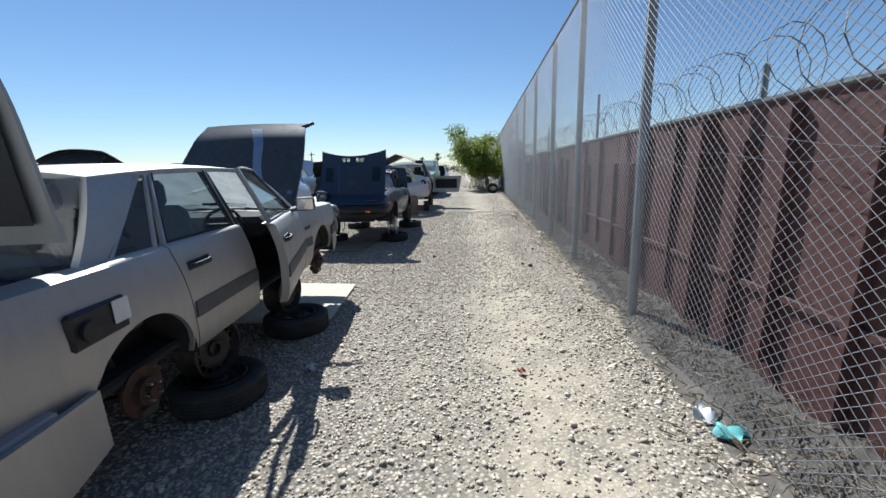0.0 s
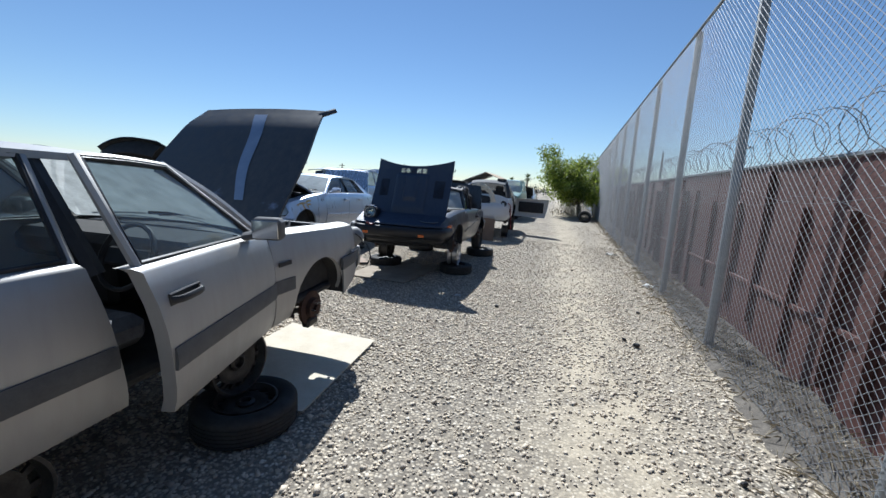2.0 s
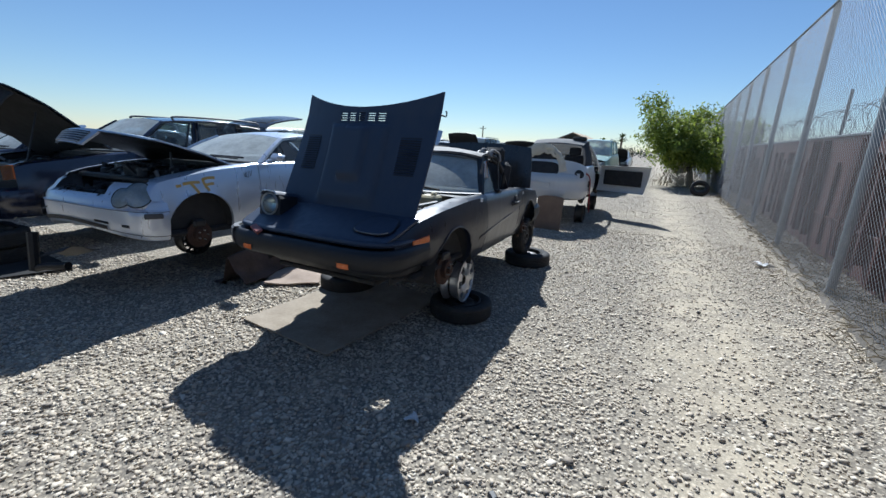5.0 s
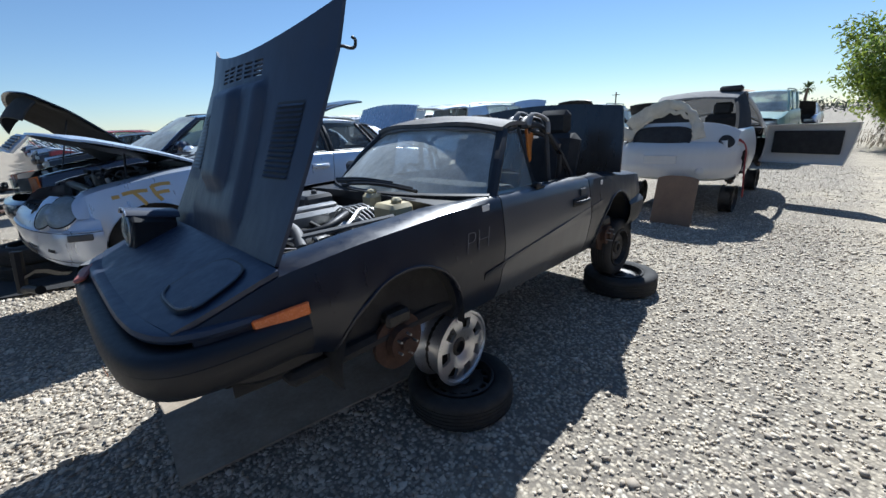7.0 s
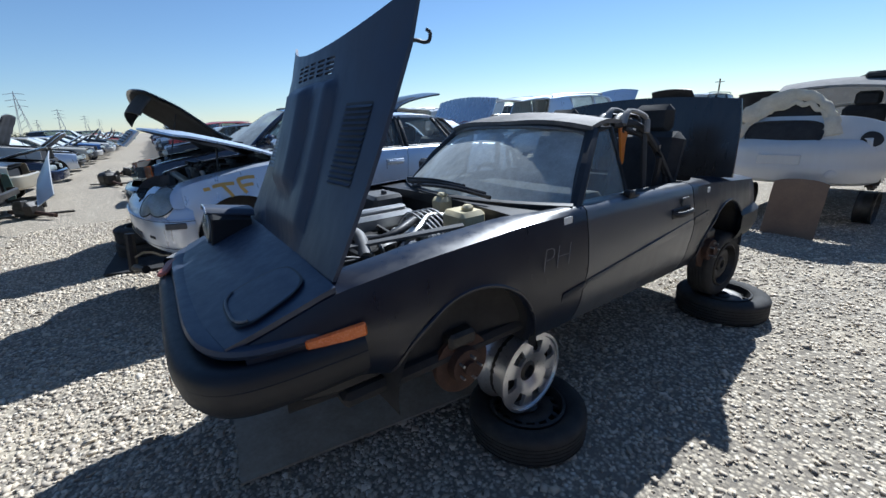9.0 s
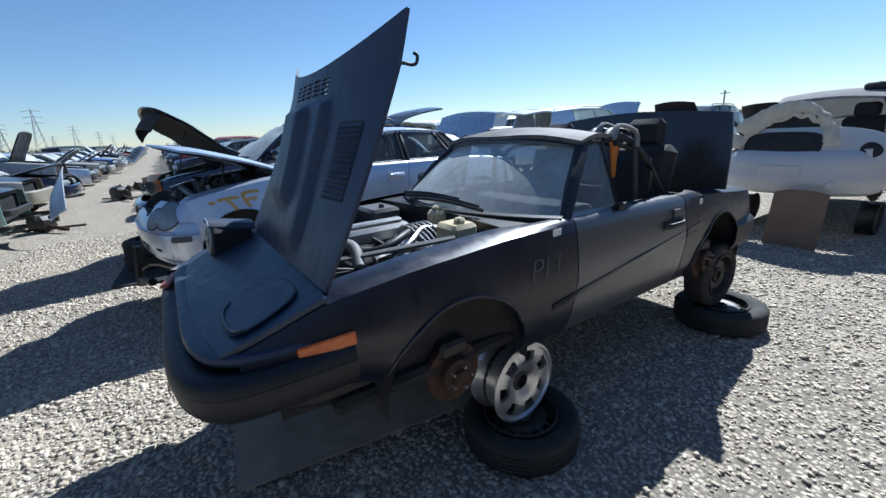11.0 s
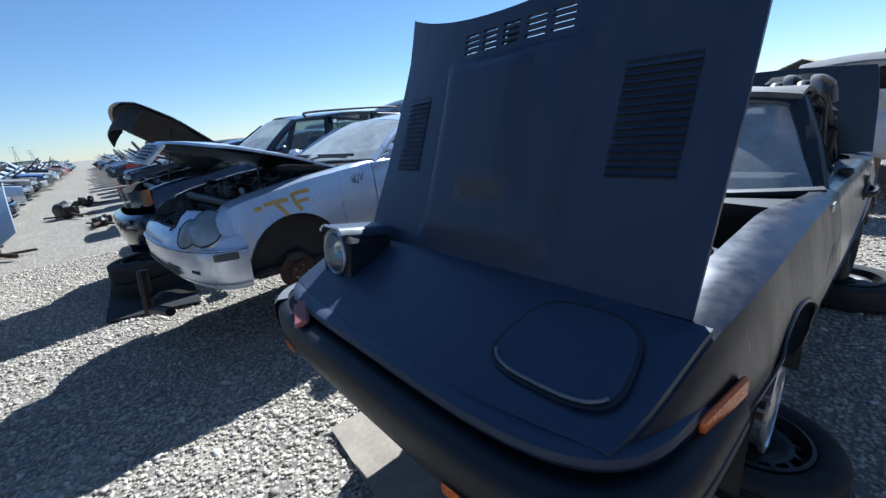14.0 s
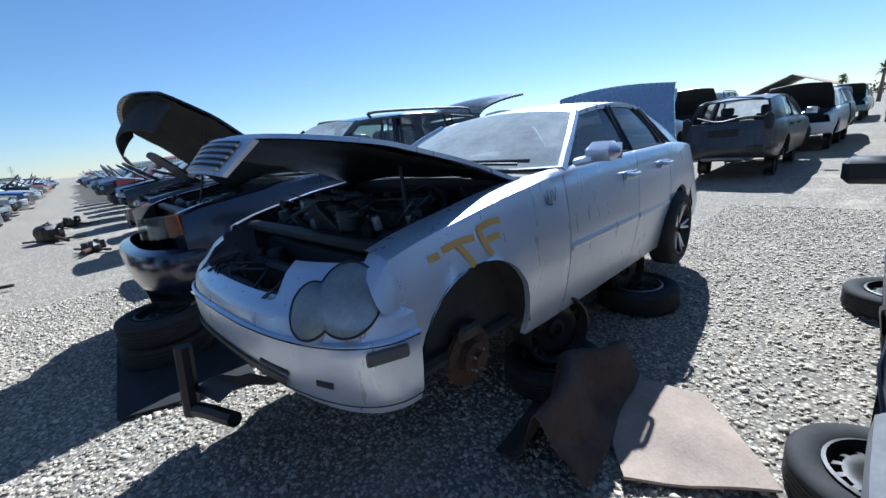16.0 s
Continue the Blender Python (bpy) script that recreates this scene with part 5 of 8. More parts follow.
        part("top_frame_arm", merge(sweep(arc_pts([(2.22, side * 0.57, 1.47), (2.42, side * 0.60, 1.46), (2.62, side * 0.62, 1.30), (2.78, side * 0.64, 1.10)], 14), (0.014, 0.018), 6), sweep(arc_pts([(2.30, side * 0.59, 1.45), (2.55, side * 0.60, 1.36), (2.70, side * 0.62, 1.18), (2.74, side * 0.64, 1.06)], 12), 0.012, 6), sweep([(2.48, side * 0.60, 1.44), (2.48, side * 0.63, 1.08)], (0.026, 0.012), 6)), "plastic", root)
    for ds, dy in ((0.0, 0.0), (0.055, 0.10)):
        wb = part("wiper", sweep(arc_pts([(1.50 + ds, 0.34 + dy, 1.150), (1.455 + ds, 0.10 + dy, 1.182), (1.46 + ds, -0.16 + dy, 1.190), (1.50 + ds, -0.40 + dy, 1.165)], 14), (0.008, 0.010), 6), "plastic", root)
        part("wiper_blade", sweep(arc_pts([(1.475 + ds, 0.36 + dy, 1.178), (1.475 + ds, 0.05 + dy, 1.196), (1.49 + ds, -0.24 + dy, 1.186)], 10), (0.004, 0.013), 5), "plastic", wb)
    part("screen_trim", sweep(arc_pts([(1.745, -0.69, 1.145), (1.88, -0.62, 1.30), (2.02, -0.545, 1.435), (1.965, -0.30, 1.472), (1.955, 0.0, 1.478), (1.965, 0.30, 1.472), (2.02, 0.545, 1.435), (1.88, 0.62, 1.30), (1.745, 0.69, 1.145)], 40), (0.009, 0.009), 6), "trimlight", root, "pale inner windscreen trim")
    part("screen_header", sweep([(2.05 - 0.07 * (1 - t * t), t * 0.57, 1.455 + 0.045 * (1 - t * t)) for t in [k / 8 - 1 for k in range(17)]], (0.03, 0.02), 8), "plastic", root)
    part("soft_top_remnant", slab(lambda u, t: (2.02 - 0.07 * (1 - (2 * t - 1) ** 2) + 0.30 * u, (2 * t - 1) * 0.585, 1.475 + 0.045 * (1 - (2 * t - 1) ** 2) + 0.008 * math.sin(u * 5 + t * 9) + 0.028 * math.sin(u * 2.4)), 10, 20, (0, 0, -0.022)), "softtop", root, "torn black vinyl soft-top header")
    rng = random.Random(8)
    for sd in (-1, 1):
        for k in range(4):
            y0 = sd * (0.44 + 0.05 * k)
            part("bundled_cloth", sweep(arc_pts([(2.28, y0, 1.47), (2.36, y0 - sd * 0.02, 1.53 + rng.uniform(-0.02, 0.02)), (2.45, y0 + sd * 0.03, 1.50), (2.44, y0 + sd * 0.05, 1.42)], 12), [(0.020, 0.013)] * 13, 8), "greycloth" if k % 2 else "plastic", root)
    part("roll_hoop", sweep(arc_pts([(2.62, -0.62, 1.06), (2.60, -0.58, 1.38), (2.58, 0, 1.44), (2.60, 0.58, 1.38), (2.62, 0.62, 1.06)], 20), (0.016, 0.02), 6), "plastic", root)
    part("orange_panel", slab(lambda u, w: (2.40 + 0.30 * u * (1 - 0.45 * w) + 0.02 * math.sin(u * 5), -0.50 + 0.10 * u - 0.03 * w, 1.46 - 0.22 * w + 0.015 * math.sin(u * 7)), 8, 8, (0.0, 0.012, 0)), "orange", root, "orange plastic panel hanging inside the cabin")
    part("price_sticker", cbox((1.62, -(B.hw(1.62) * 0.95 + 0.004), 1.085), (0.055, 0.004, 0.05), 0.001), "whitebit", root)
    part("price_sticker", cbox((2.98, -(B.hw(2.98) * 0.955 + 0.004), 1.04), (0.035, 0.004, 0.04), 0.001), "whitebit", root)
    part("door_handle_recess", cbox((2.66, -(B.hw(2.66) * 0.975), 1.02), (0.075, 0.012, 0.05), 0.004), "trimgrey", root)
    part("reservoir", merge(cbox((1.33, -0.40, 1.085), (0.15, 0.17, 0.10), 0.02), cbox((1.33, -0.43, 1.145), (0.05, 0.05, 0.035), 0.012)), "cream", root, "yellowed fluid reservoir")
    part("cam_cover", merge(cbox((1.06, 0.10, 1.03), (0.52, 0.15, 0.09), 0.02), cbox((1.06, 0.10, 1.085), (0.46, 0.06, 0.03), 0.01)), "steel", root, "ribbed bare alloy cam cover")
    part("strut_tower", xf(lathe([(0.12, -0.10), (0.115, 0.0), (0.09, 0.02), (0.05, 0.025), (0.045, 0.045), (0.001, 0.05)], 24), Matrix.Translation((1.07, -0.53, 1.02))), "trimgrey", root)
    part("inner_panel", slab(lambda u, w: (0.74 + 0.34 * u, -0.67 + 0.02 * u + 0.26 * w * (1 - u), B.zb(0.74 + 0.34 * u) - 0.045 - 0.02 * w), 6, 4, (0, 0, -0.012)), "trimlight", root, "pale triangular inner panel")
    part("brake_fluid_jar", merge(cbox((1.42, -0.10, 1.10), (0.09, 0.11, 0.09), 0.02), cbox((1.42, -0.10, 1.155), (0.05, 0.05, 0.025), 0.01)), "cream", root)
    part("battery", merge(cbox((1.30, 0.42, 1.05), (0.20, 0.26, 0.14), 0.02), cbox((1.30, 0.36, 1.13), (0.03, 0.03, 0.03), 0.006)), "trimgrey", root)
    part("radiator_hose", sweep(arc_pts([(0.72, 0.10, 1.02), (0.80, -0.05, 1.06), (0.86, -0.22, 1.07), (0.84, -0.34, 1.00)], 14), 0.028, 10), "trimlight", root)
    part("coolant_pipe", sweep(arc_pts([(0.95, -0.40, 1.00), (1.1, -0.36, 1.08), (1.25, -0.22, 1.09), (1.40, -0.20, 1.06)], 14), 0.012, 6), "steel", root)

    def flank(s, z):
        lo, hi = B.zs(s), B.zb(s)
        f = max(0.0, min(1.0, (z - lo) / (hi - lo)))
        q = S["sect"]
        k = next(i for i in range(len(q) - 1) if f <= q[i + 1][0])
        g = (f - q[k][0]) / (q[k + 1][0] - q[k][0])
        return B.hw(s) * (q[k][1] + g * (q[k + 1][1] - q[k][1]))
    for ax in S["axles"]:
        for side in (-1, 1):
            pts = []
            for k in range(33):
                a = radians(2 + 176 * k / 32)
                s, z = ax - (S["arch"] + 0.006) * math.cos(a), S["axle_z"] + (S["arch"] + 0.006) * math.sin(a)
                if z > B.zs(s) + 0.012:
                    pts.append((s, side * (flank(s, z) + 0.002), z))
            part("arch_lip", sweep(pts, (0.006, 0.008), 6), "navy", root)
    for side in (-1, 1):
        for s0, s1, mat in ((1.58, 1.735, "navy"), (1.75, 2.77, "grey_door" if side < 0 else "navy"), (2.79, 2.97, "navy")):
            def crease(u, w):
                s = s0 + (s1 - s0) * u
                z = 0.735 + 0.185 * ((s - 1.46) / 1.51) ** 0.8
                zz = z - 0.045 * w
                return (s, side * (flank(s, zz) + 0.001 + 0.005 * (1 - w) ** 2), zz)
            part("flank_crease", slab(crease, 14, 4, (0, -side * 0.012, 0)), mat, root)
    mr = part("door_mirror", merge(cbox((1.98, 0.90, 1.19), (0.09, 0.17, 0.11), 0.025), sweep([(1.96, 0.76, 1.11), (1.97, 0.84, 1.16)], (0.03, 0.018), 8)), "plastic", root, "black door mirror")
    part("mirror_glass", cbox((2.028, 0.90, 1.19), (0.006, 0.145, 0.088), 0.002), "chrome", mr)
    part("bay_brace", sweep([(0.78, -0.25, 1.03), (1.25, -0.50, 1.09)], (0.03, 0.012), 6), "trimgrey", root)
    part("air_hose", sweep(arc_pts([(0.8, -0.12, 1.02), (0.95, -0.3, 1.05), (1.12, -0.25, 1.08), (1.3, -0.05, 1.06)], 16), 0.021, 10), "plastic", root)
    for k in range(5):
        part("spark_lead", sweep(arc_pts([(1.15 + 0.03 * k, -0.08, 1.04), (1.17 + 0.03 * k, -0.16, 1.11), (1.2 + 0.03 * k, -0.26, 1.07), (1.22 + 0.02 * k, -0.34, 1.02)], 10), 0.005, 5), "steel", root)
    # grey letters chalked on the fender
    tx = bpy.data.curves.new("chalk_letters", "FONT")
    tx.body, tx.size, tx.extrude, tx.offset, tx.shear = "PH", 0.16, 0.0005, -0.0055, 0.12
    ob = new("chalk_letters", tx)
    ob.data.materials.append(M["markergrey"])
    ob.parent = root
    ob.matrix_basis = Matrix.Translation((1.42, -(B.hw(1.5) * 0.985 + 0.006), 0.90)) @ Matrix.Rotation(radians(90), 4, "X")
    ob["label"] = "thin grey letters scrawled on the fender"
    return root


M["bluefade"] = rough_mat("faded_blue_grey_paint", (0.16, 0.21, 0.31), (0.22, 0.28, 0.38), 9, 0.4, 0.2, 0.1, 0.001)
M["lamp_silver"] = rough_mat("silvered_lamp_bowl", (0.72, 0.73, 0.75), (0.80, 0.81, 0.82), 9, 0.20, 1.0, 0.05, 0.001)


# ---- the silver-beige saloon
def beige_saloon():
    S = {"name": "silver_saloon_car", "hero": True, "label": "dusty silver-beige saloon with raised hood, front door ajar, wheels removed", "category": "car",
         "L": 4.66, "hw": [(0, 0.74), (0.2, 0.80), (0.6, 0.855), (1.5, 0.872), (3.6, 0.87), (4.3, 0.83), (4.66, 0.79)],
         "zb": [(0, 1.04), (0.22, 1.105), (0.6, 1.13), (1.3, 1.175), (1.9, 1.20), (3.4, 1.235), (4.3, 1.235), (4.66, 1.20)],
         "zs": [(0.2, 0.62), (0.5, 0.60), (1.4, 0.565), (3.0, 0.565), (4.0, 0.60), (4.66, 0.62)],
         "sect": [(0, 0.935), (0.12, 0.975), (0.40, 0.995), (0.60, 1.0), (0.80, 0.985), (1.0, 0.945)],
         "cowl": 1.30, "a_base": 1.46, "back": 3.66, "rf": (1.93, 1.60), "rr": (3.38, 1.635), "hwr": 0.60, "roof_arc": 0.03, "screen_bow": 0.16,
         "doors": [1.42, 2.38, 3.14], "posts": [1.93, 2.46, 3.0], "lean_line": 0.10, "quarter_glass": (0.06, 0.66), "quarter_top": (0.03, 0.16), "axles": (0.86, 3.50), "axle_z": 0.60, "hub_z": 0.515, "arch": 0.335,
         "paint": "silver_warm", "res": 0.045, "nose_s": 0.22, "tail_s": 4.52, "swing": {(0, 1): 14}, "no_glass": (), "strip": (0.83, 0.05), "strip_mat": "trimgrey", "side_mat": "glass_dark",
         "hood_s": 0.0, "hood": {"open": 52, "mat": "dark_grey", "bow": 0.01, "crown": 0.014, "label": "weathered dark grey hood propped open"}, "trunk": {"open": 86, "inset": -0.05, "raise": 0.13, "back": 0.02, "rim": 0.05, "flap": 0.28, "label": "silver-beige trunk lid standing open", "over": 0.12},
         "front_skin": [(-0.02, 0.13, 0.775, [(-0.12, 0.665), (-0.02, 0.67), (0.0, 0.70), (0.015, 0.78), (0.012, 0.86), (0.0, 0.885), (-0.10, 0.895)], "silver_warm", 3.4)],
         "rear_skin": [(4.68, 4.02, 0.868, [(-0.06, 0.50), (-0.01, 0.53), (0.01, 0.62), (0.02, 0.72), (0.0, 0.76), (-0.05, 0.77)], "silver_warm", 4.5), (4.62, 4.3, 0.80, [(-0.02, 0.76), (0, 0.8), (0.0, 0.98), (-0.02, 1.0)], "silver_warm", 5)],
         "lamps": [(0.06, 0.55, 1.015, 0.34, 0.13, 0.12, "lens", "headlamp")], "lamps_gone": {("headlamp", 1)}, "mirror_mat": "trimgrey", "mirror_size": (0.09, 0.17, 0.125), "mirror_back": 0.20, "mirror_bevel": 0.02, "handle_mat": "plastic", "handle_drop": 0.13}
    root = build_car(S, pose(-1.96, 5.50, 0.06, 0, 2.3, -90), 5)
    B = Body(S)
    side = 1
    tr, hood = S["hood_tr"], S["hood_ob"]
    part("faded_stripe", xf(grid(lambda u, w: (0.10 + 0.92 * u, -0.02 + 0.30 * u + 0.13 * w * (1 - 0.4 * u) + 0.02 * math.sin(u * 7), B.zb(0.10 + 0.92 * u) + 0.027 + 0.014 * (1 - ((0.1 + 0.30 * u) / 0.72) ** 2)), 14, 3), tr), "bluefade", hood, "pale blue-grey faded stripe")
    part("curled_edge", xf(sweep(arc_pts([(0.07, 0.58, B.zb(0) + 0.03), (0.03, 0.64, B.zb(0) + 0.02), (-0.02, 0.69, B.zb(0) + 0.0)], 8), (0.03, 0.012), 6), tr), "dark_grey", hood)
    fl = part("filler_recess", cbox((3.74, side * (B.hw(3.74) * 0.985), 1.02), (0.30, 0.04, 0.17), 0.02), "plastic", root, "open black fuel filler recess")
    part("filler_cap", xf(lathe([(0.045, 0), (0.045, 0.03), (0.001, 0.032)], 18), Matrix.Translation((3.81, side * (B.hw(3.81) * 0.985 + 0.015), 1.01)) @ Matrix.Rotation(radians(-90 * side), 4, "X")), "plastic", fl)
    part("filler_label", cbox((3.64, side * (B.hw(3.64) * 0.985 + 0.022), 1.04), (0.09, 0.004, 0.11), 0.001), "whitebit", fl)
    part("side_reflector", cbox((4.30, side * (B.hw(4.3) * 0.99 + 0.01), 0.80), (0.20, 0.03, 0.12), 0.012), "plastic", root)
    part("fender_badge", cbox((1.32, side * (B.hw(1.32) * 0.995 + 0.006), 0.99), (0.13, 0.006, 0.03), 0.002), "plastic", root)
    part("fender_strip", slab(lambda u, w: (1.22 + 0.24 * u, side * (B.hw(1.3) + 0.006), 0.79 + 0.09 * w + 0.01 * u), 4, 2, (0, -0.012 * side, 0)), "trimgrey", root)
    part("empty_lamp_frame", merge(cbox((0.16, 0.60, 1.00), (0.16, 0.30, 0.14), 0.02), sweep(arc_pts([(0.05, 0.68, 0.93), (0.0, 0.80, 0.90), (0.02, 0.86, 0.78), (0.06, 0.84, 0.70)], 12), 0.007, 5)), "plastic", root, "empty headlamp frame with a hanging cable")
    part("bumper_skirt", slab(lambda u, w: (0.10 + 0.415 * u, B.hw(0.10 + 0.415 * u) * 0.99 + 0.012 - 0.03 * (1 - u) ** 3, (0.665 - 0.125 * u) * (1 - w) + 0.80 * w), 12, 5, (0, -0.02, 0)), "silver_warm", root)
    part("bumper_strip", slab(lambda u, w: (0.03 + 0.54 * u, B.hw(0.03 + 0.54 * u) * 0.99 + 0.030 - 0.05 * (1 - u) ** 4 + 0.006 * math.sin(w * 3.14), 0.775 + 0.10 * w - 0.005 * u), 14, 4, (0, -0.02, 0)), "trimgrey", root, "blue-grey bumper rubbing strip")
    part("bumper_ledge", slab(lambda u, w: (0.02 + 0.34 * u, B.hw(0.02 + 0.34 * u) * 0.99 + 0.022 - 0.05 * (1 - u) ** 4 - 0.10 * w * (1 - u), 0.885 + 0.015 * math.sin(w * 1.57)), 10, 4, (0, 0, -0.012)), "silver_warm", root)
    lh = part("lamp_housing", xf(lathe([(0.001, 0.085), (0.04, 0.08), (0.075, 0.055), (0.092, 0.01), (0.094, -0.03), (0.07, -0.05)], 28), Matrix.Translation((0.13, 0.745, 0.985)) @ Matrix.Rotation(radians(-62), 4, "X") @ Matrix.Rotation(radians(-25), 4, "Y")), "trimlight", root, "bare grey lamp housing hanging loose")
    part("lamp_cable", sweep(arc_pts([(0.22, 0.80, 1.03), (0.16, 0.84, 0.96), (0.20, 0.83, 0.91), (0.12, 0.84, 0.90)], 12), 0.006, 5), "plastic", lh)
    part("hanging_bumper_end", slab(lambda u, w: (3.84 + 0.72 * u, side * (0.88 + 0.05 * math.sin(u * 2)), 0.46 + 0.28 * w - 0.16 * u * (1 - w) + 0.02 * u), 8, 5, (0, -0.03, 0)), "silver_warm", root, "loose rear bumper corner hanging down")
    part("trunk_hinge", sweep(arc_pts([(3.95, 0.62, 1.15), (3.96, 0.62, 1.32), (3.94, 0.62, 1.45), (3.9, 0.62, 1.6)], 10), 0.014, 6), "steel", root)
    return root


# ---- the silver-blue saloon
def silver_saloon():
    S = {"name": "silver_blue_saloon_car", "hero": True, "label": "silver-blue saloon with oval twin headlamps, raised hood and trunk", "category": "car",
         "L": 4.50, "hw": [(0, 0.66), (0.2, 0.74), (0.45, 0.82), (0.9, 0.862), (3.5, 0.862), (4.1, 0.82), (4.5, 0.74)],
         "zb": [(0, 0.82), (0.12, 0.86), (0.3, 0.94), (0.55, 1.03), (1.0, 1.12), (1.5, 1.18), (2.0, 1.20), (3.5, 1.24), (4.1, 1.22), (4.4, 1.15), (4.5, 1.1)],
         "zs": [(0.0, 0.46), (0.4, 0.45), (1.1, 0.44), (1.4, 0.43), (3.1, 0.43), (3.9, 0.47), (4.5, 0.52)], "soft": 0.09,
         "cowl": 1.38, "a_base": 1.62, "back": 3.95, "rf": (2.16, 1.50), "rr": (3.42, 1.515), "hwr": 0.575, "roof_arc": 0.06, "screen_bow": 0.26,
         "doors": [1.56, 2.52, 3.22], "posts": [2.16, 2.60, 3.10], "lean_line": 0.12, "quarter_glass": (0.06, 0.40), "axles": (0.85, 3.56), "axle_z": 0.555, "hub_z": 0.455, "arch": 0.345, "no_hub": ((1, -1), (1, 1)),
         "paint": "silver", "res": 0.045, "nose_s": 0.45, "tail_s": 4.36, "strip": (0.80, 0.02), "strip_mat": "silver", "side_mat": "glass_dark", "screen_mat": "glass_dusty",
         "hood_s": 0.26, "hood": {"open": 25.5, "bow": 0.20, "crown": 0.045, "mat": "silver", "label": "silver-blue hood raised on its rear hinge"}, "trunk": {"open": 80, "s0": 3.96, "over": 0.24, "flap": 0.05, "mat": "sky_lid", "label": "pale silver trunk lid standing open with red scrawl"},
         "front_skin": [],
         "rear_skin": [(4.53, 4.0, 0.83, [(-0.05, 0.5), (0, 0.54), (0.02, 0.68), (0.0, 0.80), (-0.03, 1.0), (-0.05, 1.08)], "silver", 3.4)],
         "mirror_size": (0.11, 0.18, 0.10), "mirror_back": 0.12, "mirror_bevel": 0.05, "handle_mat": "silver", "handle_drop": 0.12, "clutter": 46, "bright": 16, "engine_drop": 0.0, "frame_mat": "plastic"}
    root = build_car(S, pose(-4.411, 7.20, 0.146, 0, 2.5, 93.3), 11)
    B = Body(S)
    for side in (-1, 1):
        if side < 0:
            mt = Matrix.Translation((0.272, -0.672, 0.880)) @ Matrix.Rotation(radians(31), 4, "Z") @ Matrix.Rotation(radians(-56), 4, "Y")

            def reach(a):
                """How far the outline of two overlapping ovals lies from their shared middle."""
                best = 0.0
                for cx, cy, rx, ry in ((0.018, -0.059, 0.128, 0.104), (-0.024, 0.061, 0.098, 0.080)):
                    dx, dy = math.cos(a) / rx, math.sin(a) / ry
                    ox, oy = -cx / rx, -cy / ry
                    bq, cq, aq = ox * dx + oy * dy, ox * ox + oy * oy - 1, dx * dx + dy * dy
                    best = max(best, (-bq + math.sqrt(max(0, bq * bq - aq * cq))) / aq)
                return best

            def lamp(u, w, k=0.0, rise=0.034):
                a, r = 2 * math.pi * u, reach(2 * math.pi * u) * w
                x, y = r * math.cos(a), r * math.sin(a)
                return mt @ Vector((x, 0.01 + y, k + rise * (1 - w * w) + 0.10 * y - 0.9 * y * y))
            hl = part("twin_headlamp", grid(lambda u, w: lamp(u, w, 0.0, 0.040), 72, 8), "lens", root, "hazy twin oval headlamp")
            part("lamp_bowl", grid(lambda u, w: lamp(u, w * 0.97, -0.012, 0.0), 48, 4), "trimlight", hl)
            part("lamp_seal", sweep([lamp(k / 72, 1.015, 0.001) for k in range(73)], (0.003, 0.005), 6, False), "plastic", hl)
            part("lamp_rim", grid(lambda u, w: lamp(u, 1.0 + 0.12 * w, -0.004 - 0.030 * w), 72, 2), "silver", hl)
            edge = [Vector(B.skin(0.452, w, side)) + Vector((-0.003, side * 0.003, 0)) for w in (0.70, 0.80, 0.90, 1.0, 1.12, 1.25)]
            far = [Vector(q) for q in ((0.375, -0.803, 0.835), (0.365, -0.79, 0.865), (0.362, -0.772, 0.90), (0.37, -0.745, 0.935), (0.38, -0.715, 0.955), (0.385, -0.685, 0.965))]
            part("fender_corner", ruled(edge, far, 12, 6, (-0.004, side * 0.004, 0)), "silver", root)
        part("bumper_marker", xf(cbox((0, 0, 0), (0.15, 0.016, 0.05), 0.007), Matrix.Translation((0.365, side * 0.822, 0.70)) @ Matrix.Rotation(radians(side * 20), 4, "Z")), "trimgrey", root)
    def lifted(g):
        return [(a, b, c + 0.13 * max(0.0, 1 - (b / 0.83) ** 2) * max(0.0, min(1.0, (0.85 - c) / 0.41))) for a, b, c in g[0]], g[1]
    part("front_bumper", lifted(B.fascia(0.10, 0.50, 0.83, [(-0.16, 0.425), (-0.06, 0.43), (-0.02, 0.455), (0.0, 0.52), (0.006, 0.60), (0.010, 0.68), (0.008, 0.735), (-0.004, 0.75), (-0.010, 0.80), (-0.03, 0.845), (-0.08, 0.875)], False, 2.5, 56)), "silver", root)
    for ta, tb in ((0.0, 1.12), (math.pi - 1.12, math.pi)):
        part("lamp_surround", B.fascia(0.10, 0.50, 0.835, [(-0.05, 0.83), (-0.03, 0.845), (-0.075, 0.89), (-0.12, 0.95), (-0.17, 0.985)], False, 2.5, 24, 1.0, ta, tb), "silver", root)
    part("lower_intake", lifted(B.fascia(0.10, 0.50, 0.83, [(0.003, 0.495), (0.010, 0.515), (0.010, 0.545)], False, 2.5, 24, 1.0, 1.0, 2.14)), "plastic", root)
    for ta, tb in ((0.66, 0.78), (0.98, 1.20)):
        part("bumper_vent", lifted(B.fascia(0.10, 0.50, 0.83, [(0.004, 0.560), (0.010, 0.568), (0.010, 0.582), (0.005, 0.590)], False, 2.5, 10, 1.0, math.pi - tb, math.pi - ta)), "plastic", root)
    part("bumper_seam", lifted(B.fascia(0.10, 0.50, 0.83, [(0.005, 0.500), (0.0075, 0.503), (0.005, 0.506)], False, 2.5, 40)), "plastic", root)
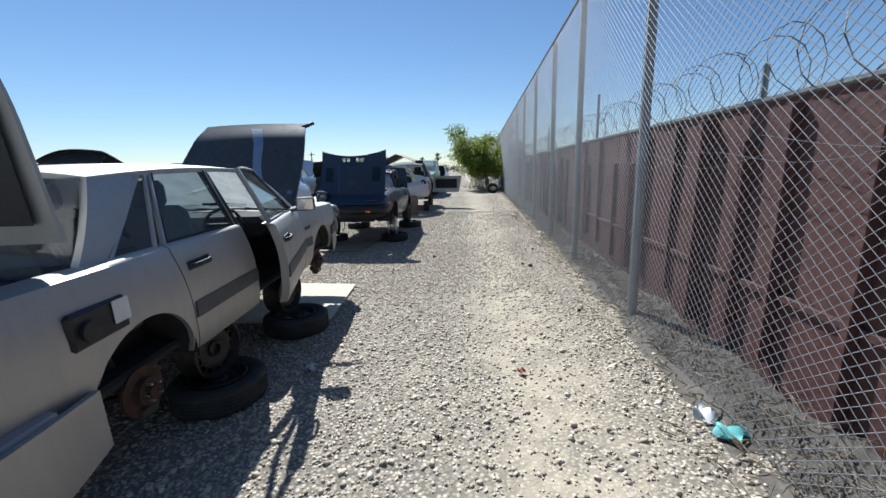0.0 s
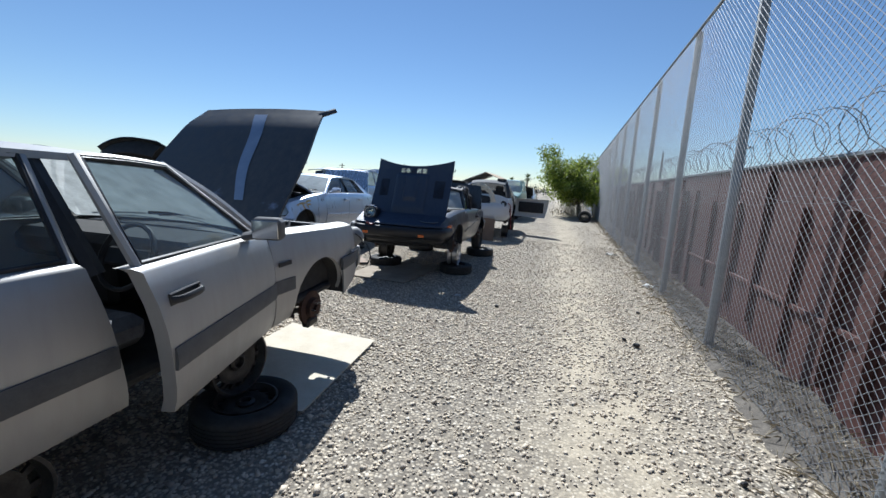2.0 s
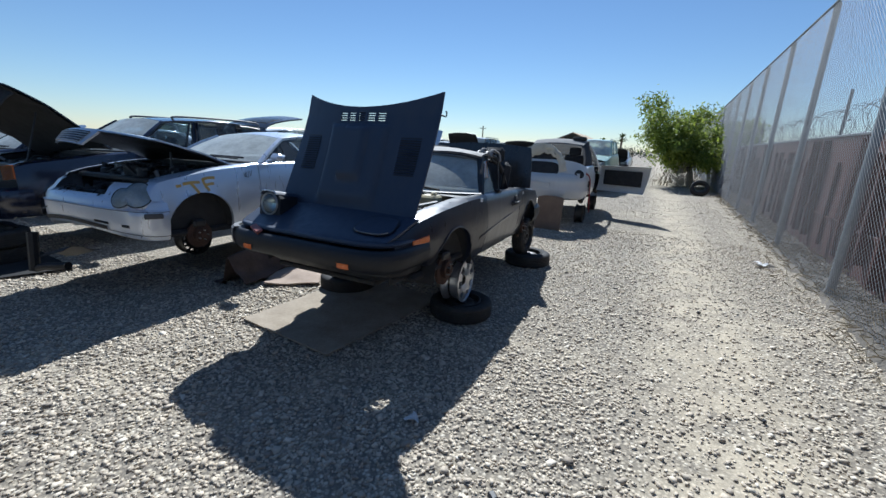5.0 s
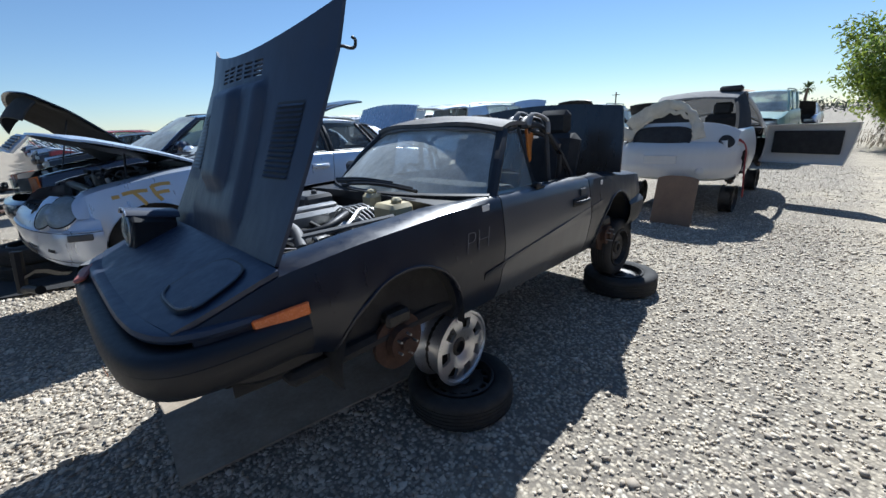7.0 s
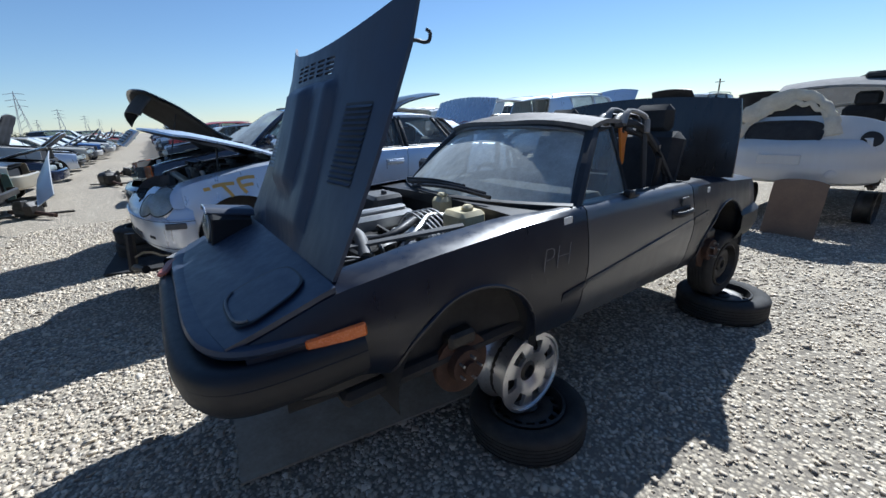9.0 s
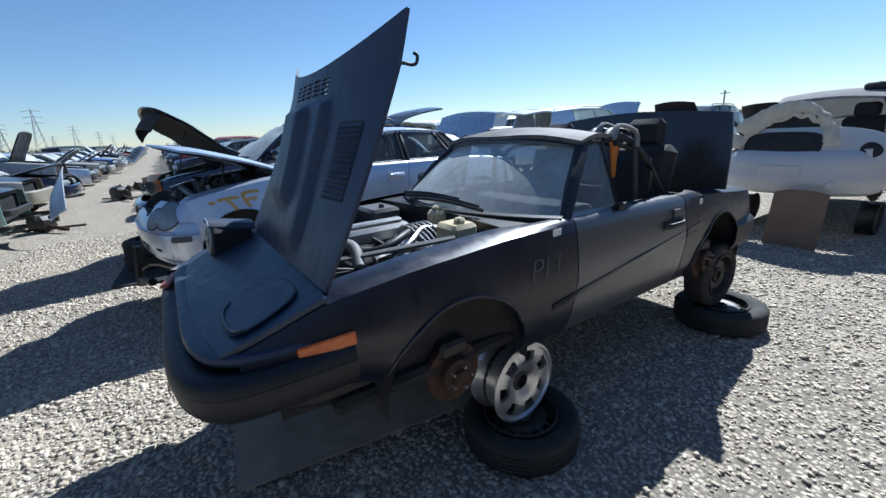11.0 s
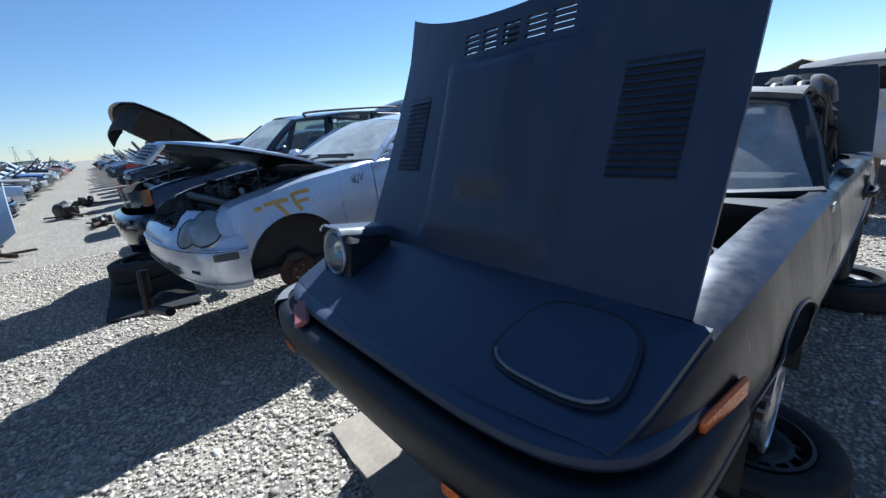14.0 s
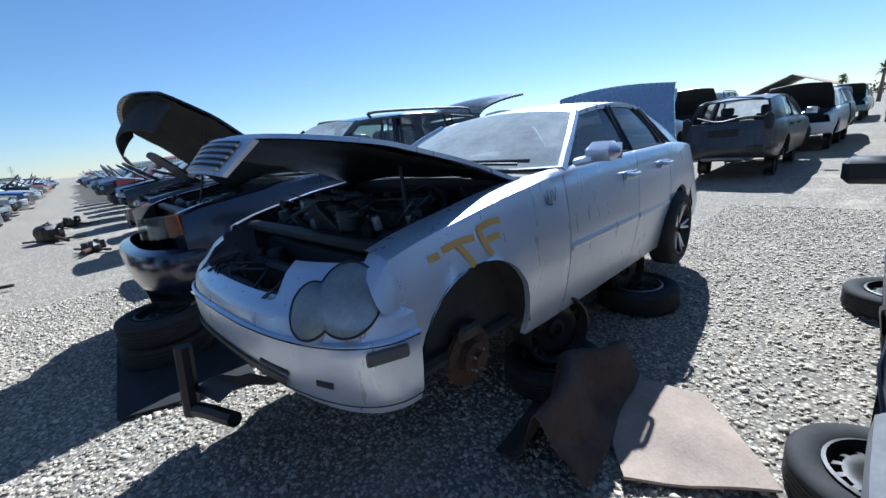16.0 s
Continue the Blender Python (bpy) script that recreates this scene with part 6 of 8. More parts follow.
    rub = part("rubbing_strip", lifted(B.fascia(0.10, 0.50, 0.83, [(0.004, 0.738), (0.015, 0.744), (0.004, 0.752)], False, 2.5, 40)), "silver", root)
    part("strip_groove", lifted(B.fascia(0.10, 0.50, 0.83, [(0.004, 0.728), (0.013, 0.732), (0.006, 0.736)], False, 2.5, 40)), "plastic", rub)
    part("radiator_support", merge(cbox((0.44, 0, 0.72), (0.07, 1.05, 0.30), 0.02), sweep([(0.20, 0.30, 0.86), (0.26, -0.10, 0.80), (0.34, -0.46, 0.82)], (0.035, 0.025), 6), sweep(arc_pts([(0.17, 0.42, 0.74), (0.15, 0.0, 0.76), (0.24, -0.44, 0.74)], 12), (0.03, 0.05), 6)), "plastic", root, "bare black radiator support")
    rng = random.Random(31)
    tagged(part("loose_bay_parts", clutter(rng, 0.24, 0.62, 0.48, 0.62, 0.92, 60, (0.05, 0.15)), "plastic", root), kind="stuff")
    for k in range(7):
        y0 = rng.uniform(-0.4, 0.4)
        part("loose_cable", sweep(arc_pts([(0.24 + rng.uniform(0, 0.2), y0, 0.9), (0.2, y0 + rng.uniform(-0.2, 0.2), 0.82 + rng.uniform(0, 0.1)), (0.16, y0 + rng.uniform(-0.2, 0.2), 0.80), (0.12, y0 + rng.uniform(-0.15, 0.15), 0.66)], 12), 0.007, 5), "plastic", root)
    tr, hood = S["hood_tr"], S["hood_ob"]

    def nose(u, w, k=0.0):
        t = (w - 0.5) * 0.56
        s = 0.26 + 0.20 * (2 * t / 1.2) ** 2
        return (s - 0.04 - 0.05 * u - k, t * (1 - 0.25 * u), B.zb(0.28) + 0.03 - 0.16 * u)
    part("grille_shell", xf(slab(lambda u, w: nose(u, w), 4, 10, (0.02, 0, 0)), tr), "silver", hood)
    for k in range(5):
        part("grille_slat", xf(slab(lambda u, w: nose(0.18 + 0.16 * k + 0.07 * u, 0.08 + 0.84 * w, 0.012), 1, 8, (0.01, 0, -0.004)), tr), "steel", hood)
        part("grille_gap", xf(grid(lambda u, w: nose(0.10 + 0.16 * k + 0.08 * u, 0.08 + 0.84 * w, 0.006), 1, 8), tr), "plastic", hood)
    def stroke(pts, width):
        """A brush stroke that lies on the fender; pts are (s, z)."""
        ln = arc_pts([(a, 0, c) for a, c in pts], 10)

        def fn(u, w):
            k = min(9, int(u * 10))
            q = ln[k].lerp(ln[k + 1], u * 10 - k)
            d = (ln[k + 1] - ln[k]).normalized()
            sx, z = q.x - d.z * width * (w - 0.5), q.z + d.x * width * (w - 0.5)
            f = (z - B.zs(sx)) / (B.zb(sx) - B.zs(sx))
            if f <= 1:
                y = B.hw(sx) * B.sect(f)
            else:
                y = B.hw(sx) * B.sect(1.0) - B.sh(sx) * min(1.0, (z - B.zb(sx)) / 0.022)
            return (sx, -(y + 0.004), z)
        return grid(fn, 12, 3)
    tf = [[(0.66, 0.965), (0.70, 0.972)], [(0.715, 0.985), (0.78, 1.0), (0.85, 1.003)], [(0.775, 0.995), (0.805, 0.945), (0.83, 0.895)], [(0.875, 1.035), (0.89, 0.97), (0.92, 0.915)], [(0.875, 1.03), (0.93, 1.045), (0.985, 1.045)], [(0.895, 0.975), (0.94, 0.985), (0.97, 0.985)]]
    part("paint_letters", merge(*[stroke([(0.60 + (a - 0.66) * 1.22, c) for a, c in q], 0.027) for q in tf]), "yellowpaint", root, "ochre letters T F sprayed on the fender")
    uv = [[(1.36, 1.10), (1.37, 1.05), (1.385, 1.09)], [(1.395, 1.115), (1.39, 1.06), (1.41, 1.05), (1.425, 1.115)], [(1.44, 1.115), (1.445, 1.06), (1.475, 1.125)], [(1.37, 1.06), (1.40, 1.045), (1.42, 1.05)]]
    part("ink_scrawl", merge(*[stroke(q, 0.006) for q in uv]), "markergrey", root, "faint ink scrawl on the fender")
    ttr = S["trunk_tr"]
    for k in range(4):
        part("red_scrawl", xf(sweep(arc_pts([(4.12 + 0.03 * k, -0.35, B.zb(4.12) + 0.055), (4.16 + 0.03 * k, -0.2, B.zb(4.16) + 0.056), (4.13 + 0.03 * k, -0.05, B.zb(4.13) + 0.056), (4.2 + 0.03 * k, 0.12, B.zb(4.2) + 0.055)], 14), 0.005, 4), ttr), "markerred", root)
    part("hanging_duct", merge(sweep([(0.05, 0.62, 0.42), (0.02, 0.60, 0.03)], (0.045, 0.05), 8), sweep(arc_pts([(0.03, 0.6, 0.05), (0.06, 0.45, 0.09), (0.12, 0.2, 0.12)], 10), 0.04, 8)), "plastic", root, "black plastic duct hanging to the ground")
    part("splash_shield", slab(lambda u, w: (0.05 + 0.3 * u, 0.1 + 0.5 * w, 0.30 - 0.14 * w + 0.04 * math.sin(5 * u)), 4, 6, (0, 0, -0.006)), "plastic", root)
    return root


# ---- the midnight-blue off-roader
def midnight_suv():
    S = {"name": "blue_offroad_car", "hero": True, "label": "midnight-blue off-roader with raised hood, roof rails and open tailgate", "category": "car",
         "L": 4.66, "hw": [(0, 0.72), (0.2, 0.80), (0.5, 0.88), (1.0, 0.93), (3.8, 0.93), (4.4, 0.86), (4.66, 0.80)],
         "zb": [(0, 0.98), (0.15, 1.06), (0.5, 1.16), (1.2, 1.25), (1.6, 1.28), (3.8, 1.34), (4.5, 1.32)], "zs": [(0, 0.55), (0.6, 0.52), (1.3, 0.48), (3.4, 0.48), (4.66, 0.58)],
         "cowl": 1.30, "a_base": 1.55, "back": 4.30, "rf": (2.15, 1.73), "rr": (4.05, 1.71), "hwr": 0.64, "roof_arc": 0.06, "doors": [1.5, 2.5, 3.35], "posts": [2.15, 2.65, 3.4], "axles": (0.90, 3.72), "axle_z": 0.62, "arch": 0.40,
         "paint": "midnight", "res": 0.055, "nose_s": 0.34, "tail_s": 4.5, "rails": True, "rail_mat": "trimgrey", "hatch": {"open": 69, "mat": "black"}, "hood_s": 0.0, "quarter_glass": (0.08, 0.75), "side_mat": "glass_dark",
         "hood": {"open": 50, "twist": -10, "bow": 0.14, "crown": 0.06, "mat": "black", "under": "interior", "label": "black hood raised high"},
         "front_skin": [(-0.02, 0.45, 0.87, [(-0.14, 0.50), (-0.03, 0.53), (0.0, 0.60), (0.02, 0.72), (0.02, 0.80), (0.0, 0.85), (-0.08, 0.88)], "midnight", 3.0)],
         "rear_skin": [(4.68, 4.2, 0.87, [(-0.05, 0.56), (0, 0.6), (0.02, 0.8), (0, 0.92), (-0.04, 1.0)], "midnight", 3.6)], "clutter": 34}
    root = build_car(S, pose(-7.04, 7.22, 0, 0, 0, 90), 21)
    for side in (1, -1):
        lm = part("headlamp", grid(lambda u, w: (0.10 + 0.22 * u * u, side * (0.42 + 0.40 * u), 0.955 + 0.17 * w + 0.03 * u - 0.02 * (2 * w - 1) ** 2 * u), 10, 8), "glass_dark", root)
        part("lamp_bowl", grid(lambda u, w: (0.16 + 0.22 * u * u, side * (0.43 + 0.36 * u), 0.965 + 0.15 * w + 0.03 * u), 6, 4), "trimgrey", lm)
        part("indicator", grid(lambda u, w: (0.255 + 0.08 * u, side * (0.715 + 0.11 * u), 0.965 + 0.165 * w + 0.02 * u), 4, 4), "amber", lm)
    B, tr = Body(S), S["hood_tr"]
    part("hood_nose", xf(slab(lambda u, t: (0.10 + 0.14 * (2 * t - 1) ** 2 + 0.05 * u * u, (2 * t - 1) * (B.top_hw(0.16) - 0.01) * (1 - 0.12 * u), B.zb(0.10) + 0.02 + 0.05 * (1 - (2 * t - 1) ** 2) * (1 - u) - 0.24 * u), 8, 14, (0.02, 0, 0)), tr), "interior", S["hood_ob"])
    part("lower_lip", slab(lambda u, t: (0.02 + 0.3 * u, (2 * t - 1) * 0.7, 0.50 - 0.1 * u + 0.03 * math.sin(t * 9)), 4, 12, (0, 0, -0.01)), "plastic", root, "torn black splash panel")
    return root


wedge()
beige_saloon()
silver_saloon()
midnight_suv()


# ---- loose stones on the path
def loose_stones():
    rng = np.random.default_rng(4)
    areas = [((-4.2, 2.3), (-0.6, 14.5), 92000), ((-9.5, -4.2), (5.4, 8.4), 20000), ((-3.6, 1.6), (5.0, 8.5), 22000), ((-1.5, 2.3), (14.5, 22), 5000)]
    P = np.concatenate([np.c_[rng.uniform(*a, n), rng.uniform(*b, n)] for a, b, n in areas])
    keep = rng.random(len(P)) < np.clip(0.45 + 1.1 * (np.abs(P[:, 0] - 1.0 + 0.18 * np.sin(P[:, 1] * 1.7) + 0.1 * np.sin(P[:, 1] * 4.3)) - 0.2), 0.45, 1.0)
    P = P[keep]
    n = len(P)
    r = rng.gamma(6.0, 0.0017, n).clip(0.005, 0.026)
    base = np.array([(-1, -1, -1), (1, -1, -1), (1, 1, -1), (-1, 1, -1), (-1, -1, 1), (1, -1, 1), (1, 1, 1), (-1, 1, 1)], float) * 0.62
    pts = base[None] + rng.uniform(-0.34, 0.34, (n, 8, 3))
    pts *= (r[:, None] * rng.uniform(0.7, 1.35, (n, 3)))[:, None, :] * np.array([1, 1, 0.62])
    a = rng.uniform(0, 2 * np.pi, n)
    c, s = np.cos(a)[:, None], np.sin(a)[:, None]
    x, y = pts[..., 0] * c - pts[..., 1] * s, pts[..., 0] * s + pts[..., 1] * c
    tilt = rng.uniform(-0.6, 0.6, n)[:, None]
    z = pts[..., 2] * np.cos(tilt) + x * np.sin(tilt)
    V = np.stack([x + P[:, :1], y + P[:, 1:], z + (r * 0.12)[:, None]], -1).reshape(-1, 3)
    quad = np.array([(0, 3, 2, 1), (4, 5, 6, 7), (0, 1, 5, 4), (1, 2, 6, 5), (2, 3, 7, 6), (3, 0, 4, 7)])
    F = (quad[None] + 8 * np.arange(n)[:, None, None]).reshape(-1, 4)
    me = bpy.data.meshes.new("loose_gravel")
    me.vertices.add(len(V))
    me.vertices.foreach_set("co", V.ravel())
    me.loops.add(F.size)
    me.loops.foreach_set("vertex_index", F.ravel().astype(np.int32))
    me.polygons.add(len(F))
    me.polygons.foreach_set("loop_start", (4 * np.arange(len(F))).astype(np.int32))
    me.update(calc_edges=True)
    me.materials.append(M["stones"])
    tagged(new("loose_gravel", me), "loose crushed grey and tan stones on the path", "gravel", "", "stuff")


loose_stones()


# ---- chain-link fence
FENCE = Matrix.Translation((2.0, 0, 0)) @ Matrix.Rotation(radians(90 - 2.2), 4, "Z")


def fence():
    root = thing("chain_link_fence", "tall galvanised chain-link fence with steel pipe posts", "fence", FENCE, kind="structure")
    H = 3.93
    ys = [-4.05, -1.35, 1.37, 4.08, 6.62, 8.93, 11.72, 14.66] + [17.4 + 2.75 * k for k in range(17)]
    pipe = lathe([(0.001, H + 0.05), (0.03, H + 0.045), (0.046, H + 0.015), (0.046, -0.05)], 14)
    for y in ys:
        p = part("fence_post", xf(pipe, Matrix.Translation((y, -0.055, 0))), "galv", root)
    part("top_rail", sweep([(-5, 0, H), (28, 0, H), (62, 0, H)], 0.021, 8), "galv", root)
    part("bottom_wire", sweep([(-5 + 0.6 * k, -0.01 + 0.012 * math.sin(k * 1.9), 0.05 + 0.02 * math.sin(k * 2.7)) for k in range(112)], 0.003, 4), "wire", root)
    ties = []
    for y in ys[2:10]:
        for k in range(7):
            ties.append(sweep([(y + 0.06 * math.cos(a), -0.055 + 0.056 * math.sin(a), 0.4 + 0.52 * k + 0.02 * math.cos(a)) for a in [i * math.pi / 6 for i in range(13)]], 0.0028, 4))
    tagged(part("wire_tie", merge(*ties), "wire", root), kind="stuff")
    dx, dz, u0, u1 = 0.076, 0.062, -5.0, 60.0
    run = H / dz * dx
    V, F = [], []
    for sgn in (1, -1):
        n = int((u1 - u0 + run) / dx)
        for k in range(n):
            a = u0 - run + k * dx if sgn > 0 else u0 + k * dx
            b = a + sgn * run
            za, zb = 0.05, H
            if a < u0:
                za, a = 0.05 + (u0 - a) / dx * dz, u0
            if b < u0:
                zb, b = 0.05 + (a - u0) / dx * dz, u0
            if b > u1 or a > u1:
                continue
            d = Vector((b - a, 0, zb - za))
            if d.length < 0.05:
                continue
            d.normalize()
            side = Vector((d.z, 0, -d.x)) if d.x < 0 else Vector((-d.z, 0, d.x))
            k0 = len(V)
            rr = 0.0021
            off = 0.003 * sgn
            for px, pz in ((a, za), (b, zb)):
                for w, o in ((1, 0), (0, 1), (-1, 0), (0, -1)):
                    V.append((px + side.x * w * rr, off + o * rr, pz + side.z * w * rr))
            F += [(k0 + i, k0 + (i + 1) % 4, k0 + 4 + (i + 1) % 4, k0 + 4 + i) for i in range(4)]
    tagged(part("chain_link_mesh", (V, F), "wire", root), "woven galvanised wire mesh", kind="stuff")


fence()


# ---- rusty steel wall behind the fence
def rust_wall():
    root = thing("wall_rusty", "rusty brown-red sheet-steel boundary wall with vertical ribs", "wall", FENCE @ Matrix.Translation((0, -0.52, 0)), kind="structure")
    rng = random.Random(12)
    x = -6.0
    sheet = slab(lambda u, w: (2.43 * u, 0.006 * math.sin(u * 7) * math.sin(w * 5), 1.95 * w), 12, 6, (0, -0.02, 0))
    k = 0
    while x < 62:
        p = part("steel_sheet", xf(sheet, Matrix.Translation((x, 0, 0))), "rustwall", root)
        if x < 34:
            for dx in (0.03, 0.03 + rng.uniform(0.5, 0.9), 0.03 + rng.uniform(1.2, 1.5), 0.03 + rng.uniform(1.55, 2.1)):
                dp = rng.choice([0.05, 0.07, 0.11])
                h0, h1 = rng.uniform(0.1, 0.3), rng.choice([1.9, 1.9, 1.55, 1.7])
                part("rib", xf(cbox((dx, dp / 2 + 0.004, (h0 + h1) / 2), (rng.choice([0.05, 0.06, 0.09]), dp, h1 - h0), 0.006), Matrix.Translation((x, 0, 0))), "rustwall", root)
            part("cross_bar", xf(cbox((1.215, 0.02, 0.66 + rng.uniform(-0.02, 0.02)), (2.4, 0.03, 0.05), 0.006), Matrix.Translation((x, 0, 0))), "rustwall", root)
        x += 2.44
        k += 1
    part("top_cap", sweep([(-6, 0.0, 1.965), (62, 0.0, 1.965)], (0.035, 0.022), 6), "galv", root)
    # drooping wires on the wall
    for i in range(9):
        x0 = 0.6 + 1.1 * i
        part("loose_wire", sweep(arc_pts([(x0, 0.16, 1.70 - 0.05 * (i % 3)), (x0 + 0.8, 0.2, 1.58 - 0.04 * (i % 4)), (x0 + 1.7, 0.15, 1.62), (x0 + 2.4, 0.12, 1.72 - 0.08 * (i % 2))], 20), 0.0022, 4), "wire", root)
    # coiled barbed wire on top
    pts = []
    for i in range(2600):
        a = i * 2 * math.pi / 13
        rad = 0.27 + 0.03 * math.sin(i * 0.37)
        pts.append((-5 + i / 13 * 0.31 + 0.10 * math.sin(a * 0.5), -0.15 + rad * math.cos(a), 2.18 + rad * math.sin(a)))
    coil = tagged(solo("razor_wire", sweep(pts, 0.0045, 4), "wire", "coiled barbed wire along the top of the wall", "barbed wire", FENCE @ Matrix.Translation((0, -0.52, 0))), group="")
    barbs = []
    for i in range(6, 1500, 2):
        p = pts[i]
        d = rng.uniform(-0.02, 0.02)
        barbs.append(sweep([(p[0] - 0.022, p[1] + d, p[2] - d), (p[0] + 0.022, p[1] - d, p[2] + d)], 0.003, 3, False))
    tagged(part("barb", merge(*barbs), "wire", coil), kind="stuff")
    for y, h in ((4.95, 2.55), (11.3, 3.3), (19.0, 3.2), (30, 3.2)):
        r = thing("wire_bracket", "grey steel bracket post carrying barbed wire", "bracket", FENCE @ Matrix.Translation((y, -1.6, 0)))
        part("upright", sweep([(0, 0, 0), (0, 0, h)], 0.035, 8), "galv", r)
        part("arm", sweep([(0, 0, h * 0.78), (-0.35, 0.0, h * 0.78)], 0.022, 6), "galv", r)


rust_wall()


def soil_bank():
    rng = random.Random(5)
    def fn(u, w):
        x = -5 + 66 * u
        n = noise.noise(Vector((x * 1.7, w * 3, 2.0))) + 0.5 * noise.noise(Vector((x * 6, w * 9, 5.0)))
        return (x, 0.20 - 0.70 * w, -0.03 + (0.10 + 0.10 * n) * math.sin(min(1, w * 1.15) * math.pi * 0.62))
    solo("soil_bank", grid(fn, 420, 8), "dirt", "low bank of pale soil and litter along the fence", "soil", FENCE, kind="structure")
    V, F = [], []
    for _ in range(7600):
        x, y = rng.uniform(-2, 30), rng.gauss(-0.18, 0.14)
        if rng.random() < 0.12:
            y = rng.uniform(0.0, 0.35)
        L, a, lean = rng.uniform(0.05, 0.20), rng.uniform(0, 6.3), rng.uniform(0.6, 1.5)
        d = Vector((math.cos(a) * math.sin(lean), math.sin(a) * math.sin(lean), math.cos(lean))) * L
        s = Vector((-math.sin(a), math.cos(a), 0)) * 0.0022
        p = Vector((x, y, 0.02 + max(0, 0.08 * min(1, -y * 4))))
        k = len(V)
        V += [tuple(p - s), tuple(p + s), tuple(p + d * 0.6 + s), tuple(p + d + Vector((0, 0, -0.02))), tuple(p + d * 0.6 - s)]
        F.append((k, k + 1, k + 2, k + 3, k + 4))
    solo("dry_grass", (V, F), "straw", "dry straw-coloured grass and stalks along the fence", "grass", FENCE, kind="stuff", smooth=0)


soil_bank()


# ---- tree by the fence
def tree(x, y, h, spread, seed):
    rng = random.Random(seed)
    root = thing("leafy_tree", "bushy spring-green tree leaning over the fence line", "tree", pose(x, y, 0))
    tips = []
    trunk, limbs = [], []
    trunk = sweep(arc_pts([(0.5, 0, -0.05), (0.4, 0.05, 0.7), (0.1, 0, 1.4), (-0.2, 0.1, 2.1)], 10), [0.16 - 0.008 * k for k in range(11)], 8)
    for k in range(16):
        a, e = rng.uniform(0, 6.28), rng.uniform(0.0, 0.95)
        L = spread * rng.uniform(0.6, 1.0)
        p0 = Vector((rng.uniform(-0.2, 0.35), rng.uniform(-0.1, 0.1), rng.uniform(0.6, 2.0)))
        tip = p0 + Vector((math.cos(a) * math.cos(e) * L, math.sin(a) * math.cos(e) * L, math.sin(e) * L * 1.05))
        mid = p0.lerp(tip, 0.5) + Vector((rng.uniform(-0.2, 0.2), rng.uniform(-0.2, 0.2), 0.25))
        pts = arc_pts([p0, mid, tip], 8)
        limbs.append(sweep(pts, [0.06 * (1 - i / 9) + 0.008 for i in range(9)], 5))
        for i in range(2, 9):
            for _ in range(3):
                tips.append(pts[i] + Vector((rng.gauss(0, 0.28), rng.gauss(0, 0.28), rng.gauss(0, 0.22))))
    tr = part("trunk", trunk, "bark", root)
    for g in limbs:
        part("limb", g, "bark", tr)
    V, F = [], []
    for c in tips:
        for _ in range(66):
            p = c + Vector((rng.gauss(0, 0.2), rng.gauss(0, 0.2), rng.gauss(0, 0.17)))
            if p.z < 0.5:
                continue
            n1 = Vector((rng.uniform(-1, 1), rng.uniform(-1, 1), rng.uniform(-1, 1))).normalized()
            n2 = n1.orthogonal().normalized()
            a, b = n1 * rng.uniform(0.06, 0.11), n2 * rng.uniform(0.028, 0.048)
            k = len(V)
            V += [tuple(p - a), tuple(p + b), tuple(p + a), tuple(p - b)]
            F.append((k, k + 1, k + 2, k + 3))
    tagged(part("crown", (V, F), "leaf", root, smooth=0), "loose crown of small yellow-green leaves", kind="stuff")
    return root


tree(1.70, 29.0, 4.8, 3.1, 3)
tree(3.6, 33.0, 4.6, 2.6, 9)


def dry_bush(x, y):
    rng = random.Random(2)
    V = []
    for _ in range(1500):
        cx, cy, cz = rng.gauss(0, 0.55), rng.gauss(0, 0.5), abs(rng.gauss(0, 0.5))
        V += [(cx + dx, cy, cz + dz) for dx, dz in ((0, 0), (0.01, 0.0), (0.03, 0.14), (0.02, 0.14))]
    solo("dry_bush", (V, [(4 * i, 4 * i + 1, 4 * i + 2, 4 * i + 3) for i in range(1500)]), "straw", "dry brown brush at the foot of the tree", "bush", pose(x, y, 0), kind="stuff", smooth=0)


dry_bush(1.7, 28.2)


